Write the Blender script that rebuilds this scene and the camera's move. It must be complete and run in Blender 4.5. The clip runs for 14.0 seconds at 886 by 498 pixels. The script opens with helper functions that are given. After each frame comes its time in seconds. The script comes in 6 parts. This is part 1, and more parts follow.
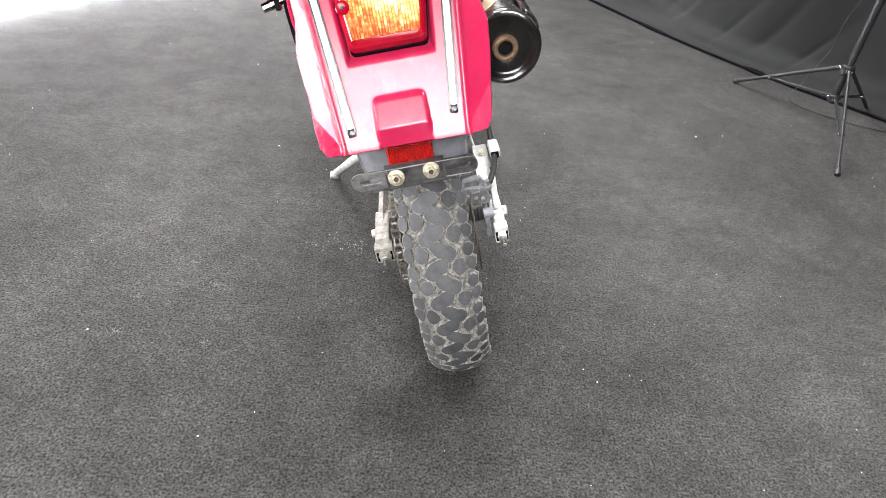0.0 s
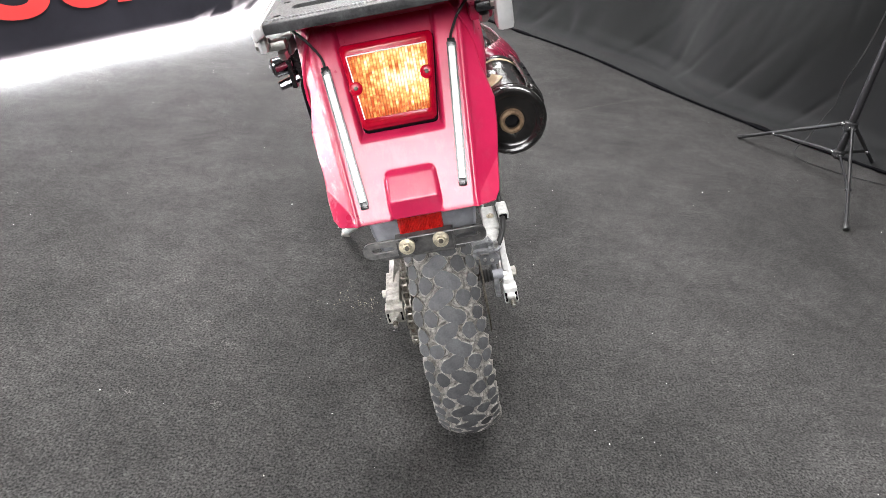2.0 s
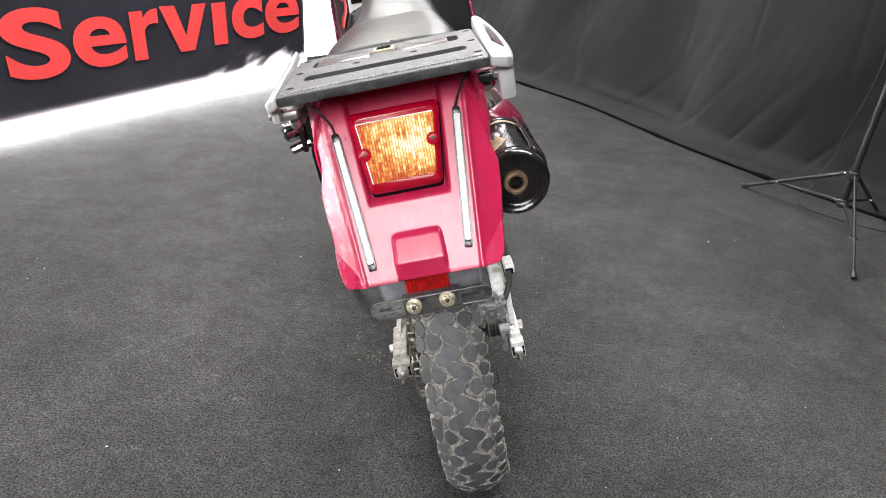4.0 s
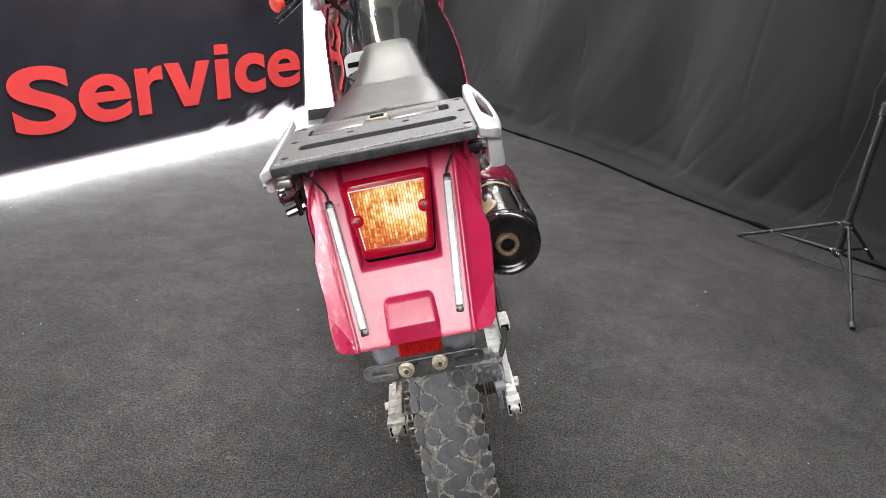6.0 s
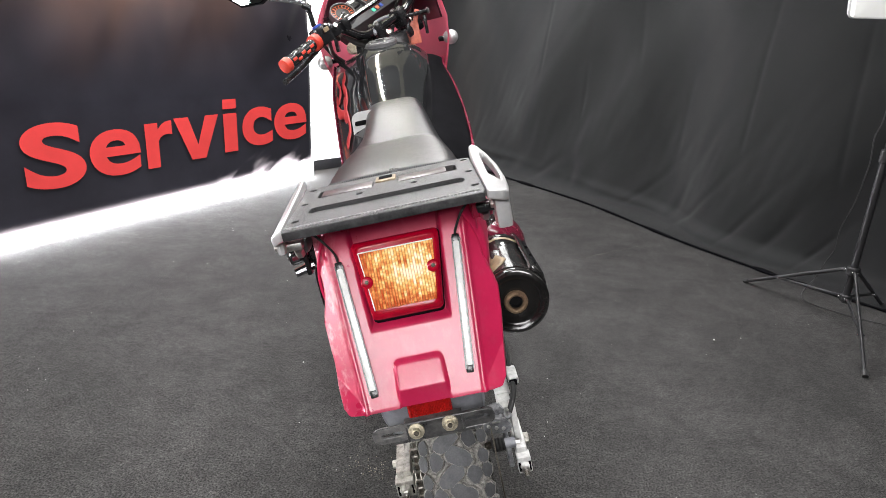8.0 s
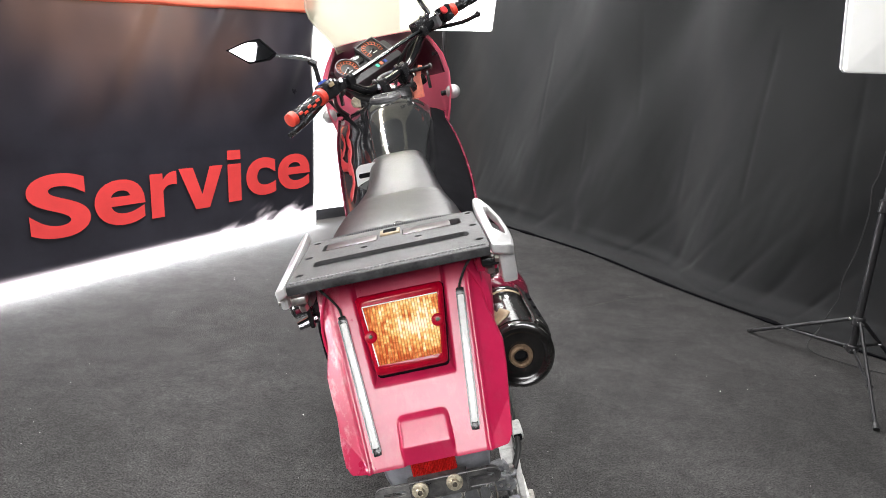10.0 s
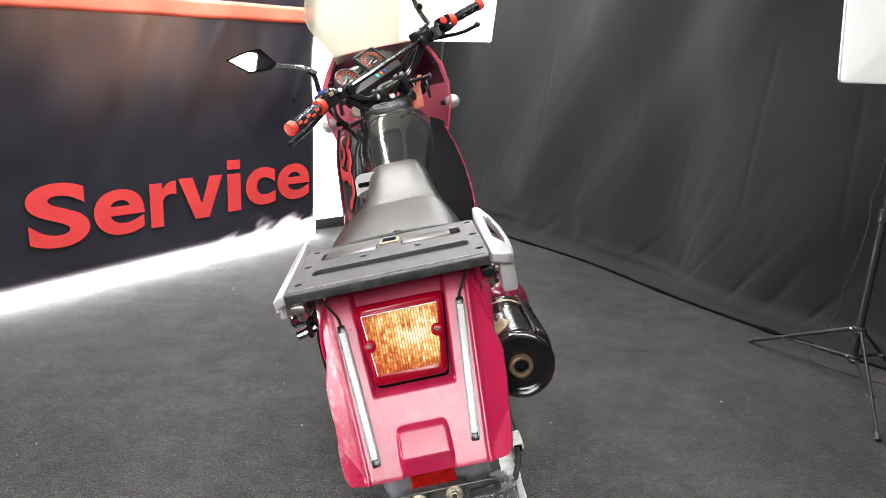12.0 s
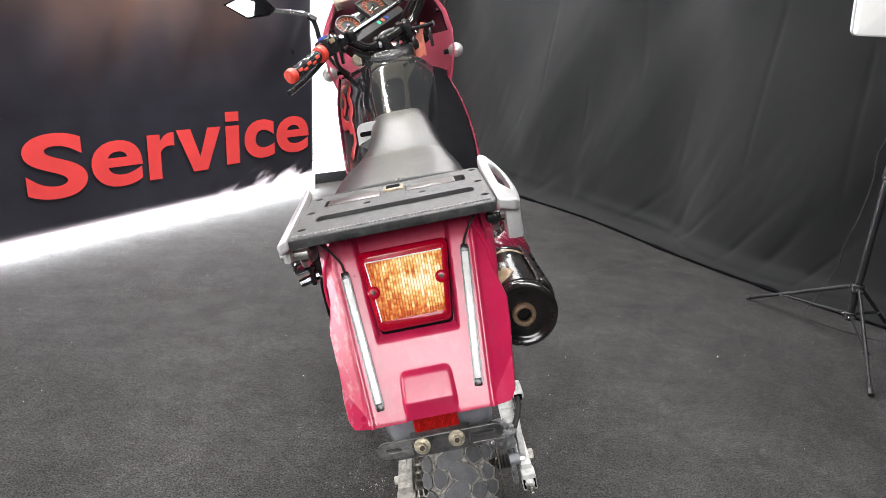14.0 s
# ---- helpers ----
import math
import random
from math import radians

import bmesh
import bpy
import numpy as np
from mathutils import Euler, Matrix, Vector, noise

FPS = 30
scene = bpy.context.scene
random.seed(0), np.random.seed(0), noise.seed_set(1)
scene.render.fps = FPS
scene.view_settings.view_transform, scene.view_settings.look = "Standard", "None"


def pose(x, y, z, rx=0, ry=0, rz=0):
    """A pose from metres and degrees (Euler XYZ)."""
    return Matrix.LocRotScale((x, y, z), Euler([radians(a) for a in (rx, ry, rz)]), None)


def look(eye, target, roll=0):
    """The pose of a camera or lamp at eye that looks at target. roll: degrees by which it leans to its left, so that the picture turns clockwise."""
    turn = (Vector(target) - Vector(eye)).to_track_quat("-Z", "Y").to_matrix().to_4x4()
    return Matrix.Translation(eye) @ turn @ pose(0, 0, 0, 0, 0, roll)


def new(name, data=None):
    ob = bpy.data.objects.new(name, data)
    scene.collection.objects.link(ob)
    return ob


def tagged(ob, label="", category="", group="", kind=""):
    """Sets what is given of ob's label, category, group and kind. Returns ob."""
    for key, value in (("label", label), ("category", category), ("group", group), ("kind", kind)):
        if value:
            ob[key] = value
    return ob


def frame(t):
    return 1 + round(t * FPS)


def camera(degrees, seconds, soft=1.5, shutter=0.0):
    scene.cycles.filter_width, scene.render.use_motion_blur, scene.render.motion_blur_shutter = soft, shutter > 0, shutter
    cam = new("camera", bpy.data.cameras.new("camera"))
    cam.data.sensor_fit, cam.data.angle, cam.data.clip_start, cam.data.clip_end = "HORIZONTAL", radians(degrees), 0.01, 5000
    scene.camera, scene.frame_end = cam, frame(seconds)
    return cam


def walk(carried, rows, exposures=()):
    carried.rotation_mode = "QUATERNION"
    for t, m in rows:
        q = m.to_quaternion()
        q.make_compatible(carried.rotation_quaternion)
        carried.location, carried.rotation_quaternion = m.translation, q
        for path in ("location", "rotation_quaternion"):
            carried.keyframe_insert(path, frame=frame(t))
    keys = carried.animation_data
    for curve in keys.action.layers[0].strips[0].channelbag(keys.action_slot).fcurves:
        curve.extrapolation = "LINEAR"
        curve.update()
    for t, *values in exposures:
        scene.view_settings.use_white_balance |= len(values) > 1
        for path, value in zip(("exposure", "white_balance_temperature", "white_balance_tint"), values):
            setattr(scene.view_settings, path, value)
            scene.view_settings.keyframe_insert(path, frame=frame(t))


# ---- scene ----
cam = camera(71.0, 14.0, soft=0.45)
PATH = [
    (0, (0.054, -0.085, 0.971), (0.101, 1.532, -0.205), 6.2),
    (0.5, (0.053, -0.084, 0.977), (0.095, 1.559, -0.163), 6.2),
    (1, (0.053, -0.084, 0.985), (0.083, 1.584, -0.119), 5.6),
    (1.5, (0.053, -0.085, 0.992), (0.065, 1.602, -0.082), 5.1),
    (2, (0.052, -0.086, 0.998), (0.053, 1.619, -0.048), 5.1),
    (2.5, (0.05, -0.088, 1.001), (0.045, 1.633, -0.018), 5.2),
    (3, (0.05, -0.09, 1.007), (0.033, 1.651, 0.023), 4.9),
    (5.5, (0.058, -0.088, 1.038), (0.015, 1.734, 0.215), 3.8),
    (6, (0.06, -0.087, 1.044), (0.013, 1.751, 0.258), 3.8),
    (6.5, (0.061, -0.088, 1.05), (0.006, 1.764, 0.298), 3.6),
    (7, (0.059, -0.087, 1.055), (-0.007, 1.78, 0.341), 3.2),
    (7.5, (0.056, -0.087, 1.059), (-0.012, 1.793, 0.378), 2.9),
    (8, (0.053, -0.085, 1.061), (-0.017, 1.805, 0.411), 3.0),
    (8.5, (0.051, -0.085, 1.062), (-0.022, 1.817, 0.446), 3.0),
    (9, (0.049, -0.084, 1.064), (-0.029, 1.83, 0.488), 3.0),
    (11.5, (0.048, -0.079, 1.068), (-0.036, 1.867, 0.617), 2.8),
    (12, (0.048, -0.078, 1.065), (-0.035, 1.864, 0.593), 2.9),
    (12.5, (0.048, -0.077, 1.062), (-0.036, 1.856, 0.556), 3.0),
    (13, (0.047, -0.076, 1.058), (-0.037, 1.85, 0.524), 3.2),
    (13.5, (0.044, -0.075, 1.054), (-0.035, 1.841, 0.486), 3.4),
    (14, (0.042, -0.075, 1.051), (-0.029, 1.83, 0.447), 3.5),
]
walk(cam, [(t, look(eye, target, roll)) for t, eye, target, roll in PATH],
     exposures=((0, 0.89), (1.0, 0.87), (1.5, 0.68), (2.2, 0.48), (3.0, 0.38), (5.5, 0.19), (7.0, 0.0), (9.0, 0.04), (14.0, 0.05)))

# ---- light ----
world = bpy.data.worlds.new("room_dark")
scene.world = world
world.use_nodes = True
world.node_tree.nodes["Background"].inputs[0].default_value = (0.75, 0.85, 1.0, 1)
world.node_tree.nodes["Background"].inputs[1].default_value = 0.05


def area_lamp(name, m, w, h, watts, col):
    d = bpy.data.lights.new(name, "AREA")
    d.shape, d.size, d.size_y, d.energy, d.color = "RECTANGLE", w, h, watts, col
    ob = new(name, d)
    ob.matrix_world = m
    return ob


area_lamp("ceiling_lamp", look((-0.95, 2.0, 2.8), (-0.9, 2.0, 0)), 0.35, 1.5, 56, (1.0, 0.98, 0.98))
# unseen, placed to brighten the carpet right of the wheel
area_lamp("ceiling_lamp", look((0.72, 1.05, 2.8), (0.68, 1.05, 0)), 0.30, 1.8, 40, (1.0, 0.98, 0.98)).data.spread = radians(140)
# unseen, added to brighten the far end of the curtain
area_lamp("ceiling_lamp", look((-0.05, 4.45, 2.85), (-0.05, 4.45, 0)), 0.30, 1.2, 56, (1.0, 0.98, 0.98))
# unseen tube lamp, inferred from the streak on tank and seat
area_lamp("ceiling_lamp", look((-1.02, 3.75, 2.85), (-1.02, 3.75, 0)), 0.06, 2.6, 142, (0.99, 0.98, 1.0))
# unseen lamp behind the camera, inferred from the fender's sheen
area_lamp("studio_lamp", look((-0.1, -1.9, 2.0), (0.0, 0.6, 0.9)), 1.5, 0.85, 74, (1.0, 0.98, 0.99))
# unseen lamp, added for white reflections on the fender's left flank
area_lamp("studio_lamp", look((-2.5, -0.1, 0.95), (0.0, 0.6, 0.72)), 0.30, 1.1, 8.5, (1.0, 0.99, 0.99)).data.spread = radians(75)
# unseen warm lamp added behind the banner to make its brown glow
area_lamp("back_lamp", look((-2.52, 3.45, 1.40), (-1.62, 3.50, 1.15)), 0.30, 0.9, 50, (1.0, 0.60, 0.38))


# ---- materials ----
def material(name, col, rough=0.5, metal=0.0, vary=0.25, scale=30.0, bump=0.0, bump_scale=300.0, col2=None, coat=0.0,
             spec=0.5, emit=None, power=0.0, fine=0.0, rough_vary=0.1, trans=0.0, alpha=1.0, sheen=0.0, piece=0.0):
    m = bpy.data.materials.new(name)
    m.use_nodes = True
    nt = m.node_tree
    b = nt.nodes["Principled BSDF"]
    link = nt.links.new
    tc = nt.nodes.new("ShaderNodeTexCoord")
    n1 = nt.nodes.new("ShaderNodeTexNoise")
    n1.inputs["Scale"].default_value, n1.inputs["Detail"].default_value = scale, 6
    n1.inputs["Roughness"].default_value = 0.65
    link(tc.outputs["Object"], n1.inputs["Vector"])
    ramp = nt.nodes.new("ShaderNodeValToRGB")
    ramp.color_ramp.elements[0].position, ramp.color_ramp.elements[1].position = 0.32, 0.68
    lo = tuple(c * (1 - vary) for c in col)
    hi = col2 or tuple(min(1, c * (1 + vary)) for c in col)
    ramp.color_ramp.elements[0].color, ramp.color_ramp.elements[1].color = (*lo, 1), (*hi, 1)
    link(n1.outputs["Fac"], ramp.inputs["Fac"])
    out = ramp.outputs["Color"]
    n2 = nt.nodes.new("ShaderNodeTexNoise")
    n2.inputs["Scale"].default_value, n2.inputs["Detail"].default_value = bump_scale, 3
    link(tc.outputs["Object"], n2.inputs["Vector"])
    if fine > 0:
        mix = nt.nodes.new("ShaderNodeMix")
        mix.data_type, mix.blend_type = "RGBA", "MULTIPLY"
        mix.inputs["Factor"].default_value = 1.0
        r2 = nt.nodes.new("ShaderNodeMapRange")
        r2.inputs["From Min"].default_value, r2.inputs["From Max"].default_value = 0.3, 0.7
        r2.inputs["To Min"].default_value, r2.inputs["To Max"].default_value = 1 - fine, 1 + fine
        link(n2.outputs["Fac"], r2.inputs["Value"])
        link(out, mix.inputs["A"])
        link(r2.outputs["Result"], mix.inputs["B"])
        out = mix.outputs["Result"]
    if piece > 0:
        info = nt.nodes.new("ShaderNodeObjectInfo")
        r3 = nt.nodes.new("ShaderNodeMapRange")
        r3.inputs["To Min"].default_value, r3.inputs["To Max"].default_value = 1 - piece, 1 + piece
        link(info.outputs["Random"], r3.inputs["Value"])
        mix = nt.nodes.new("ShaderNodeMix")
        mix.data_type, mix.blend_type = "RGBA", "MULTIPLY"
        mix.inputs["Factor"].default_value = 1.0
        link(out, mix.inputs["A"])
        link(r3.outputs["Result"], mix.inputs["B"])
        out = mix.outputs["Result"]
    link(out, b.inputs["Base Color"])
    rr = nt.nodes.new("ShaderNodeMapRange")
    rr.inputs["To Min"].default_value, rr.inputs["To Max"].default_value = max(0.02, rough - rough_vary), min(1, rough + rough_vary)
    link(n1.outputs["Fac"], rr.inputs["Value"])
    link(rr.outputs["Result"], b.inputs["Roughness"])
    b.inputs["Metallic"].default_value = metal
    b.inputs["Specular IOR Level"].default_value = spec
    b.inputs["Coat Weight"].default_value = coat
    b.inputs["Coat Roughness"].default_value = 0.08
    b.inputs["Transmission Weight"].default_value = trans
    b.inputs["Alpha"].default_value = alpha
    b.inputs["Sheen Weight"].default_value = sheen
    if bump > 0:
        bp = nt.nodes.new("ShaderNodeBump")
        bp.inputs["Strength"].default_value, bp.inputs["Distance"].default_value = bump, 0.003
        link(n2.outputs["Fac"], bp.inputs["Height"])
        link(bp.outputs["Normal"], b.inputs["Normal"])
    if emit:
        b.inputs["Emission Color"].default_value = (*emit, 1)
        b.inputs["Emission Strength"].default_value = power
    return m


def carpet_material():
    m = bpy.data.materials.new("carpet")
    m.use_nodes = True
    nt = m.node_tree
    link = nt.links.new
    b = nt.nodes["Principled BSDF"]
    tc = nt.nodes.new("ShaderNodeTexCoord")
    out, heights = None, []
    # blotches, worn patches, tufts, single fibres
    for scale, detail, lo, hi, a, z in ((1.9, 5, 0.36, 0.64, 0.85, 1.14), (8.0, 6, 0.34, 0.66, 0.86, 1.14), (34.0, 4, 0.33, 0.67, 0.86, 1.15), (90.0, 3, 0.32, 0.68, 0.80, 1.22), (215.0, 3, 0.32, 0.68, 0.36, 1.90)):
        n = nt.nodes.new("ShaderNodeTexNoise")
        n.inputs["Scale"].default_value, n.inputs["Detail"].default_value = scale, detail
        link(tc.outputs["Object"], n.inputs["Vector"])
        r = nt.nodes.new("ShaderNodeMapRange")
        for key, value in (("From Min", lo), ("From Max", hi), ("To Min", a), ("To Max", z)):
            r.inputs[key].default_value = value
        link(n.outputs["Fac"], r.inputs["Value"])
        if out is None:
            out = r.outputs["Result"]
        else:
            mul = nt.nodes.new("ShaderNodeMath")
            mul.operation = "MULTIPLY"
            link(out, mul.inputs[0])
            link(r.outputs["Result"], mul.inputs[1])
            out = mul.outputs["Value"]
        heights.append(n.outputs["Fac"])
    mix = nt.nodes.new("ShaderNodeMix")
    mix.data_type, mix.blend_type = "RGBA", "MULTIPLY"
    mix.inputs["Factor"].default_value = 1.0
    mix.inputs["A"].default_value = (0.0440, 0.0430, 0.0419, 1)
    link(out, mix.inputs["B"])
    link(mix.outputs["Result"], b.inputs["Base Color"])
    b.inputs["Roughness"].default_value = 0.95
    b.inputs["Specular IOR Level"].default_value = 0.15
    bp = nt.nodes.new("ShaderNodeBump")
    bp.inputs["Strength"].default_value, bp.inputs["Distance"].default_value = 0.8, 0.003
    link(heights[4], bp.inputs["Height"])
    link(bp.outputs["Normal"], b.inputs["Normal"])
    return m


CARPET = carpet_material()
CURTAIN = material("curtain_cloth", (0.0056, 0.0062, 0.0066), 0.75, vary=0.15, scale=2.0, bump=0.25, bump_scale=900, spec=0.3, sheen=0.10)
BANNER = material("banner_vinyl", (0.024, 0.0235, 0.031), 0.31, vary=0.3, scale=2.5, bump=0.08, bump_scale=40, spec=0.5)


def glow_through(m):
    """Lets a little warm light through the cloth, in masked patches that place the glow."""
    nt = m.node_tree
    b = nt.nodes["Principled BSDF"]
    tl = nt.nodes.new("ShaderNodeBsdfTranslucent")
    tl.inputs["Color"].default_value = (0.58, 0.54, 0.55, 1)
    mx = nt.nodes.new("ShaderNodeMixShader")
    tc = nt.nodes.new("ShaderNodeTexCoord")
    mp = nt.nodes.new("ShaderNodeMapping")
    mp.inputs["Rotation"].default_value = (0.5, 0.3, 0.0)
    mp.inputs["Scale"].default_value = (1.0, 1.6, 0.7)
    n = nt.nodes.new("ShaderNodeTexNoise")
    n.inputs["Scale"].default_value, n.inputs["Detail"].default_value = 1.3, 2
    r = nt.nodes.new("ShaderNodeMapRange")
    for key, value in (("From Min", 0.34), ("From Max", 0.72), ("To Min", 0.05), ("To Max", 0.42)):
        r.inputs[key].default_value = value
    nt.links.new(tc.outputs["Object"], mp.inputs["Vector"])
    nt.links.new(mp.outputs["Vector"], n.inputs["Vector"])
    nt.links.new(n.outputs["Fac"], r.inputs["Value"])
    sep = nt.nodes.new("ShaderNodeSeparateXYZ")
    nt.links.new(tc.outputs["Object"], sep.inputs[0])
    # height gate holds the brown glow to the upper banner
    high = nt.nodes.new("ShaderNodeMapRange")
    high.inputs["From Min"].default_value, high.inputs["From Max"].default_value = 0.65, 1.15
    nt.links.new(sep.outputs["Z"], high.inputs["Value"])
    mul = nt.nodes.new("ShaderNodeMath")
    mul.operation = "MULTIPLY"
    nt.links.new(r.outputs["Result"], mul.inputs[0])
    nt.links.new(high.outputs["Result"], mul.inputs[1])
    # light bleed masked in by height above the foot, wisps towards the far end
    def node(op, a, b):
        q = nt.nodes.new("ShaderNodeMath")
        q.operation = op
        for k, v in enumerate((a, b)):
            if isinstance(v, (int, float)):
                q.inputs[k].default_value = v
            else:
                nt.links.new(v, q.inputs[k])
        return q.outputs[0]
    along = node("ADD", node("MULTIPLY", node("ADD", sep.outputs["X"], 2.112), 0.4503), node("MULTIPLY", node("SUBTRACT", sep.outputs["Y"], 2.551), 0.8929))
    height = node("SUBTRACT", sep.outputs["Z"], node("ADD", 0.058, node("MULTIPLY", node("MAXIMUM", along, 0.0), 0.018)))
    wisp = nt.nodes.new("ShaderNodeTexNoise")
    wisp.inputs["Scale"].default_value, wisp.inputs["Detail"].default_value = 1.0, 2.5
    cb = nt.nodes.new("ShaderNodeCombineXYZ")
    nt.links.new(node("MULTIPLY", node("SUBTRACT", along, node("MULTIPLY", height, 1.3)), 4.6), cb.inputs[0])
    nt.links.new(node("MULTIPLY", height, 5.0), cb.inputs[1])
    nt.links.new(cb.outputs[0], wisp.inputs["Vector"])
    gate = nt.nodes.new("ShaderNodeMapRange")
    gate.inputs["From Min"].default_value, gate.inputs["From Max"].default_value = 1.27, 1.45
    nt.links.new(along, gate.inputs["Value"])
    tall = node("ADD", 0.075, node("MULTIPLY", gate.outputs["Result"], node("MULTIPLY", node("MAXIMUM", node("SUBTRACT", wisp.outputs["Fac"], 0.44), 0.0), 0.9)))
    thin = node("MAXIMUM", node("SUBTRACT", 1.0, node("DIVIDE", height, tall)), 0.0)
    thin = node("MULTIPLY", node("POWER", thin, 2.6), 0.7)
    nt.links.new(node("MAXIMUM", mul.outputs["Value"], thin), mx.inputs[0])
    nt.links.new(b.outputs[0], mx.inputs[1])
    nt.links.new(tl.outputs[0], mx.inputs[2])
    nt.links.new(mx.outputs[0], nt.nodes["Material Output"].inputs[0])


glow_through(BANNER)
BANNER_RED = material("banner_red", (0.74, 0.058, 0.056), 0.5, vary=0.08, scale=6)
BANNER_ORANGE = material("banner_orange", (0.95, 0.17, 0.10), 0.5, vary=0.15, scale=4)
WALL = material("wall_paint", (0.10, 0.10, 0.10), 0.8, vary=0.1, scale=4, bump=0.2)
WARM_WALL = material("warm_wall", (0.16, 0.11, 0.08), 0.7, vary=0.2, scale=3)
CEILING = material("ceiling_paint", (0.11, 0.115, 0.12), 0.85, vary=0.05, scale=5)
# emission put in to make the white panel show blown-out bright
WHITE_BOARD = material("white_board", (0.82, 0.82, 0.82), 0.6, vary=0.03, scale=5, emit=(0.97, 0.98, 1.0), power=1.25)
DARK_TRIM = material("dark_trim", (0.02, 0.02, 0.022), 0.5, vary=0.3, scale=20)
# glow of the added box behind the gap under the banner
GAP_GLOW = material("gap_glow_face", (0.9, 0.9, 0.9), 0.5, emit=(0.95, 0.97, 1.0), power=56.0)
SOFTBOX = material("softbox_cloth", (0.8, 0.8, 0.79), 0.8, vary=0.04, scale=8, bump=0.3, bump_scale=25, emit=(1.0, 0.99, 0.97), power=6.0)
SOFTBOX_DIM = material("softbox_cloth_dim", (0.74, 0.745, 0.72), 0.8, vary=0.06, scale=6, bump=1.0, bump_scale=9, emit=(1.0, 1.0, 0.97), power=0.26)
SOFTBOX_SEAM = material("softbox_seam", (0.45, 0.45, 0.44), 0.8, vary=0.1, scale=20)
STAND_BLACK = material("stand_black", (0.015, 0.015, 0.016), 0.35, vary=0.3, scale=60)
STEEL = material("worn_steel", (0.55, 0.54, 0.52), 0.38, 1.0, vary=0.3, scale=90, bump=0.15, bump_scale=250)
DARK_CHROME = material("dark_chrome", (0.22, 0.22, 0.23), 0.16, 1.0, vary=0.2, scale=60)
CHROME = material("chrome", (0.75, 0.76, 0.78), 0.1, 1.0, vary=0.1, scale=60)
ZINC = material("dusty_zinc", (0.52, 0.47, 0.36), 0.5, 0.8, vary=0.45, scale=160, bump=0.4, bump_scale=300)
CRIMSON = material("crimson_plastic", (0.47, 0.009, 0.062), 0.30, vary=0.16, scale=11, bump=0.02, bump_scale=220, col2=(0.56, 0.020, 0.085), rough_vary=0.12, spec=0.64)
FENDER = material("scuffed_crimson", (0.47, 0.009, 0.062), 0.30, vary=0.16, scale=11, bump=0.02, bump_scale=220, col2=(0.56, 0.020, 0.085), rough_vary=0.12, spec=0.64)


def scuff(m):
    """Pale rubbed patches along the left flank, a few faint rubs elsewhere."""
    nt = m.node_tree
    b = nt.nodes["Principled BSDF"]
    tc = nt.nodes.new("ShaderNodeTexCoord")
    sep = nt.nodes.new("ShaderNodeSeparateXYZ")
    nt.links.new(tc.outputs["Object"], sep.inputs[0])
    side = nt.nodes.new("ShaderNodeMapRange")
    for key, value in (("From Min", -0.070), ("From Max", -0.092), ("To Min", 0.10), ("To Max", 1.0)):
        side.inputs[key].default_value = value
    nt.links.new(sep.outputs["X"], side.inputs["Value"])
    mp = nt.nodes.new("ShaderNodeMapping")
    mp.inputs["Scale"].default_value = (1.0, 0.6, 0.55)
    n = nt.nodes.new("ShaderNodeTexNoise")
    n.inputs["Scale"].default_value, n.inputs["Detail"].default_value, n.inputs["Roughness"].default_value = 55, 6, 0.7
    nt.links.new(tc.outputs["Object"], mp.inputs["Vector"])
    nt.links.new(mp.outputs["Vector"], n.inputs["Vector"])
    cut = nt.nodes.new("ShaderNodeMapRange")
    for key, value in (("From Min", 0.50), ("From Max", 0.66), ("To Min", 0.0), ("To Max", 0.45)):
        cut.inputs[key].default_value = value
    nt.links.new(n.outputs["Fac"], cut.inputs["Value"])
    mul = nt.nodes.new("ShaderNodeMath")
    mul.operation = "MULTIPLY"
    nt.links.new(cut.outputs["Result"], mul.inputs[0])
    nt.links.new(side.outputs["Result"], mul.inputs[1])
    mix = nt.nodes.new("ShaderNodeMix")
    mix.data_type = "RGBA"
    old = b.inputs["Base Color"].links[0].from_socket
    nt.links.new(mul.outputs["Value"], mix.inputs["Factor"])
    nt.links.new(old, mix.inputs["A"])
    mix.inputs["B"].default_value = (0.80, 0.50, 0.56, 1)
    nt.links.new(mix.outputs["Result"], b.inputs["Base Color"])


scuff(FENDER)
CRIMSON_IN = material("crimson_inner", (0.50, 0.075, 0.135), 0.16, vary=0.35, scale=9, coat=0.4)


def let_light_through(m, col, share):
    """Thin plastic: some of the light on the far side comes through."""
    nt = m.node_tree
    tl = nt.nodes.new("ShaderNodeBsdfTranslucent")
    tl.inputs["Color"].default_value = (*col, 1)
    mx = nt.nodes.new("ShaderNodeMixShader")
    mx.inputs[0].default_value = share
    nt.links.new(nt.nodes["Principled BSDF"].outputs[0], mx.inputs[1])
    nt.links.new(tl.outputs[0], mx.inputs[2])
    nt.links.new(mx.outputs[0], nt.nodes["Material Output"].inputs[0])


let_light_through(CRIMSON_IN, (0.92, 0.36, 0.45), 0.50)
DEEP_CRIMSON = material("deep_crimson", (0.12, 0.004, 0.020), 0.25, vary=0.2, scale=20, spec=0.5)
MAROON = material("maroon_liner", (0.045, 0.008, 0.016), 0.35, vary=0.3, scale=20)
# orange light on the fairing bracket, put into its base colour
LIT_ORANGE = material("orange_bracket", (0.70, 0.20, 0.13), 0.5, vary=0.25, scale=40)
BLACK_PLASTIC = material("black_plastic", (0.012, 0.012, 0.013), 0.25, vary=0.35, scale=50, bump=0.05, spec=0.5)
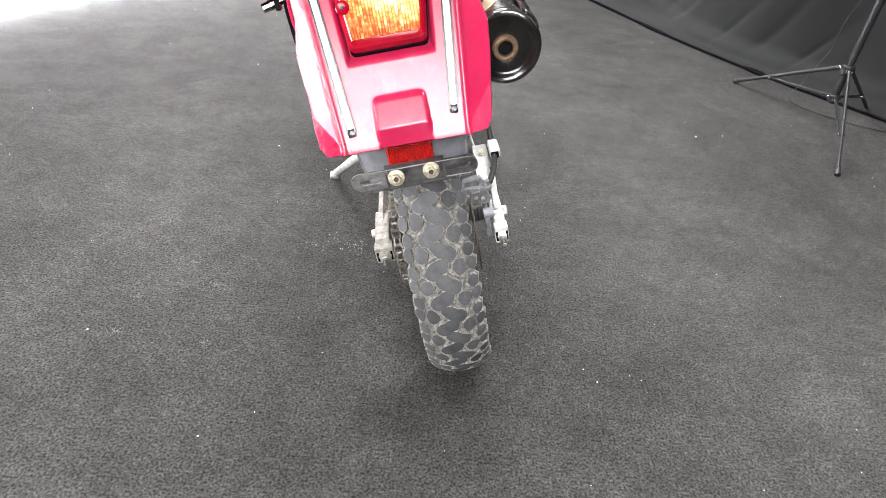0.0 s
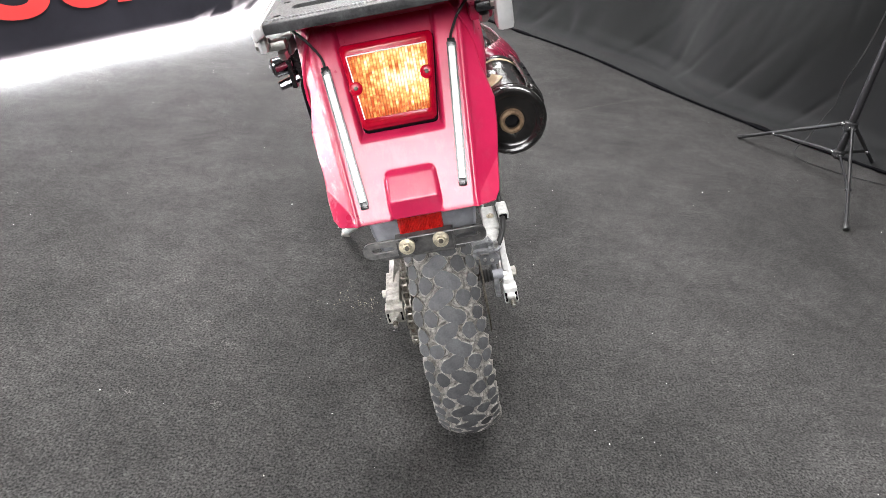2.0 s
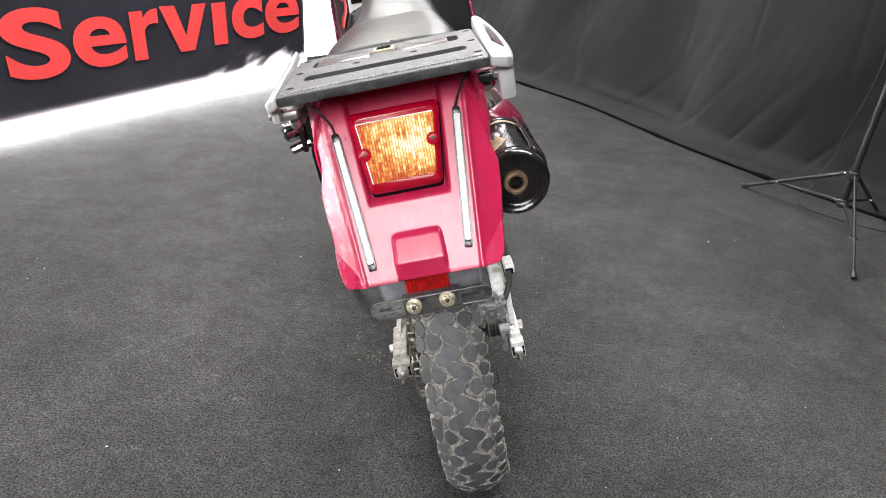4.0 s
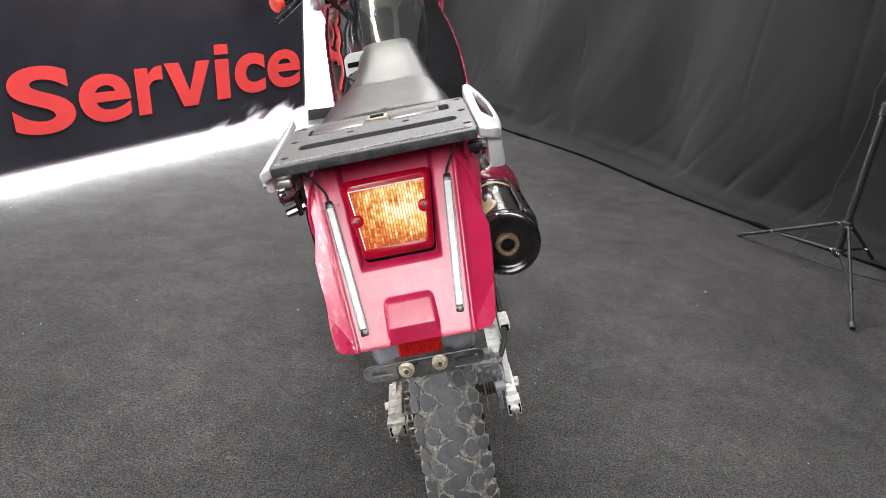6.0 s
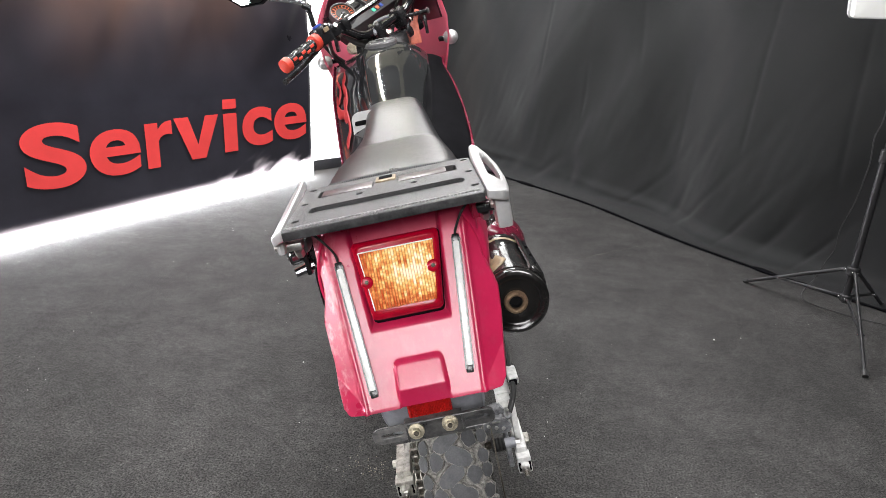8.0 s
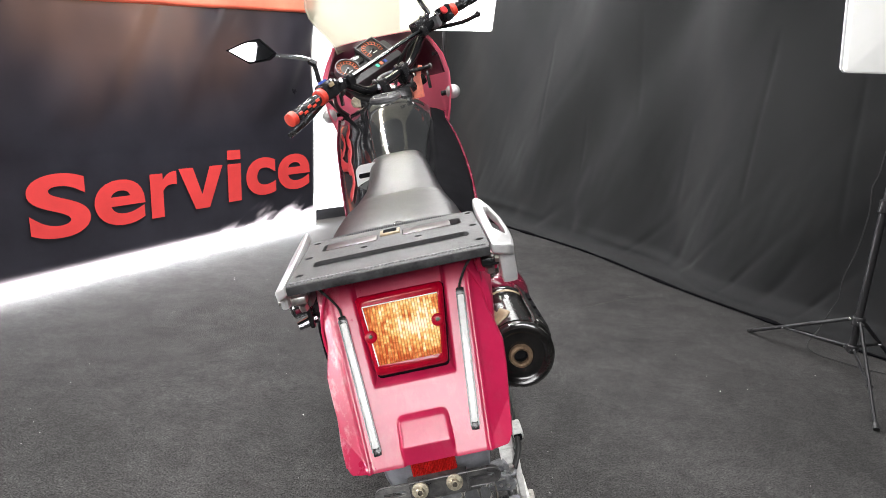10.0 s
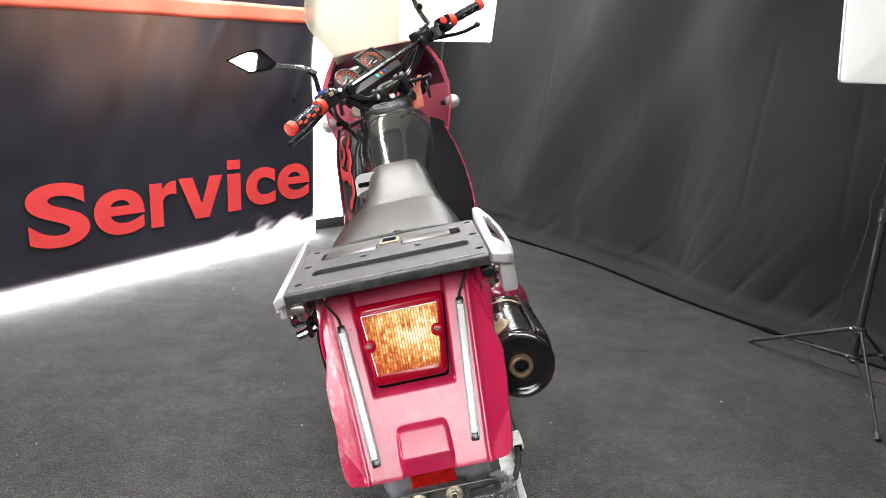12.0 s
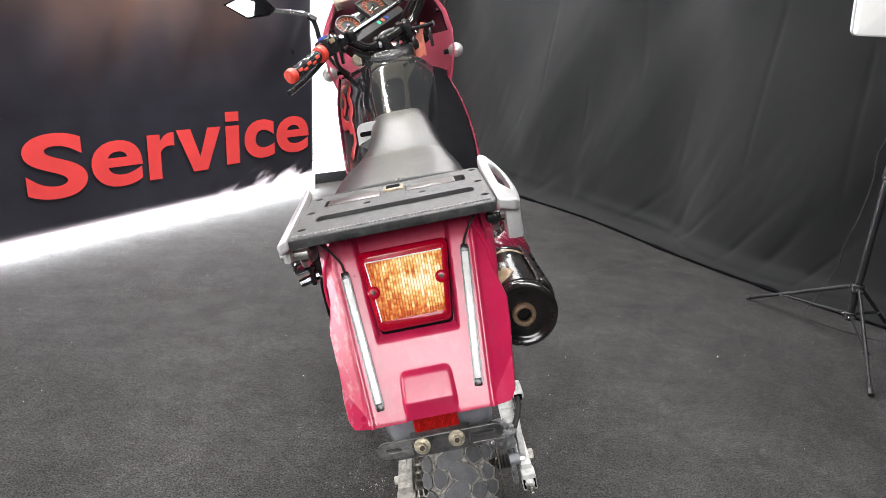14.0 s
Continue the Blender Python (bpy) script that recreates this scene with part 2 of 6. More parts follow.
RACK_EDGE = material("rack_edge", (0.016, 0.016, 0.017), 0.55, vary=0.4, scale=60, bump=0.3, bump_scale=300, col2=(0.06, 0.06, 0.062), spec=0.3)
RACK_BLACK = material("rack_black", (0.036, 0.0367, 0.0375), 0.42, vary=0.25, scale=22, bump=0.42, bump_scale=760, fine=0.75, spec=0.42)
GREY_PLASTIC = material("grey_plastic", (0.25, 0.257, 0.28), 0.38, vary=0.25, scale=40, bump=0.1)
SMOKE_PALE = material("scuffed_smoke_plastic", (0.17, 0.17, 0.175), 0.35, vary=0.4, scale=80, col2=(0.34, 0.335, 0.32), bump=0.15, alpha=0.72)
SMOKE_PLASTIC = material("dirty_black_plastic", (0.030, 0.030, 0.033), 0.30, vary=0.4, scale=70, col2=(0.12, 0.118, 0.115), bump=0.1)
FLAP = material("brown_cover", (0.040, 0.026, 0.026), 0.34, vary=0.4, scale=30, col2=(0.090, 0.062, 0.060))
CHAIN = material("oily_chain", (0.085, 0.074, 0.058), 0.55, 0.25, vary=0.5, scale=200, spec=0.4)
LINK_STEEL = material("chain_link_steel", (0.17, 0.16, 0.14), 0.36, 0.7, vary=0.5, scale=220, spec=0.5)
DIRTY_ALLOY = material("dirty_alloy", (0.36, 0.345, 0.305), 0.42, 0.5, vary=0.45, scale=70, bump=0.3, col2=(0.60, 0.58, 0.53))
VINYL = material("seat_vinyl", (0.0150, 0.0158, 0.0166), 0.31, vary=0.3, scale=9, bump=0.24, bump_scale=520, rough_vary=0.14, spec=0.68, fine=0.4)
# pale colour painted in for the white glints on the knurling
GLINT_EDGE = material("pale_glint_edge", (0.20, 0.20, 0.205), 0.42, vary=0.6, scale=160, col2=(0.42, 0.42, 0.42))
SEAM = material("stitched_seam", (0.060, 0.061, 0.063), 0.40, vary=0.3, scale=120, spec=0.5)
TANK = material("tank_black", (0.010, 0.010, 0.011), 0.08, vary=0.3, scale=30, coat=0.3, rough_vary=0.04)
TANK_TOP = material("tank_top_black", (0.020, 0.021, 0.0215), 0.07, vary=0.25, scale=14, rough_vary=0.04, spec=0.40, bump=0.02, bump_scale=60)
MATTE = material("matte_black", (0.006, 0.006, 0.007), 0.85, vary=0.3, scale=30, spec=0.02)
GRAPHIC = material("red_graphic", (0.27, 0.014, 0.017), 0.5, vary=0.1, scale=30, spec=0.25)
SILVER = material("silver_paint", (0.60, 0.60, 0.595), 0.34, 0.45, vary=0.10, scale=60, bump=0.08, bump_scale=500)
WHITE_PAINT = material("white_paint", (0.80, 0.80, 0.78), 0.4, vary=0.42, scale=60, col2=(0.82, 0.82, 0.80), bump=0.1, bump_scale=200)
RUST = material("rusty_pipe", (0.20, 0.12, 0.07), 0.7, 0.5, vary=0.5, scale=120, bump=0.4, col2=(0.38, 0.27, 0.17))
PIPE_BLACK = material("exhaust_black", (0.006, 0.006, 0.006), 0.17, vary=0.4, scale=45, bump=0.06, col2=(0.018, 0.017, 0.016), rough_vary=0.07)
PIPE_TAN = material("burnt_paint", (0.27, 0.205, 0.12), 0.5, vary=0.4, scale=60)
RUBBER = material("tread_rubber", (0.074, 0.076, 0.080), 0.72, vary=0.25, scale=70, bump=0.25, bump_scale=350, fine=0.15, piece=0.3)
DUSTY = material("dusty_rubber", (0.13, 0.127, 0.12), 0.85, vary=0.6, scale=150, bump=0.9, bump_scale=260, col2=(0.48, 0.46, 0.425))
HOSE = material("rubber_hose", (0.02, 0.02, 0.02), 0.5, vary=0.3, scale=60)
ORANGE = material("orange_rubber", (0.74, 0.060, 0.034), 0.5, vary=0.15, scale=60, bump=0.2)
BLUE = material("blue_switch", (0.04, 0.10, 0.5), 0.4)
RED_PLASTIC = material("red_plastic", (0.55, 0.02, 0.02), 0.35)
LENS_RED = material("red_lens", (0.27, 0.001, 0.012), 0.20, vary=0.3, scale=60, spec=0.35, emit=(0.75, 0.0, 0.045), power=0.08, bump=0.1, bump_scale=500)
CALIPER = material("dirty_grey_casting", (0.15, 0.155, 0.165), 0.33, vary=0.4, scale=90, bump=0.2, col2=(0.30, 0.305, 0.315))
REFLECTOR = material("red_reflector", (0.45, 0.012, 0.01), 0.2, vary=0.3, scale=200, bump=0.4, bump_scale=900, coat=0.5)
STRIP_CLEAR = material("strip_clear", (0.84, 0.85, 0.83), 0.20, vary=0.07, scale=90, coat=0.4)
WHITE_STICKER = material("white_sticker", (0.82, 0.82, 0.8), 0.35, vary=0.04)
DIAL = material("dial_face", (0.008, 0.008, 0.009), 0.5, spec=0.1)
# lighter brown-grey base stands in for reflections in the dial glass
DIAL_SHEEN = material("dial_glass_sheen", (0.040, 0.036, 0.033), 0.30, vary=0.3, scale=40, spec=0.2)
DASH_GREY = material("dash_grey", (0.045, 0.045, 0.047), 0.45, vary=0.2, scale=60, bump=0.15)
CAP_BLACK = material("cap_black", (0.10, 0.10, 0.103), 0.34, vary=0.25, scale=60)
DIAL_MARK = material("dial_marks", (0.75, 0.18, 0.08), 0.5)
GREEN_LED = material("green_lamp", (0.05, 0.6, 0.35), 0.4, emit=(0.05, 0.9, 0.5), power=0.4)
MIRROR = material("mirror_glass", (0.9, 0.9, 0.92), 0.02, 1.0, vary=0.0, rough_vary=0.0)
TUFT = material("carpet_tuft", (0.12, 0.116, 0.11), 0.95, vary=0.2)
GRIT = material("dry_mud", (0.42, 0.38, 0.28), 0.9, vary=0.3)
LINT = material("lint", (0.7, 0.69, 0.66), 0.9)


def lamp_lens():
    """A lit ribbed lens: bright before the bulb, each upright rib throwing its own tint."""
    m = bpy.data.materials.new("lit_lamp_lens")
    m.use_nodes = True
    nt = m.node_tree
    link = nt.links.new
    b = nt.nodes["Principled BSDF"]
    b.inputs["Base Color"].default_value = (0.30, 0.10, 0.03, 1)
    b.inputs["Roughness"].default_value = 0.15

    def node(op, *ins):
        q = nt.nodes.new("ShaderNodeMath")
        q.operation = op
        for k, v in enumerate(ins):
            if isinstance(v, (int, float)):
                q.inputs[k].default_value = v
            else:
                link(v, q.inputs[k])
        return q.outputs[0]

    def span(v, a0, a1, b0, b1):
        q = nt.nodes.new("ShaderNodeMapRange")
        for key, value in (("From Min", a0), ("From Max", a1), ("To Min", b0), ("To Max", b1)):
            q.inputs[key].default_value = value
        link(v, q.inputs["Value"])
        return q.outputs[0]

    def grain(x, y, scale, detail):
        cb = nt.nodes.new("ShaderNodeCombineXYZ")
        link(x, cb.inputs[0])
        link(y, cb.inputs[1])
        q = nt.nodes.new("ShaderNodeTexNoise")
        q.inputs["Scale"].default_value, q.inputs["Detail"].default_value = scale, detail
        link(cb.outputs[0], q.inputs["Vector"])
        return q.outputs["Fac"]
    tc = nt.nodes.new("ShaderNodeTexCoord")
    sep = nt.nodes.new("ShaderNodeSeparateXYZ")
    link(tc.outputs["Object"], sep.inputs[0])
    x, z = sep.outputs["X"], sep.outputs["Z"]
    cell = node("DIVIDE", x, 0.00335)
    col = node("FLOOR", cell)
    inside = node("ABSOLUTE", node("SUBTRACT", node("FRACT", cell), 0.5))
    streak = grain(node("MULTIPLY", col, 3.7), node("DIVIDE", z, 0.011), 1.0, 3)
    block = grain(node("FLOOR", node("DIVIDE", x, 0.019)), node("FLOOR", node("DIVIDE", z, 0.0165)), 2.3, 0)
    fleck = grain(node("MULTIPLY", col, 9.1), node("DIVIDE", z, 0.0032), 1.0, 1)
    v = nt.nodes.new("ShaderNodeVectorMath")
    v.operation = "DISTANCE"
    v.inputs[1].default_value = (0.012, -0.262, 0.822)
    link(tc.outputs["Object"], v.inputs[0])
    far = span(v.outputs["Value"], 0.003, 0.060, -0.06, 0.98)
    # the moulded foot of the lens is redder, and so is the patch over the bulb
    far = node("ADD", far, span(z, 0.7925, 0.7915, 0.0, 0.16))
    over = nt.nodes.new("ShaderNodeVectorMath")
    over.operation = "DISTANCE"
    over.inputs[1].default_value = (0.006, -0.262, 0.833)
    link(tc.outputs["Object"], over.inputs[0])
    far = node("ADD", far, span(over.outputs["Value"], 0.004, 0.013, 0.42, 0.0))
    tint = node("ADD", node("ADD", far, 0.05), node("MULTIPLY", node("SUBTRACT", streak, 0.5), 2.2))
    tint = node("ADD", tint, node("MULTIPLY", node("SUBTRACT", block, 0.5), 0.55))
    tint = node("ADD", tint, node("MULTIPLY", node("SUBTRACT", fleck, 0.5), 0.8))
    ramp = nt.nodes.new("ShaderNodeValToRGB")
    e = ramp.color_ramp.elements
    e[0].position, e[0].color = 0.0, (1.0, 0.95, 0.72, 1)
    e[1].position, e[1].color = 1.0, (0.62, 0.045, 0.015, 1)
    for p, c in ((0.22, (1.0, 0.85, 0.42, 1)), (0.46, (1.0, 0.64, 0.20, 1)), (0.72, (0.93, 0.32, 0.10, 1))):
        ramp.color_ramp.elements.new(p).color = c
    link(tint, ramp.inputs["Fac"])
    link(ramp.outputs["Color"], b.inputs["Emission Color"])
    valley = span(inside, 0.22, 0.50, 1.0, 0.34)
    link(node("MULTIPLY", valley, span(tint, 0.0, 0.9, 0.98, 0.52)), b.inputs["Emission Strength"])
    return m


LAMP_LENS = lamp_lens()


def screen_material():
    m = bpy.data.materials.new("windscreen_plastic")
    m.use_nodes = True
    nt = m.node_tree
    b = nt.nodes["Principled BSDF"]
    b.inputs["Base Color"].default_value = (0.64, 0.62, 0.53, 1)
    b.inputs["Roughness"].default_value = 0.25
    tr = nt.nodes.new("ShaderNodeBsdfTransparent")
    tr.inputs["Color"].default_value = (0.82, 0.80, 0.72, 1)
    tl = nt.nodes.new("ShaderNodeBsdfTranslucent")
    tl.inputs["Color"].default_value = (0.64, 0.62, 0.53, 1)
    m1 = nt.nodes.new("ShaderNodeMixShader")
    m1.inputs[0].default_value = 0.5
    m2 = nt.nodes.new("ShaderNodeMixShader")
    m2.inputs[0].default_value = 0.5
    nt.links.new(b.outputs[0], m1.inputs[1])
    nt.links.new(tl.outputs[0], m1.inputs[2])
    nt.links.new(m1.outputs[0], m2.inputs[1])
    nt.links.new(tr.outputs[0], m2.inputs[2])
    nt.links.new(m2.outputs[0], nt.nodes["Material Output"].inputs[0])
    return m


SCREEN = screen_material()


def let_light_in(m, col, share):
    nt = m.node_tree
    tl = nt.nodes.new("ShaderNodeBsdfTranslucent")
    tl.inputs["Color"].default_value = (*col, 1)
    mx = nt.nodes.new("ShaderNodeMixShader")
    mx.inputs[0].default_value = share
    nt.links.new(nt.nodes["Principled BSDF"].outputs[0], mx.inputs[1])
    nt.links.new(tl.outputs[0], mx.inputs[2])
    nt.links.new(mx.outputs[0], nt.nodes["Material Output"].inputs[0])


let_light_in(CRIMSON_IN, (0.90, 0.42, 0.50), 0.70)


# ---- mesh helpers ----
def V(*a):
    return Vector(a)


def finish(bm, name, mat, smooth=35):
    bmesh.ops.recalc_face_normals(bm, faces=bm.faces)
    me = bpy.data.meshes.new(name)
    bm.to_mesh(me)
    bm.free()
    me.materials.append(mat)
    if smooth:
        me.polygons.foreach_set("use_smooth", [True] * len(me.polygons))
        me.set_sharp_from_angle(angle=radians(smooth))
    return me


def part(name, bm, mat, parent, label="", smooth=35, solid=0.0, kind=""):
    ob = new(name, finish(bm, name, mat, smooth))
    ob.parent = parent
    if solid:
        s = ob.modifiers.new("thickness", "SOLIDIFY")
        s.thickness, s.offset = solid, 0.0
    tagged(ob, label, kind=kind)
    return ob


def thing(name, bm, mat, label, category, m=None, group="", kind="", smooth=35):
    ob = new(name, finish(bm, name, mat, smooth))
    if m is not None:
        ob.matrix_world = m
    return tagged(ob, label, category, group, kind)


def base(name, m, label, category, group="", kind=""):
    ob = new(name)
    ob.matrix_world = m
    return tagged(ob, label, category, group, kind)


def box(c, s, bevel=0.0, turn=None, bm=None, seg=2):
    b = bmesh.new()
    bmesh.ops.create_cube(b, size=1.0)
    for v in b.verts:
        v.co = Vector((v.co.x * s[0], v.co.y * s[1], v.co.z * s[2]))
    if bevel:
        bmesh.ops.bevel(b, geom=list(b.edges), offset=bevel, segments=seg, profile=0.6, affect="EDGES")
    m = Matrix.Translation(c) @ (turn or Matrix())
    b.transform(m)
    return merge(bm, b)


def merge(bm, b):
    if bm is None:
        return b
    me = bpy.data.meshes.new("tmp")
    b.to_mesh(me)
    b.free()
    bm.from_mesh(me)
    bpy.data.meshes.remove(me)
    return bm


def spline(pts, n=6, closed=False):
    p = [Vector(q) for q in pts]
    out = []
    cnt = len(p) if closed else len(p) - 1
    for i in range(cnt):
        a, b, c, d = (p[(i + k - 1) % len(p)] if closed else p[min(max(i + k - 1, 0), len(p) - 1)] for k in range(4))
        for j in range(n):
            t = j / n
            out.append(0.5 * ((2 * b) + (c - a) * t + (2 * a - 5 * b + 4 * c - d) * t * t + (3 * b - a - 3 * c + d) * t ** 3))
    if not closed:
        out.append(p[-1])
    return out


def tube(pts, r, n=8, closed=False, bm=None, squash=1.0, up=(0, 0, 1)):
    """A tube along points; r is a number or a list; squash narrows it sideways to up."""
    bm = bm or bmesh.new()
    p = [Vector(q) for q in pts]
    rings = []
    for i, q in enumerate(p):
        a = p[(i - 1) % len(p)] if closed or i else p[0]
        b = p[(i + 1) % len(p)] if closed or i < len(p) - 1 else p[-1]
        d = (b - a).normalized()
        u = Vector(up)
        if abs(d.dot(u)) > 0.97:
            u = Vector((1, 0, 0))
        s = d.cross(u).normalized()
        w = s.cross(d).normalized()
        rr = r[i] if isinstance(r, (list, tuple)) else r
        rings.append([bm.verts.new(q + rr * (math.cos(2 * math.pi * k / n) * s * squash + math.sin(2 * math.pi * k / n) * w)) for k in range(n)])
    m = len(rings)
    for i in range(m if closed else m - 1):
        a, b = rings[i], rings[(i + 1) % m]
        for k in range(n):
            bm.faces.new((a[k], a[(k + 1) % n], b[(k + 1) % n], b[k]))
    if not closed:
        bm.faces.new(rings[0])
        bm.faces.new(rings[-1])
    return bm


def cyl(a, b, r, n=16, r2=None, bm=None, bevel=0.0):
    a, b = Vector(a), Vector(b)
    d = b - a
    if bevel:
        q = d.normalized() * bevel
        r2 = r if r2 is None else r2
        return tube([a, a + q, b - q, b], [r - bevel, r, r2, r2 - bevel], n, bm=bm)
    return tube([a, b], [r, r if r2 is None else r2], n, bm=bm)


def lathe(profile, a, d, n=32, bm=None):
    """Turns (radius, height) pairs round the axis from a along d."""
    bm = bm or bmesh.new()
    a, d = Vector(a), Vector(d).normalized()
    s = d.cross(Vector((0, 0, 1)) if abs(d.z) < 0.9 else Vector((1, 0, 0))).normalized()
    w = s.cross(d)
    rings = []
    for r, h in profile:
        if r < 1e-5:
            rings.append([bm.verts.new(a + d * h)])
        else:
            rings.append([bm.verts.new(a + d * h + r * (math.cos(2 * math.pi * k / n) * s + math.sin(2 * math.pi * k / n) * w)) for k in range(n)])
    for x, y in zip(rings, rings[1:]):
        for k in range(n):
            f = [x[k % len(x)], x[(k + 1) % len(x)], y[(k + 1) % len(y)], y[k % len(y)]]
            f = list(dict.fromkeys(f))
            if len(f) > 2:
                bm.faces.new(f)
    return bm


def loft(rings, closed=False, caps=False, bm=None):
    bm = bm or bmesh.new()
    vs = [[bm.verts.new(p) for p in r] for r in rings]
    n = len(vs[0])
    for a, b in zip(vs, vs[1:]):
        for k in range(n if closed else n - 1):
            bm.faces.new((a[k], a[(k + 1) % n], b[(k + 1) % n], b[k]))
    if caps:
        bm.faces.new(vs[0])
        bm.faces.new(vs[-1])
    return bm


def plate(poly, at, thick, holes=(), bevel=0.0):
    """A flat plate from a 2D outline with 2D holes; at(u, v, w) maps it into space, w through the thickness."""
    bm = bmesh.new()
    edges = []
    for loop in (poly, *holes):
        vs = [bm.verts.new((u, v, 0)) for u, v in loop]
        edges += [bm.edges.new((vs[i], vs[(i + 1) % len(vs)])) for i in range(len(vs))]
    bmesh.ops.triangle_fill(bm, use_beauty=True, use_dissolve=False, edges=edges)
    res = bmesh.ops.extrude_face_region(bm, geom=list(bm.faces))
    top = [g for g in res["geom"] if isinstance(g, bmesh.types.BMVert)]
    for v in top:
        v.co.z = 1.0
    for v in bm.verts:
        v.co = Vector(at(v.co.x, v.co.y, (v.co.z - 0.5) * thick))
    return bm


def rounded(x0, y0, x1, y1, r, n=5):
    out = []
    for cx, cy, a0 in ((x1 - r, y1 - r, 0), (x0 + r, y1 - r, 90), (x0 + r, y0 + r, 180), (x1 - r, y0 + r, 270)):
        for k in range(n + 1):
            a = radians(a0 + 90 * k / n)
            out.append((cx + r * math.cos(a), cy + r * math.sin(a)))
    return out


def ring2d(cx, cy, r, n=14):
    return [(cx + r * math.cos(2 * math.pi * k / n), cy + r * math.sin(2 * math.pi * k / n)) for k in range(n)]


def ease(a, b, x):
    t = min(1, max(0, (x - a) / (b - a)))
    return t * t * (3 - 2 * t)


def lerp_table(rows, x):
    if x <= rows[0][0]:
        return rows[0][1:]
    for p, q in zip(rows, rows[1:]):
        if x <= q[0]:
            t = (x - p[0]) / (q[0] - p[0])
            return tuple(a + (b - a) * t for a, b in zip(p[1:], q[1:]))
    return rows[-1][1:]


def smooth_table(rows, x):
    """Like lerp_table, with no corners at the rows."""
    x = min(max(x, rows[0][0]), rows[-1][0])
    i = max(k for k in range(len(rows) - 1) if rows[k][0] <= x)
    a, b, c, d = (rows[min(max(i + k - 1, 0), len(rows) - 1)] for k in range(4))
    t, h = (x - b[0]) / (c[0] - b[0]), c[0] - b[0]
    out = []
    for k in range(1, len(b)):
        m0 = (c[k] - a[k]) / max(c[0] - a[0], 1e-6) * h
        m1 = (d[k] - b[k]) / max(d[0] - b[0], 1e-6) * h
        out.append((2 * t ** 3 - 3 * t * t + 1) * b[k] + (t ** 3 - 2 * t * t + t) * m0 + (3 * t * t - 2 * t ** 3) * c[k] + (t ** 3 - t * t) * m1)
    return tuple(out)


# ---- the room ----
BAN0, BAND = V(-2.112, 2.551, 0), V(0.4503, 0.8929, 0)
BANN = V(0.8929, -0.4503, 0)


def floor_sheet():
    bm = bmesh.new()
    n = 40
    vs = [[bm.verts.new((-4.5 + 9.5 * i / n, -4.0 + 11.0 * j / n, 0)) for j in range(n + 1)] for i in range(n + 1)]
    for i in range(n):
        for j in range(n):
            bm.faces.new((vs[i][j], vs[i + 1][j], vs[i + 1][j + 1], vs[i][j + 1]))
    return thing("floor", bm, CARPET, "dark charcoal needle-felt carpet floor with lint specks", "floor", kind="structure")


floor_sheet()
thing("ceiling", box((0.25, 1.5, 3.05), (9.6, 11.2, 0.1)), CEILING, "plain dark painted ceiling", "ceiling", kind="structure")
thing("wall_south", box((0.25, -4.05, 1.5), (9.5, 0.1, 3.0)), WALL, "plain dark grey painted wall", "wall", kind="structure")
thing("wall_north", box((0.25, 7.05, 1.5), (9.5, 0.1, 3.0)), WALL, "plain dark grey painted wall", "wall", kind="structure")
# unseen wall, coloured warm for brown reflections in the banner
thing("wall_east", box((5.05, 1.5, 1.5), (0.1, 11.0, 3.0)), WARM_WALL, "plain unseen wall, warm-toned to tint reflections in the banner", "wall", kind="structure")
thing("wall_west", box((-4.55, 1.5, 1.5), (0.1, 11.0, 3.0)), WALL, "plain dark grey painted wall", "wall", kind="structure")


def banner_wave(u, z):
    w = 0.010 * math.sin(3.1 * u + 1.3 * z) + 0.007 * math.sin(5.3 * u - 2.2 * z + 1.0)
    w += 0.020 * noise.noise(V(u * 1.6 + z * 0.8, z * 0.7 - u * 0.3, 3.0)) + 0.0015 * noise.noise(V(u * 7, z * 5, 1.0))
    w += 0.030 * noise.noise(V((u - 0.62 * z) * 3.2, z * 0.5, 9.0)) + 0.012 * noise.noise(V((u - 0.55 * z) * 8.0, z * 0.8, 4.0))
    flat = 1 - 0.97 * ease(1.0, 0.72, z)
    return w * ease(0.0, 0.5, z + 0.25) * flat


def banner_bottom(u):
    z = 0.060 + 0.018 * max(0, u) + 0.004 * math.sin(7 * u)
    for c, h, w in ((1.42, 0.006, 0.08), (1.60, 0.010, 0.06), (2.06, 0.010, 0.06)):
        z += h * math.exp(-((u - c) / w) ** 2)
    return z


def on_banner(u, z, out=0.0):
    return BAN0 + BAND * u + BANN * (banner_wave(u, z) + out) + V(0, 0, z)


GLYPHS = {"i": [[(0, 0), (1, 0), (1, 0.735), (0, 0.735)], [(0, 0.82), (1, 0.82), (1, 1), (0, 1)]],
          "v": [[(0, 1), (0.31, 1), (0.5, 0.34), (0.69, 1), (1, 1), (0.66, 0), (0.34, 0)]],
          "r": [[(0, 0), (0.47, 0), (0.47, 0.58), (0.56, 0.66), (0.68, 0.70), (0.84, 0.715), (1, 0.70), (1, 1), (0.90, 1), (0.76, 0.985), (0.62, 0.935), (0.52, 0.87), (0.47, 0.83), (0.47, 0.975), (0, 0.975)]]}


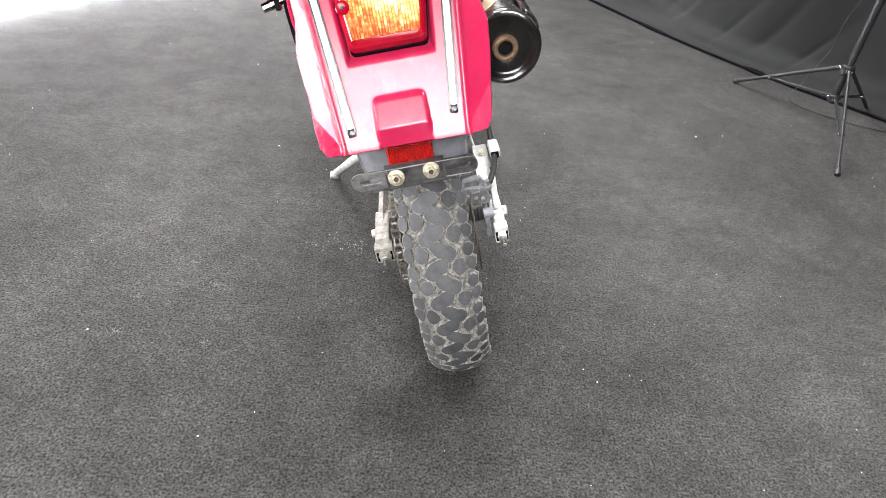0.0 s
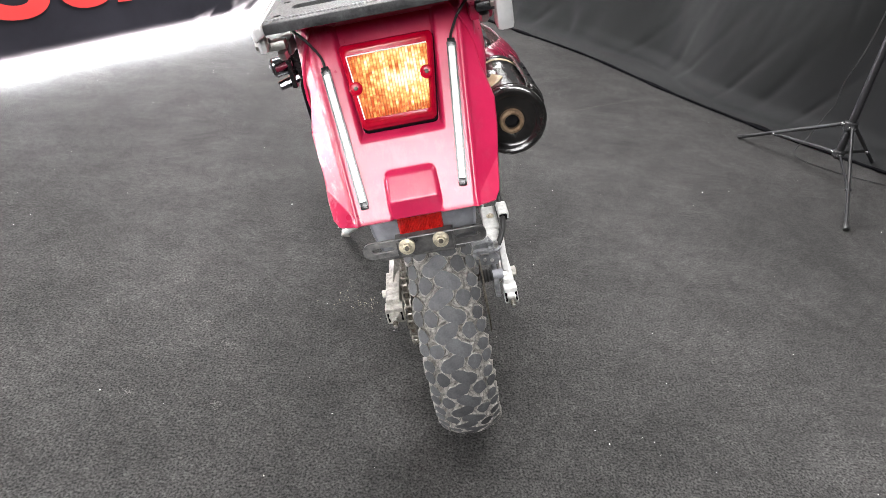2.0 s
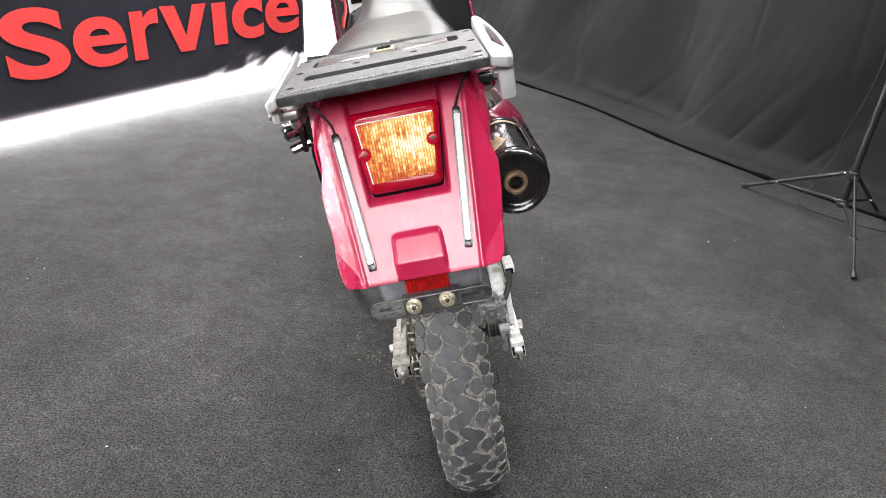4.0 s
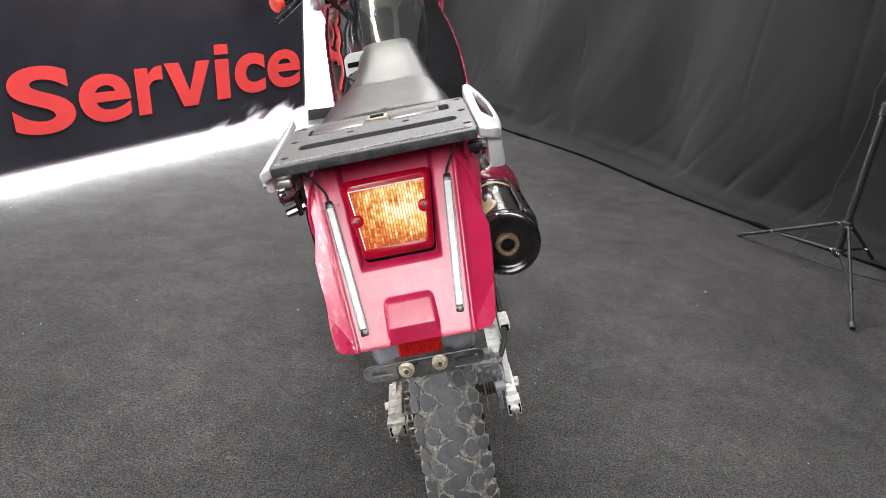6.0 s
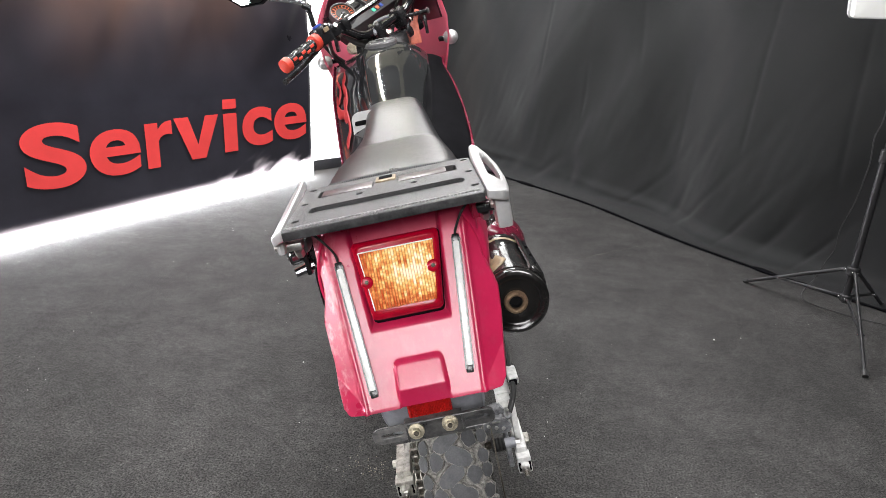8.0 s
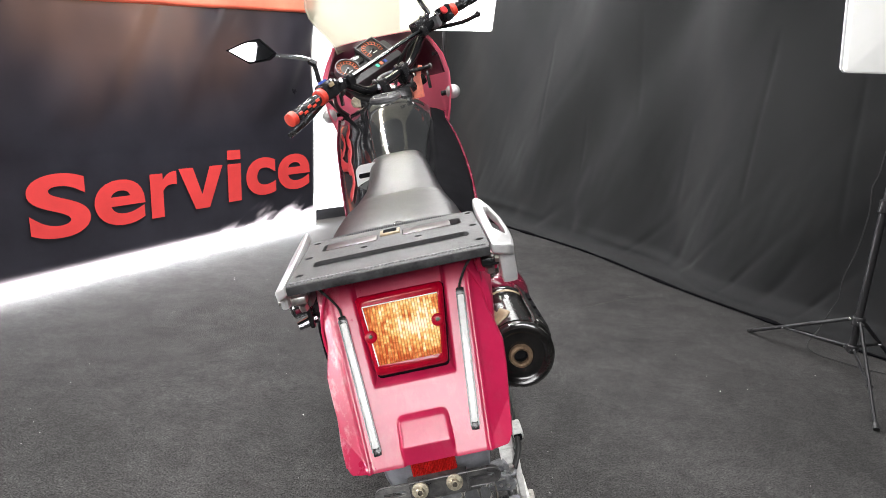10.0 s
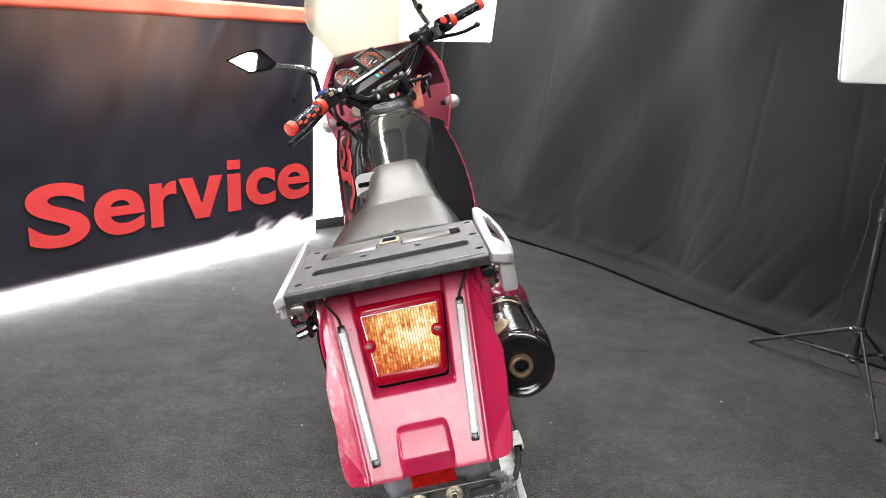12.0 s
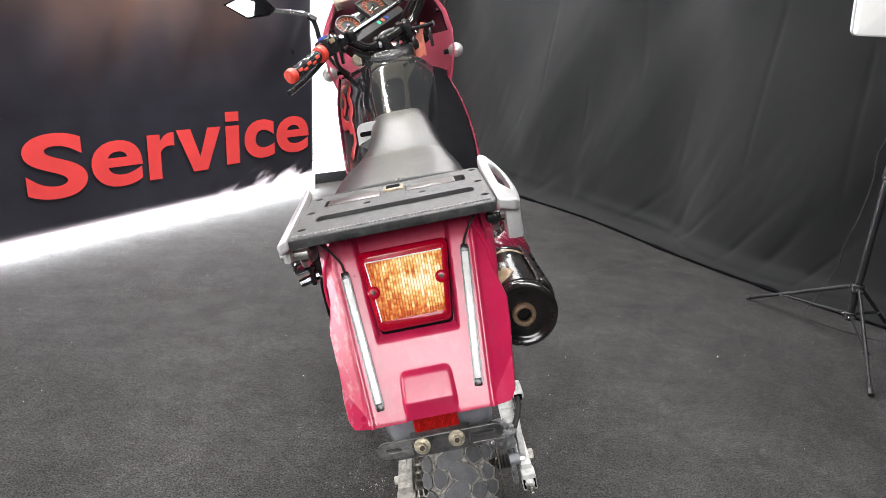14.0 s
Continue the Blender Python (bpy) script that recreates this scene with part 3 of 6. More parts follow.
def make_banner():
    root = base("banner", Matrix(), "dark vinyl banner with red lettering, hung above the carpet", "banner", kind="")
    nu, nz = 220, 50
    rings = []
    for i in range(nu + 1):
        u = -3.4 + 5.56 * i / nu
        b = banner_bottom(u)
        rings.append([on_banner(u, b + (2.75 - b) * (j / nz) ** 1.4) for j in range(nz + 1)])
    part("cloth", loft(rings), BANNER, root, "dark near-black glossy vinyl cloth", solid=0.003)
    rings = []
    for i in range(121):
        u = -3.4 + 5.555 * i / 120
        lo = 1.345 + 0.082 * u
        rings.append([on_banner(u, lo + 0.103 * j / 4, 0.006) for j in range(5)])
    part("stripe", loft(rings), BANNER_ORANGE, root, "orange-red printed stripe", solid=0.002)
    for ch, u0, u1, z0, z1 in (("S", 0.152, 0.452, 0.252, 0.572), ("e", 0.476, 0.765, 0.264, 0.510), ("r", 0.800, 0.974, 0.270, 0.526),
                               ("v", 0.989, 1.310, 0.282, 0.534), ("i", 1.348, 1.455, 0.292, 0.619), ("c", 1.499, 1.766, 0.303, 0.556),
                               ("e", 1.784, 2.108, 0.308, 0.562)):
        bm = bmesh.new()
        if ch in GLYPHS:
            for poly in GLYPHS[ch]:
                bm.faces.new([bm.verts.new((x, y, 0)) for x, y in poly])
        else:
            cu = bpy.data.curves.new("glyph", "FONT")
            cu.body, cu.offset, cu.resolution_u = ch, (0.022 if ch == "e" else 0.030), (6 if ch == "e" else 16)
            tmp = new("glyph", cu)
            bpy.context.view_layer.update()
            me = bpy.data.meshes.new_from_object(tmp.evaluated_get(bpy.context.evaluated_depsgraph_get()))
            bpy.data.objects.remove(tmp)
            bm.from_mesh(me)
            bpy.data.meshes.remove(me)
        for _ in range(3):
            long_edges = [e for e in bm.edges if e.calc_length() > 0.10]
            bmesh.ops.subdivide_edges(bm, edges=long_edges, cuts=1)
            bmesh.ops.triangulate(bm, faces=bm.faces)
        xs, ys = [v.co.x for v in bm.verts], [v.co.y for v in bm.verts]
        for v in bm.verts:
            u = u0 + (u1 - u0) * (v.co.x - min(xs)) / (max(xs) - min(xs))
            z = z0 + (z1 - z0) * (v.co.y - min(ys)) / (max(ys) - min(ys))
            v.co = on_banner(u, z, 0.009)
        part("letter", bm, BANNER_RED, root, "red printed letter", smooth=0)


make_banner()


# added glowing box stands in for light leaking under the banner
def make_gap_glow():
    root = base("light_batten", Matrix(), "glowing white box added behind the banner foot, for light leaking under it", "lamp")
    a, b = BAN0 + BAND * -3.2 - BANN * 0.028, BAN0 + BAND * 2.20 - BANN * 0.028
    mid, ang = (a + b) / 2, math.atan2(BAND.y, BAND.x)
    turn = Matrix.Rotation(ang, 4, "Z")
    part("diffuser", box((mid.x, mid.y, 0.105), ((b - a).length, 0.03, 0.20), 0.008, turn), GAP_GLOW, root, "glowing front of the added box")
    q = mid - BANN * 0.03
    part("housing", box((q.x, q.y, 0.11), ((b - a).length, 0.025, 0.22), 0.003, turn), STAND_BLACK, root, "black back of the added box")


make_gap_glow()


# white panel with a glow added to its face
def make_board():
    root = base("studio_light", Matrix(), "tall white panel with added glow on a dark plinth beside the banner", "light panel")
    a, d = V(-1.19, 4.665, 0), V(0.63, 0.776, 0)
    ang = math.atan2(d.y, d.x)
    turn = Matrix.Rotation(ang, 4, "Z")
    c = a + d * 0.56 + V(-0.776, 0.63, 0) * 0.03
    part("panel", box((c.x, c.y, 1.48), (1.12, 0.05, 2.80), 0.004, turn), WHITE_BOARD, root, "white face with added glow")
    part("plinth", box((c.x, c.y, 0.04), (1.12, 0.06, 0.08), 0.004, turn), DARK_TRIM, root, "dark plinth")


make_board()

CURT = [(-0.55, 6.15, 0), (-0.12, 5.5, 0), (0.38, 4.79, 0), (0.69, 4.40, 0), (0.92, 4.07, 0), (1.25, 3.45, 0), (1.52, 3.03, 0), (1.74, 2.74, 0),
        (2.2, 2.2, 0), (2.9, 1.5, 0), (3.4, 0.6, 0), (3.5, -0.8, 0), (3.3, -2.5, 0)]


# along the cloth, lean, from, to, depth
CREASES = [(1.75, 0.04, 0.75, 1.5, 0.012), (2.15, 0.10, 0.45, 0.95, 0.010), (2.62, -0.06, 0.9, 1.7, 0.012), (2.95, 0.12, 0.35, 1.0, 0.010), (3.5, 0.05, 0.5, 1.5, 0.014), (4.05, -0.05, 0.4, 1.3, 0.012), (4.5, 0.08, 0.3, 1.2, 0.014)]


def make_curtain():
    line = spline(CURT, 44)
    root = base("curtain", Matrix(), "charcoal black cloth backdrop curtain with soft folds, trailing on the carpet", "curtain")
    rings, s = [], 0.0
    for i, p in enumerate(line):
        q = line[min(i + 1, len(line) - 1)]
        o = line[max(i - 1, 0)]
        d = (q - o).normalized()
        nrm = V(-d.y, d.x, 0) * -1
        s += (p - o).length if i else 0
        ring = []
        for j in range(81):
            z = 2.9 * (j / 80) ** 1.9
            k = s + 0.28 * z
            f = 0.03 * math.sin(2.6 * s + 0.9 * math.sin(1.7 * s) + 0.7 * z) * ease(0.1, 1.6, z)
            f += 0.062 * noise.noise(V(s * 1.5 - z * 0.9, z * 0.35, 0.5)) + 0.030 * noise.noise(V(s * 2.6 + z * 1.3, z * 0.6, 2.5))
            f += 0.005 * (abs(noise.noise(V(s * 1.7 - z * 1.5, z * 0.4, 12.0))) ** 0.7 - 0.4)
            f += 0.0055 * (abs(noise.noise(V(s * 3.1 - z * 2.2, z * 0.5, 21.0))) ** 0.6 - 0.4) * ease(1.9, 0.9, z)
            f += 0.014 * noise.noise(V(s * 7 - 4.5 * z, z * 1.6, 7.5)) * math.exp(-z / 0.45)
            f += 0.0022 * noise.noise(V(s * 9 - 3.5 * z, z * 3.0, 17.5))
            for at, lean, lo, hi, deep in CREASES:
                f -= 0.28 * deep * math.exp(-((s - at - lean * (z - lo)) / 0.014) ** 2) * ease(lo, lo + 0.15, z) * ease(hi, hi - 0.2, z)
            f += 0.0035 * noise.noise(V(s * 16 - 5.0 * z, z * 2.2, 31.0)) * math.exp(-((z - 0.35) / 0.4) ** 2)
            f *= ease(0.0, 0.6, z)
            f += 0.012 * noise.noise(V(s * 6 - 3.5 * z, z * 1.4, 41.0)) * math.exp(-z / 0.4) * ease(0.0, 0.12, z)
            f -= 0.012 * math.exp(-(noise.noise(V(s * 2.3 - 1.6 * z, z * 0.5, 47.0)) / 0.05) ** 2) * math.exp(-z / 0.35) * ease(0.0, 0.12, z)
            f += 0.035 * math.exp(-((z - 0.10 - 0.05 * math.sin(1.3 * s)) / 0.028) ** 2) * (0.55 + 0.45 * math.sin(2.1 * s + 0.6))
            lie = math.exp(-((s - 2.95) / 0.35) ** 2)
            hem = (0.10 + 0.13 * lie) * math.exp(-z / (0.030 - 0.008 * lie)) + 0.032 * math.exp(-z / 0.085) * (0.6 + 0.4 * math.sin(3.3 * s + 1.2))
            ring.append(p + nrm * (f + hem - 0.10 - 0.13 * lie - 0.032 * (0.6 + 0.4 * math.sin(3.3 * s + 1.2))) + V(0, 0, z + 0.004))
        rings.append(ring)
    part("cloth", loft(rings), CURTAIN, root, "charcoal woven cloth", solid=0.004, smooth=80)
    # black roll draws the shadow line where the curtain meets the carpet
    hem = []
    for i, p in enumerate(line):
        hem.append(rings[i][0] + V(0, 0, 0.006))
    part("hem", tube(hem, [0.006 + 0.015 * max(0, noise.noise(V(k * 0.045, 3.0, 0.0))) + 0.003 * noise.noise(V(k * 0.22, 8.0, 0.0)) for k in range(len(hem))], 8), MATTE, root, "black roll for the shadow line under the hem")


make_curtain()


def softbox(name, corners, depth, label, cloth):
    """A fabric softbox: four front corners, tapering back along depth, on its lamp stand."""
    root = base(name, Matrix(), label, "studio light", group="studio lights")
    c = sum((Vector(p) for p in corners), V(0, 0, 0)) / 4
    rings = []
    for sc, dp in ((0.02, -0.012), (0.5, -0.014), (0.9, -0.008), (0.985, -0.002), (1.0, 0.004), (1.0, 0.05), (0.995, 0.06)):
        rings.append([c + (Vector(p) - c) * sc + Vector(depth).normalized() * dp for p in outline(corners)])
    part("diffuser", loft(rings, closed=True, caps=True), cloth, root, "white diffuser cloth")
    edge = [c + (Vector(p) - c) * 1.0 + Vector(depth).normalized() * 0.03 for p in outline(corners)]
    part("piping", tube(edge, 0.0045, 6, closed=True), SOFTBOX_SEAM, root, "grey sewn edge")
    rings = []
    for sc, dp in ((0.97, 0.061), (0.95, 0.10), (0.6, 0.26), (0.2, 0.38), (0.18, 0.40)):
        rings.append([c + (Vector(p) - c) * sc + Vector(depth).normalized() * dp for p in outline(corners)])
    part("reflector_bag", loft(rings, closed=True, caps=True), STAND_BLACK, root, "black fabric bag")
    return root


def outline(corners, n=6):
    """Corner loop with rounded corners."""
    p = [Vector(c) for c in corners]
    out = []
    for i in range(4):
        a, b, d = p[i - 1], p[i], p[(i + 1) % 4]
        s, e = b + (a - b).normalized() * 0.014, b + (d - b).normalized() * 0.014
        for k in range(n + 1):
            t = k / n
            out.append((1 - t) ** 2 * s + 2 * t * (1 - t) * b + t * t * e)
    return out


softbox("softbox", [(1.290, 2.19, 1.182), (1.92, 2.32, 1.20), (2.02, 2.28, 1.86), (1.19, 2.13, 1.82)], (0.15, 1, 0.15),
        "white cloth softbox studio light on a black stand", SOFTBOX_DIM)
softbox("softbox", [(-0.46, 3.95, 1.40), (0.104, 3.92, 1.412), (0.15, 3.90, 2.05), (-0.48, 3.93, 2.05)], (0.1, 1, 0.1),
        "white cloth softbox studio light behind the motorcycle", SOFTBOX)


def lamp_stand(top, hub_z, feet, label):
    x, y, zt = top
    root = base("lamp_stand", Matrix.Translation((x, y, 0)), label, "light stand", group="light stands")

    def w(p):
        return V(p[0] - x, p[1] - y, p[2])
    low = hub_z - 0.115
    part("column", cyl((0, 0, low - 0.02), (0, 0, 0.72), 0.0135, 14), STAND_BLACK, root)
    part("upper_tube", cyl((0, 0, 0.70), (0, 0, zt), 0.0105, 12), STAND_BLACK, root)
    part("clamp_collar", cyl((0, 0, 0.69), (0, 0, 0.74), 0.019, 14, bevel=0.003), STAND_BLACK, root)
    part("clamp_knob", cyl((0.02, -0.005, 0.715), (0.05, -0.012, 0.715), 0.011, 10, bevel=0.002), STAND_BLACK, root)
    part("hub", cyl((0, 0, hub_z - 0.018), (0, 0, hub_z + 0.018), 0.024, 14, bevel=0.004), STAND_BLACK, root)
    part("lower_hub", cyl((0, 0, low - 0.015), (0, 0, low + 0.015), 0.022, 14, bevel=0.004), STAND_BLACK, root)
    for f in feet:
        foot = w(f)
        d = V(foot.x, foot.y, 0).normalized()
        a = d * 0.03 + V(0, 0, hub_z)
        mid = a.lerp(foot, 0.62)
        leg = part("leg", tube([a, foot + V(0, 0, 0.009)], 0.0085, 10, squash=0.7), STAND_BLACK, root)
        part("end_cap", tube([foot + V(0, 0, 0.009) - (foot - a).normalized() * 0.02, foot + V(0, 0, 0.008) + d * 0.006], 0.0105, 10), HOSE, leg)
        b = d * 0.026 + V(0, 0, low)
        part("brace", tube([b, mid], 0.0065, 8, squash=0.6), STAND_BLACK, root)
        s = d.cross(V(0, 0, 1))
        for q in (a, b, mid):
            part("rivet", cyl(q - s * 0.012, q + s * 0.012, 0.0055, 10, bevel=0.0015), CHROME, root, "bright rivet")
    return root


lamp_stand((1.60, 2.31, 1.45), 0.255, [(1.419, 2.788, 0), (1.479, 1.907, 0), (1.946, 2.585, 0)], "black three-legged lamp stand on the carpet beside the curtain")
lamp_stand((-0.19, 4.05, 1.6), 0.255, [(-0.6, 4.35, 0), (0.24, 4.3, 0), (-0.15, 3.55, 0)], "black three-legged lamp stand behind the motorcycle")


def make_cable():
    pts = [(1.73, 2.54, 1.05), (1.715, 2.556, 0.90), (1.709, 2.556, 0.812), (1.700, 2.565, 0.753), (1.706, 2.561, 0.66), (1.703, 2.561, 0.588), (1.696, 2.573, 0.469), (1.680, 2.593, 0.353), (1.684, 2.60, 0.26), (1.665, 2.609, 0.192), (1.640, 2.62, 0.10),
           (1.60, 2.60, 0.012), (1.72, 2.45, 0.006), (1.9, 2.35, 0.006), (2.1, 2.33, 0.006)]
    thing("cable", tube(spline(pts, 8), 0.0028, 6), HOSE, "thin black cable hanging by the curtain onto the carpet", "cable")


make_cable()

# ---- the motorcycle: built upright, rear tyre on the origin, then leant on its stand ----
BIKE = base("motorcycle", Matrix.Translation((0.1455, 0.8826, 0)) @ Matrix.Rotation(radians(6.5), 4, "Z") @ Matrix.Rotation(radians(-14), 4, "Y"),
            "crimson and black dual-sport motorcycle leaning on its side stand", "motorcycle")
AXLE = V(0.0025, 0.065, 0.272)
TYRE_R = 0.273
STEER0, STEER_AXIS, STEER = V(0, 0.88, 1.05), V(0, -0.45, 0.89).normalized(), radians(44)
STEER_M = Matrix.Translation(STEER0) @ Matrix.Rotation(STEER, 4, STEER_AXIS) @ Matrix.Translation(-STEER0)


def steered(bm):
    bm.transform(STEER_M)
    return bm


# tyre -------------------------------------------------------------
def tread_radius(w):
    return TYRE_R - 0.006 - 0.016 * (abs(w) / 0.05) ** 2.4


def make_tyre():
    prof = []
    for k in range(-12, 13):
        a = k / 12
        if abs(a) < 0.8:
            w = 0.05 * a / 0.8
            prof.append((tread_radius(w) - 0.0040, w))
        else:
            t = (abs(a) - 0.8) / 0.2
            prof.append((TYRE_R - 0.024 - 0.052 * t, math.copysign(0.0505 - 0.012 * t ** 2, a)))
    tyre = part("tyre", lathe(prof, AXLE, (1, 0, 0), 90), DUSTY, BIKE, "worn grey knobbly off-road tyre, dusty in the grooves")

    def block(shape, h):
        bm = bmesh.new()
        lo, rim, hi = [], [], []
        for s, w in shape:
            for r, store, k in ((tread_radius(w) - 0.0065, lo, 1.16), (tread_radius(w) + h - 0.0013, rim, 1.0), (tread_radius(w) + h, hi, 0.92)):
                c = sum(q[0] for q in shape) / len(shape), sum(q[1] for q in shape) / len(shape)
                ss, ww = c[0] + (s - c[0]) * k, c[1] + (w - c[1]) * k
                a = ss / TYRE_R
                store.append(bm.verts.new(AXLE + V(ww, -r * math.cos(a), -r * math.sin(a)) - AXLE))
        n = len(shape)
        for i in range(n):
            bm.faces.new((lo[i], lo[(i + 1) % n], rim[(i + 1) % n], rim[i]))
            bm.faces.new((rim[i], rim[(i + 1) % n], hi[(i + 1) % n], hi[i]))
        cs, cw = sum(q[0] for q in shape) / n, sum(q[1] for q in shape) / n
        mid = bm.verts.new(V(cw, -(tread_radius(cw) + h) * math.cos(cs / TYRE_R), -(tread_radius(cw) + h) * math.sin(cs / TYRE_R)))
        for i in range(n):
            bm.faces.new((hi[i], hi[(i + 1) % n], mid))
        for f in bm.faces:
            f.material_index = 1 if len(f.verts) == 4 else 0
        me = finish(bm, "tread_block", RUBBER, 30)
        me.materials.append(DUSTY)
        return me

    rnd = random.Random(5)

    def blob(cs, cw, rs, rw, n=10):
        ph = rnd.random()
        return [(cs + rs * (1 + rnd.uniform(-0.19, 0.10)) * math.cos(2 * math.pi * (k + ph) / n), cw + rw * (1 + rnd.uniform(-0.19, 0.10)) * math.sin(2 * math.pi * (k + ph) / n)) for k in range(n)]

    def peanut(sign):
        """Two blobs grown together, aslant."""
        out = []
        for k in range(13):
            a = 2 * math.pi * (k + 0.3) / 13
            r = 0.0158 + 0.0092 * abs(math.cos(a)) ** 1.6 + rnd.uniform(-0.0026, 0.0014)
            x, y = r * math.cos(a) * 1.02, r * math.sin(a) * 0.86
            t = radians(57) * sign
            out.append((x * math.cos(t) - y * math.sin(t), sign * 0.008 + x * math.sin(t) + y * math.cos(t)))
        return out
    kinds = {}
    for sg in (1, -1):
        kinds[sg, "p"] = [block(peanut(sg), 0.0070) for _ in range(4)]
        kinds[sg, "b"] = [block(blob(0.002, -sg * 0.0290, 0.0162, 0.0126), 0.0070) for _ in range(4)]
        kinds[sg, "s"] = [block(blob(0, -sg * 0.0490, 0.0150, 0.0088, 7), 0.0080) for _ in range(3)]
        kinds[sg, "t"] = [block(blob(0.004, sg * 0.0465, 0.0152, 0.0102, 7), 0.0075) for _ in range(3)]
    rows = 62
    for i in range(rows):
        sg = 1 if i % 2 else -1
        for kind in "pbst":
            ob = new("tread_block", kinds[sg, kind][rnd.randrange(len(kinds[sg, kind]))])
            ob.parent = tyre
            ob.matrix_basis = Matrix.Translation(AXLE) @ Matrix.Rotation(2 * math.pi * i / rows, 4, "X")


# wheel, drive and brake -------------------------------------------
def make_wheel():
    part("rim", lathe([(0.196, -0.040), (0.206, -0.044), (0.206, -0.038), (0.190, -0.024), (0.186, 0), (0.190, 0.024), (0.206, 0.038), (0.206, 0.044), (0.196, 0.040)],
                      AXLE, (1, 0, 0), 48), STEEL, BIKE, "dull alloy rim")
    for k in range(6):
        a = 2 * math.pi * k / 6
        d = V(0, math.cos(a), math.sin(a))
        part("spoke", tube([AXLE + d * 0.03, AXLE + d * 0.19], [0.016, 0.011], 8, squash=0.7, up=(1, 0, 0)), STEEL, BIKE)
    part("hub", cyl(AXLE - V(0.05, 0, 0), AXLE + V(0.05, 0, 0), 0.035, 24, bevel=0.004), STEEL, BIKE)
    part("axle", cyl(AXLE + V(-0.130, 0.03, 0.006), AXLE + V(0.142, 0.03, 0.006), 0.0075, 14), CHAIN, BIKE, "steel axle")
    for x, r in ((0.128, 0.0115), (-0.127, 0.0085)):
        part("axle_nut", cyl(AXLE + V(x, 0.03, 0.006), AXLE + V(x + (0.012 if x > 0 else -0.012), 0.03, 0.006), r, 6, bevel=0.0015), DIRTY_ALLOY, BIKE, "dull hexagon axle nut", smooth=20)
    # sprocket with teeth
    prof = []
    for k in range(78):
        r = 0.088 if k % 2 else 0.081
        prof.append((r * math.cos(2 * math.pi * k / 78), r * math.sin(2 * math.pi * k / 78)))
    hole = [ring2d(0.055 * math.cos(a), 0.055 * math.sin(a), 0.012, 10) for a in (0.3, 1.35, 2.4, 3.45, 4.5, 5.55)]
    part("sprocket", plate(prof, lambda u, v, w: (-0.077 + w, AXLE.y + u, AXLE.z + v), 0.006, hole), CHAIN, BIKE, "oily steel rear sprocket", smooth=0)
    part("brake_disc", lathe([(0.055, -0.0012), (0.088, -0.0012), (0.088, 0.0012), (0.055, 0.0012), (0.055, -0.0012)], AXLE + V(0.069, 0, 0), (1, 0, 0), 48), CHAIN, BIKE, "thin dull brake disc")


def make_chain():
    chain = part("drive_chain", box((-0.077, 0.31, 0.335), (0.004, 0.002, 0.002)), CHAIN, BIKE, "oily dark steel drive chain")
    r, pitch, front = 0.0855, 0.0135, V(-0.077, 0.50, 0.335)
    c = V(-0.077, AXLE.y, AXLE.z)
    path = []
    d = (front - c)
    lead = math.atan2(d.z, d.y)
    a0, a1 = lead + math.pi / 2 + 0.09, lead + 3 * math.pi / 2 - 0.09
    top = c + r * V(0, math.cos(a0), math.sin(a0))
    low = c + r * V(0, math.cos(a1), math.sin(a1))
    ft, fl = front + 0.03 * V(0, math.cos(a0), math.sin(a0)), front + 0.03 * V(0, math.cos(a1), math.sin(a1))

    def walk_line(p, q):
        n = int((q - p).length / pitch)
        return [p.lerp(q, k / n) for k in range(n)]
    path += walk_line(ft, top)
    n = int(r * (a1 - a0) / pitch)
    path += [c + r * V(0, math.cos(a0 + (a1 - a0) * k / n), math.sin(a0 + (a1 - a0) * k / n)) for k in range(n)]
    path += walk_line(low, fl)
    poly = []
    for k in range(12):
        a = 2 * math.pi * k / 12
        poly.append((0.5 * pitch * (1 if math.cos(a) > 0 else -1) * 0.85 + 0.0052 * math.cos(a), 0.0056 * math.sin(a)))
    mesh_in, mesh_out = (finish(merge(merge(plate(poly, lambda u, v, w: (x + w, u, v), 0.0018),
                                            plate(poly, lambda u, v, w: (-x + w, u, v), 0.0018)),
                                      cyl((-x, -pitch / 2, 0), (x, -pitch / 2, 0), 0.0038, 8)), "chain_link", LINK_STEEL, 30) for x in (0.0046, 0.0072))
    for i, (p, q) in enumerate(zip(path, path[1:])):
        ob = new("chain_link", mesh_in if i % 2 else mesh_out)
        ob.parent = chain
        e = q - p
        ob.matrix_basis = Matrix.Translation((p + q) / 2) @ Matrix.Rotation(math.atan2(e.z, e.y), 4, "X")


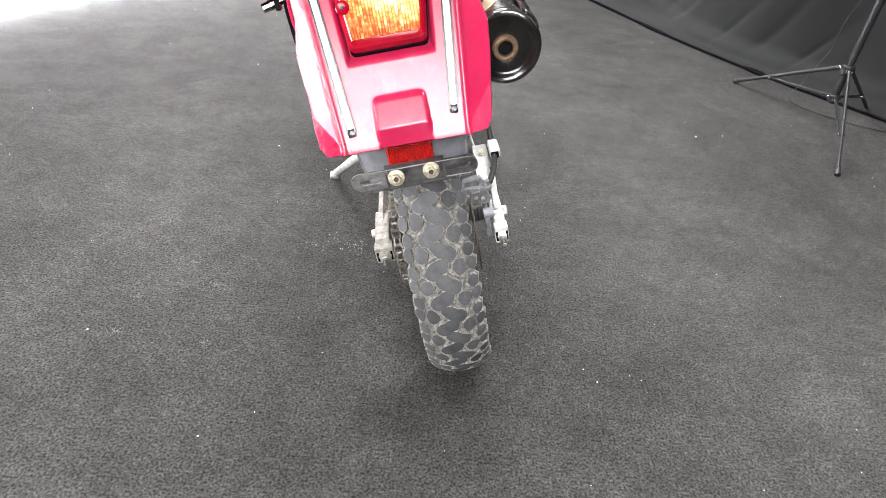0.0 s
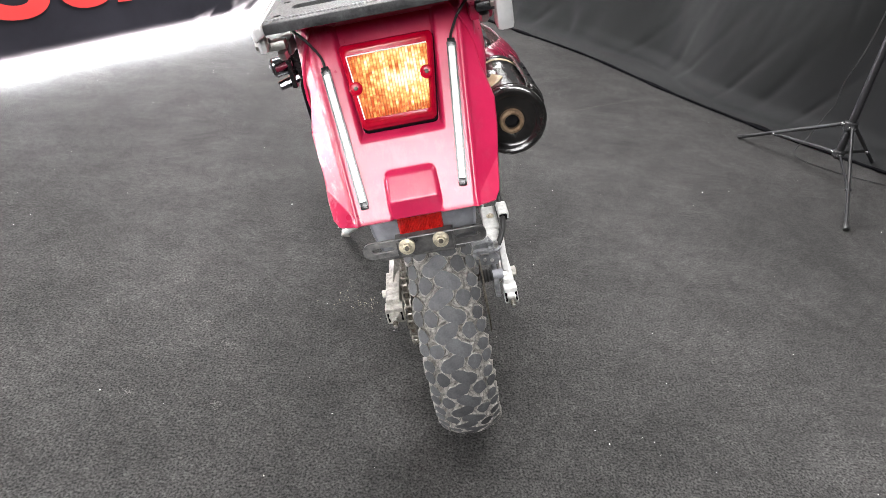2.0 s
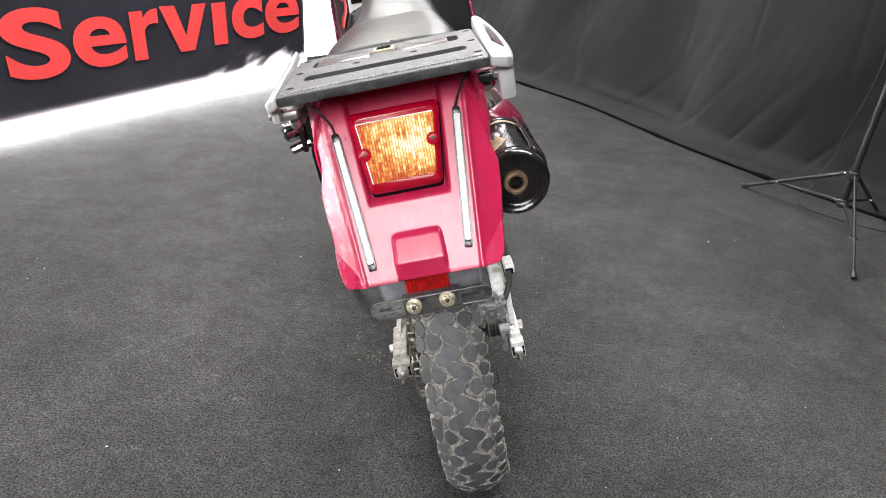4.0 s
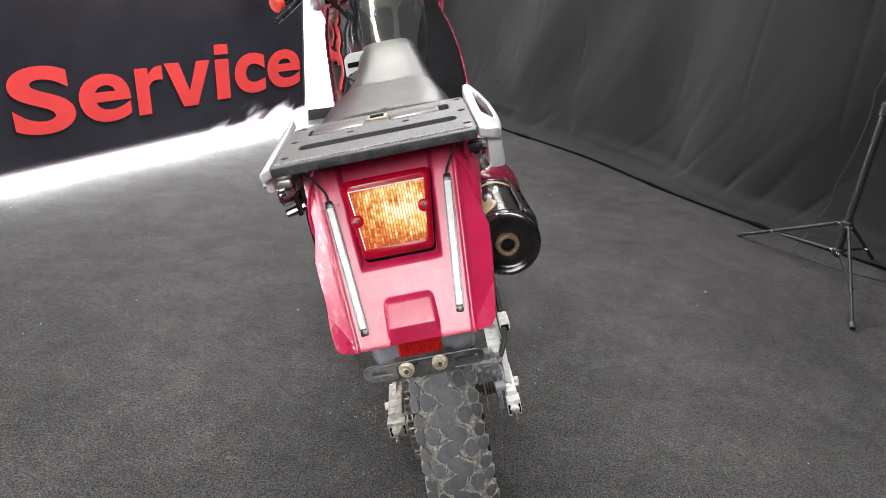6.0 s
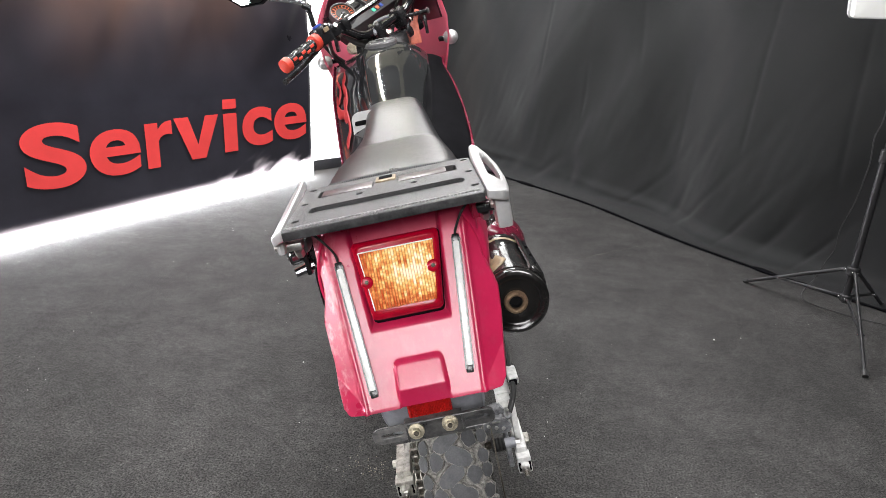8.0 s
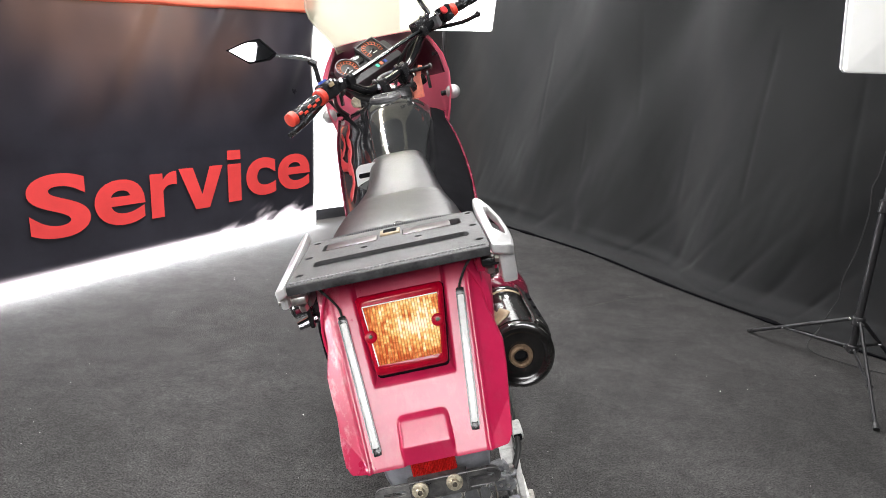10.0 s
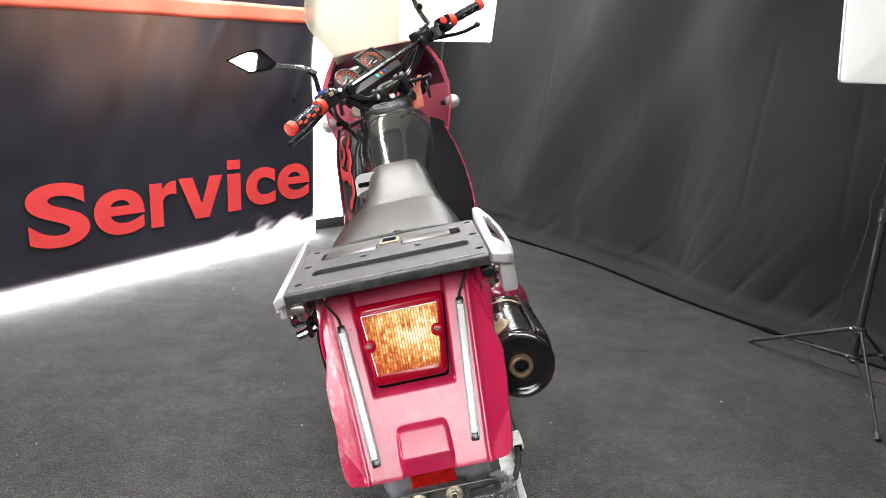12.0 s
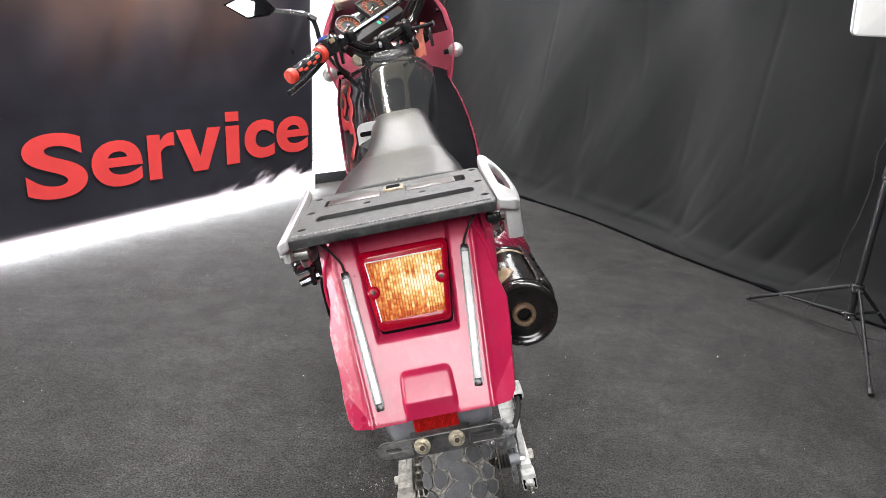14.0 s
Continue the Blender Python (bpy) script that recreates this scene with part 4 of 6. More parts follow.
def make_swingarm():
    for sx in (1, -1):
        x = 0.1215 if sx > 0 else -0.111
        paint, lab = (WHITE_PAINT, "chipped white painted swingarm") if sx > 0 else (DIRTY_ALLOY, "grimy tan alloy swingarm")
        rear, front = V(x, 0.08, 0.276), V(0.085 * sx, 0.52, 0.345)
        arm = part("swingarm", tube([rear, rear.lerp(front, 0.45), front], [0.020, 0.022, 0.025], 4, squash=0.36 if sx > 0 else 0.7), paint, BIKE, lab, smooth=20)
        wide = 0.021 if sx > 0 else 0.029
        part("axle_plate", box((x, 0.092, 0.278), (wide, 0.100, 0.042), 0.004), paint, arm, "worn axle plate")
        part("end_block", box((x, 0.038, 0.270), (wide * 1.25, 0.026, 0.036), 0.003), paint, arm, "chain adjuster block")
        part("end_taper", tube([(x, 0.028, 0.269), (x, 0.016, 0.268)], [wide * 0.52, wide * 0.30], 8), paint, arm, "tapered end")
        for e in (1, -1):
            part("block_notch", box((x + e * wide * 0.46, 0.0285, 0.268), (0.0045, 0.008, 0.022), 0.001), MATTE, arm, "dark notch")
        part("adjuster_bolt", cyl((x, 0.030, 0.268), (x, -0.006, 0.268), 0.0040, 10), STEEL, arm, "threaded adjuster bolt")
        for k in range(6):
            part("thread", lathe([(0.004, 0), (0.0047, 0.0008), (0.004, 0.0016)], (x, -0.004 + 0.0022 * k, 0.268), (0, 1, 0), 12), CHAIN, arm)
        part("lock_nut", cyl((x, 0.017, 0.268), (x, 0.010, 0.268), 0.0078, 6), STEEL, arm, "hexagon lock nut", smooth=20)
    part("cross_tube", cyl((-0.1, 0.40, 0.33), (0.1, 0.40, 0.33), 0.022, 16), SILVER, BIKE)
    # brake caliper over the disc
    def casting(name, poly, y0, y1, parent, label):
        ob = part(name, plate(poly, lambda u, v, w: (u, (y0 + y1) / 2 + w, v - 0.30 * w), y1 - y0), CALIPER, parent, label, smooth=20)
        bv = ob.modifiers.new("cast_edge", "BEVEL")
        bv.width, bv.segments, bv.limit_method, bv.angle_limit = 0.0018, 2, "ANGLE", radians(30)
        return ob
    cal = casting("brake_caliper", [(0.058, 0.343), (0.061, 0.371), (0.084, 0.3715), (0.101, 0.367), (0.112, 0.347), (0.106, 0.335), (0.082, 0.337)], 0.043, 0.062, BIKE, "dirty dark grey cast brake caliper")
    casting("caliper_rear_half", [(0.062, 0.340), (0.0625, 0.365), (0.089, 0.370), (0.100, 0.370), (0.1145, 0.346), (0.108, 0.338)], 0.073, 0.110, cal, "rear half of the casting")
    casting("caliper_bridge", [(0.064, 0.340), (0.066, 0.356), (0.094, 0.356), (0.098, 0.342)], 0.060, 0.076, cal, "sunken bridge")
    casting("casting_rib", [(0.0905, 0.3705), (0.0945, 0.3735), (0.1035, 0.366), (0.1000, 0.362)], 0.041, 0.064, cal, "sloping cast rib")
    casting("casting_rib", [(0.0925, 0.3700), (0.0965, 0.3730), (0.1075, 0.360), (0.1040, 0.356)], 0.071, 0.112, cal, "sloping cast rib")
    for x, z in ((0.068, 0.360), (0.082, 0.354), (0.095, 0.350)):
        part("face_bolt", cyl((x, 0.043, z), (x, 0.0385, z + 0.001), 0.0038, 6, bevel=0.0008), STEEL, cal, "worn bolt head", smooth=20)
    part("face_mark", box((0.0835, 0.0425, 0.3655), (0.016, 0.002, 0.0035), 0.0008), STEEL, cal, "small worn cast mark")
    part("piston_boot", tube([(0.066 + 0.0032 * k, 0.030, 0.324) for k in range(9)], [0.010, 0.0135, 0.0105, 0.0135, 0.0105, 0.0135, 0.0105, 0.0125, 0.010], 16, up=(0, 1, 0)), HOSE, cal, "ribbed rubber boot")
    part("slide_pin", cyl((0.090, 0.030, 0.324), (0.112, 0.030, 0.324), 0.0098, 14, bevel=0.0015), GREY_PLASTIC, cal, "dull steel slide pin")
    part("pin_nut", cyl((0.112, 0.030, 0.324), (0.119, 0.030, 0.324), 0.0055, 6), STEEL, cal, "small nut", smooth=20)
    part("caliper_stay", box((0.1205, 0.084, 0.328), (0.012, 0.030, 0.092), 0.002, Matrix.Rotation(radians(-12), 4, "X")), WHITE_PAINT, cal, "chipped white stay")
    part("bleed_screw", cyl((0.107, 0.052, 0.370), (0.107, 0.048, 0.385), 0.0048, 6), STEEL, cal, "small bleed screw", smooth=20)
    part("bleed_collar", cyl((0.107, 0.053, 0.367), (0.107, 0.051, 0.373), 0.0085, 12, bevel=0.001), CALIPER, cal)
    part("caliper_bracket", box((0.097, 0.05, 0.300), (0.010, 0.060, 0.050), 0.003), CALIPER, cal, "dark bracket")
    part("brake_hose", tube(spline([(0.112, 0.055, 0.374), (0.121, 0.070, 0.384), (0.1300, 0.10, 0.390), (0.134, 0.15, 0.394), (0.136, 0.21, 0.405), (0.134, 0.32, 0.44), (0.12, 0.45, 0.50)], 7), 0.0055, 10), HOSE, BIKE, "black rubber brake hose")
    g = part("hose_guard", box((0.110, 0.165, 0.372), (0.029, 0.080, 0.006), 0.002, Matrix.Rotation(radians(4), 4, "X")), WHITE_PAINT, BIKE, "chipped white hose guard plate")
    part("guard_step", box((0.107, 0.104, 0.367), (0.028, 0.050, 0.006), 0.002), WHITE_PAINT, g, "lower step of the plate")
    part("guard_flange", box((0.0955, 0.150, 0.364), (0.003, 0.10, 0.016), 0.001), WHITE_PAINT, g)
    part("guide_clip", box((0.136, 0.150, 0.3935), (0.021, 0.052, 0.017), 0.006), WHITE_PAINT, g, "white hose clip")
    part("clip_mouth", box((0.1345, 0.1245, 0.392), (0.016, 0.006, 0.0135), 0.003), MATTE, g, "dark mouth of the clip")
    part("guard_bolt", lathe([(0.0, 0.005), (0.004, 0.005), (0.0045, 0.003), (0.0075, 0.0025), (0.008, 0.0)], (0.111, 0.166, 0.375), (0, 0, 1), 16), ZINC, g, "small bolt with washer")
    # side stand
    s = part("side_stand", tube([(-0.13, 0.44, 0.335), (-0.176, 0.52, 0.245), (-0.30, 0.728, 0.090)], [0.014, 0.0125, 0.0110], 12), WHITE_PAINT, BIKE, "white side stand folded out")
    part("stand_foot", box((-0.306, 0.735, 0.0815), (0.028, 0.036, 0.010), 0.004, Matrix.Rotation(radians(14), 4, "Y")), DIRTY_ALLOY, s, "worn grimy stand foot")


# tail ---------------------------------------------------------------
TAIL_W = [(0.66, 0.0915), (0.70, 0.100), (0.74, 0.107), (0.768, 0.1095), (0.788, 0.1040), (0.805, 0.0995), (0.82, 0.098), (0.86, 0.100), (0.91, 0.103)]


def tail_y(x, z):
    y = -0.313 + (z - 0.70) * 0.537
    ax = abs(x)
    crease = 0.071 + (z - 0.70) * 0.085
    if ax > crease:
        e = ax - crease
        y += e * 0.74 * ease(0.0, 0.004, e)
        # lower corner folds back out below a slanting crease
        fold = e * 1.05 - (z - 0.681)
        if fold > 0:
            y -= min(0.42 * fold, 0.62 * e) * ease(0.0, 0.003, fold)
    y -= 0.0016 * math.exp(-((ax - crease - 0.001) / 0.0028) ** 2)
    hw = 0.0475 + (z - 0.759) * 0.092
    inn = min(ease(hw + 0.002, hw - 0.003, ax), ease(0.757, 0.763, z))
    y += 0.012 * inn * ease(0.885, 0.872, z)
    # plate-lamp hump
    dx, dz = ax - 0.0222 - 0.04 * (0.726 - z), z - 0.7175
    edge = math.hypot(max(dx, 0), max(dz, 0)) + min(max(dx, dz), 0) - 0.006
    bump = ease(0.0016, -0.0026, edge)
    if bump > 0:
        rise = min(1, max(0, (0.7235 - z) / 0.027))
        fall = min(1, max(0, (0.6965 - z) / 0.020))
        y -= bump * (0.0035 + 0.0040 * rise - 0.010 * fall * ease(0.0, 0.15, fall))
    return y


def make_tail():
    rings = []
    nx, nz = 190, 140
    for j in range(nz + 1):
        row = []
        for i in range(nx + 1):
            u = -1 + 2 * i / nx
            zb = 0.6760 + 0.006 * ease(0.93, 1.0, abs(u)) ** 2
            z = zb + (0.893 - zb) * j / nz
            x = u * lerp_table(TAIL_W, z)[0]
            if u < 0:
                x *= 1 - 0.05 * ease(0.69, 0.735, z) * ease(0.835, 0.79, z)
            row.append(V(x, tail_y(x, z), z))
        l, r = row[0], row[-1]
        row = [l + V(0.004, 0.05, 0.004), l + V(-0.001, 0.03, 0.002), l + V(-0.002, 0.010, 0)] + row + [r + V(0.002, 0.010, 0), r + V(0.001, 0.03, 0.002), r + V(-0.004, 0.05, 0.004)]
        rings.append(row)
    rings.insert(0, [p + V(0, 0.006, -0.0035) for p in rings[0]])
    rings.insert(0, [p + V(0, 0.016, -0.001) for p in rings[0]])
    part("tail_fender", loft(rings), FENDER, BIKE, "glossy faded crimson plastic tail fender with moulded creases", solid=0.003, smooth=50)
    part("tail_top", box((0, -0.12, 0.880), (0.185, 0.20, 0.012), 0.004), CRIMSON, BIKE, "crimson tail cover under the rack")
    for sx in (1, -1):
        rings = []
        for y, x, z0, z1 in ((-0.235, 0.094, 0.755, 0.885), (-0.18, 0.104, 0.740, 0.885), (-0.10, 0.112, 0.735, 0.878), (0.0, 0.120, 0.725, 0.862),
                             (0.10, 0.128, 0.70, 0.85), (0.20, 0.130, 0.66, 0.84), (0.30, 0.115, 0.62, 0.83)):
            rings.append([V(sx * (x + 0.010 * math.sin(math.pi * k / 8) - 0.02 * (k / 8) ** 3), y, z0 + (z1 - z0) * k / 8) for k in range(9)])
        cowl = part("side_cowl", loft(rings), CRIMSON, BIKE, "crimson side cowl", solid=0.003)
        if sx < 0:
            part("cowl_vent", plate(rounded(-0.165, 0.748, -0.135, 0.806, 0.014), lambda u, v, w: (-0.1195 + w, u, v), 0.004), MATTE, cowl, "dark oval opening")
    rings = []
    for y, x, z0, z1 in ((0.06, 0.150, 0.665, 0.765), (0.10, 0.172, 0.66, 0.762), (0.16, 0.192, 0.645, 0.752), (0.22, 0.203, 0.63, 0.742), (0.32, 0.200, 0.60, 0.735), (0.42, 0.180, 0.58, 0.735)):
        rings.append([V(x + 0.008 * math.sin(math.pi * k / 6) - 0.03 * (k / 6) ** 3, y, z0 + (z1 - z0) * k / 6) for k in range(7)])
    rings = [[p + V(0.006, 0, -0.026) for p in r] for r in rings]
    part("side_cover", loft(rings), DEEP_CRIMSON, BIKE, "crimson side cover beside the silencer", solid=0.003)


def tail_at(x, z, out=0.0):
    """A point on the tail's plane, out along its outward normal."""
    return V(x, -0.313 + (z - 0.70) * 0.537, z) + V(0, -0.881, 0.473) * out


def make_tail_light():
    def trap(k, z0, z1, n=4):
        """Outline of the lamp between two heights, drawn in by k."""
        def hw(z):
            return 0.0428 + (z - 0.767) * 0.120 - k
        r, pts = 0.006, []
        for sx, z, a0 in ((1, z1, 0), (-1, z1, 90), (-1, z0, 180), (1, z0, 270)):
            cx, cz = sx * (hw(z) - r), z + (-r if z == z1 else r)
            for i in range(n + 1):
                a = radians(a0 + 90 * i / n)
                pts.append((cx + r * math.cos(a), cz + r * math.sin(a)))
        return pts
    bez = part("tail_light", loft([[tail_at(x, z, o) for x, z in trap(k, 0.767 + k, 0.853 - k)] for k, o in ((-0.0012, -0.014), (-0.0012, -0.004), (-0.0006, -0.002), (0.004, -0.002))], closed=True, caps=True),
               MATTE, BIKE, "black tail light base")
    rings = [[tail_at(x, z, o) for x, z in trap(k, 0.768 + k, 0.852 - k)] for k, o in ((0.0, -0.003), (0.0, 0.012), (0.002, 0.0155), (0.0045, 0.0165), (0.0065, 0.0145))]
    part("red_border", loft(rings, closed=True, caps=True), LENS_RED, bez, "deep red lens border")
    # ribbed lit window, narrower at the foot
    bm = bmesh.new()
    n, m = 100, 52
    vs = []
    for i in range(n + 1):
        u = -1 + 2 * i / n
        col = []
        for j in range(m + 1):
            z = 0.7775 + 0.0615 * j / m
            hw = 0.0368 + (z - 0.7775) * 0.135
            rib = 0.0015 * abs(math.sin(math.pi * u * 12.5))
            if j == 0 or j == m or i in (0, n):
                o = 0.0162
            else:
                o = 0.0168 + rib
            col.append(bm.verts.new(tail_at(u * hw, z, o)))
        vs.append(col)
    for i in range(n):
        for j in range(m):
            bm.faces.new((vs[i][j], vs[i + 1][j], vs[i + 1][j + 1], vs[i][j + 1]))
    part("lamp_window", bm, LAMP_LENS, bez, "glowing amber ribbed lens", smooth=0)
    # pale tubes draw the highlight on the window's top and left bevels
    for p, q in (((-0.0452, 0.8395), (0.0448, 0.8395)), ((-0.0452, 0.8395), (-0.0370, 0.7770))):
        part("lens_edge", tube([tail_at(*p, 0.0172), tail_at(*q, 0.0172)], 0.0008, 6), STRIP_CLEAR, bez, "pale tube drawing the glint on the window bevel")
    for x, z in ((-0.0405, 0.8075), (0.0398, 0.8115)):
        part("screw_boss", lathe([(0.0075, 0.0), (0.0075, 0.004), (0.006, 0.0052), (0.004, 0.0045), (0.0, 0.0045)], tail_at(x, z, 0.0150), (0, -0.881, 0.473), 20), LENS_RED, bez, "red screw boss")
        part("lens_screw", lathe([(0.0023, 0.0), (0.0023, 0.0012), (0.0015, 0.0018), (0.0, 0.0018)], tail_at(x, z, 0.0192), (0, -0.881, 0.473), 12), CHAIN, bez, "small dark screw")


def make_strips():
    for sx in (1, -1):
        zt, zb = (0.840, 0.6985) if sx > 0 else (0.835, 0.6925)
        a, b = tail_at(sx * 0.0725, zt, 0.003), tail_at(sx * 0.0575, zb, 0.003)
        s = part("light_strip", box((0, 0, 0), (0.0085, 0.007, (a - b).length), 0.002), STRIP_CLEAR, BIKE, "clear silver light strip stuck on the fender")
        d = (a - b).normalized()
        up = V(0, -0.881, 0.473)
        rot = Matrix((d.cross(up), -up, d)).transposed()
        s.data.transform(Matrix.Translation((a + b) / 2) @ rot.to_4x4())
        for q, e in ((a, 1), (b, -1)):
            c = box((0, 0, 0), (0.0092, 0.0075, 0.010), 0.002)
            c.transform(Matrix.Translation(q - d * e * 0.003) @ rot.to_4x4())
            part("end_cap", c, BLACK_PLASTIC, s, "dark end cap")
        for e in (1, -1):
            c = box((0, 0, 0), (0.0016, 0.0074, (a - b).length * 0.97))
            c.transform(Matrix.Translation((a + b) / 2 + d.cross(up) * e * 0.0044) @ rot.to_4x4())
            part("edge_line", c, BLACK_PLASTIC, s, "dark edge")
        end = a + V(0, 0, 0.002)
        pts = [end, V(sx * 0.074, -0.243, 0.850), V(sx * 0.083, -0.246, 0.868), V(sx * 0.093, -0.240, 0.878), V(sx * 0.100, -0.225, 0.882), V(sx * 0.098, -0.19, 0.886)]
        part("strip_wire", tube(spline(pts, 6), 0.0016, 6), HOSE, s, "thin black wire")


def make_plate_bracket():
    # inner mudguard, reflector, slotted bracket
    rings = []
    for y, z, hw in ((-0.318 + 0.03, 0.69, 0.070), (-0.262, 0.648, 0.068), (-0.254, 0.612, 0.066), (-0.236, 0.575, 0.062), (-0.19, 0.545, 0.058), (-0.10, 0.555, 0.055), (0.02, 0.58, 0.055), (0.2, 0.60, 0.055)):
        rings.append([V(hw * k / 4, y + 0.010 * (abs(k) / 4) ** 3, z) for k in range(-4, 5)])
    guard = part("inner_mudguard", loft(rings), GREY_PLASTIC, BIKE, "grey plastic inner mudguard", solid=0.004)
    for sx in (1, -1):
        part("guard_rib", tube([r[4 + 4 * sx] for r in rings[:5]], 0.0028, 6), GREY_PLASTIC, guard)
    bm = box((-0.002, -0.276, 0.637), (0.056, 0.010, 0.030), 0.002)
    rows = []
    for i in range(53):
        x = -0.0285 + 0.053 * i / 52
        rows.append([V(x, -0.2812 - 0.0011 * (i % 2), 0.6235), V(x, -0.2812 - 0.0011 * (i % 2), 0.6505)])
    lens = part("reflector", bm, REFLECTOR, BIKE, "red rectangular rear reflector")
    part("reflector_face", loft(rows), REFLECTOR, lens, "finely ribbed red face", solid=0.0008, smooth=0)
    poly = rounded(-0.079, -0.013, 0.076, 0.013, 0.011)
    holes = [rounded(-0.070, -0.0045, -0.040, 0.0045, 0.004, 3), rounded(0.038, -0.0045, 0.069, 0.0045, 0.004, 3)]

    def face(u, v, w):
        return (u, -0.285 - 0.25 * v + w, 0.615 + v)
    body = [(u, v) for u, v in rounded(-0.0385, -0.013, 0.076, 0.013, 0.011)]
    br = part("plate_bracket", plate(body, face, 0.005, holes[1:]), SMOKE_PLASTIC, BIKE, "dirty dark plastic plate bracket with two slots", smooth=20)
    part("bracket_wing", plate(rounded(-0.079, -0.013, -0.0300, 0.013, 0.011), lambda u, v, w: (u, -0.2865 - 0.25 * v + w, 0.615 + v), 0.0045, holes[:1]), SMOKE_PALE, br, "scuffed pale smoky wing", smooth=20)
    for h in (holes[0], poly):
        part("raised_edge", tube([V(*face(u, v, -0.003)) for u, v in h], 0.0008, 6, closed=True), SMOKE_PALE if h is holes[0] else SMOKE_PLASTIC, br, "scuffed raised edge")
    pad = part("bracket_pad", box((0.0, -0.2840, 0.6155), (0.074, 0.009, 0.029), 0.002), SMOKE_PLASTIC, br, "dark mounting pad")
    for x in (-0.0355, 0.0355):
        part("pad_edge", box((x, -0.2880, 0.6155), (0.0025, 0.006, 0.029), 0.001), SMOKE_PLASTIC, pad)
    for z in (0.6025, 0.6285):
        part("pad_edge", box((0, -0.2880, z), (0.073, 0.006, 0.0025), 0.001), SMOKE_PLASTIC, pad)
    part("bracket_foot", box((-0.006, -0.280, 0.5995), (0.110, 0.010, 0.006), 0.002), SMOKE_PLASTIC, br)
    for x, z in ((-0.0235, 0.6175), (0.0195, 0.6195)):
        part("washer", lathe([(0.0, -0.004), (0.0102, -0.004), (0.0102, 0.0018), (0.0085, 0.0022), (0.006, 0.0025), (0, 0.0025)], (x, -0.2932, z), (0, -1, 0.2), 20), ZINC, br, "dusty zinc washer")
        part("plate_bolt", cyl((x, -0.2940, z), (x, -0.3000, z + 0.0014), 0.0058, 6, bevel=0.001), ZINC, br, "dusty bolt head", smooth=20)
        part("bolt_centre", cyl((x, -0.2990, z + 0.0012), (x, -0.3020, z + 0.0016), 0.0030, 10, bevel=0.0006), CHAIN, br)


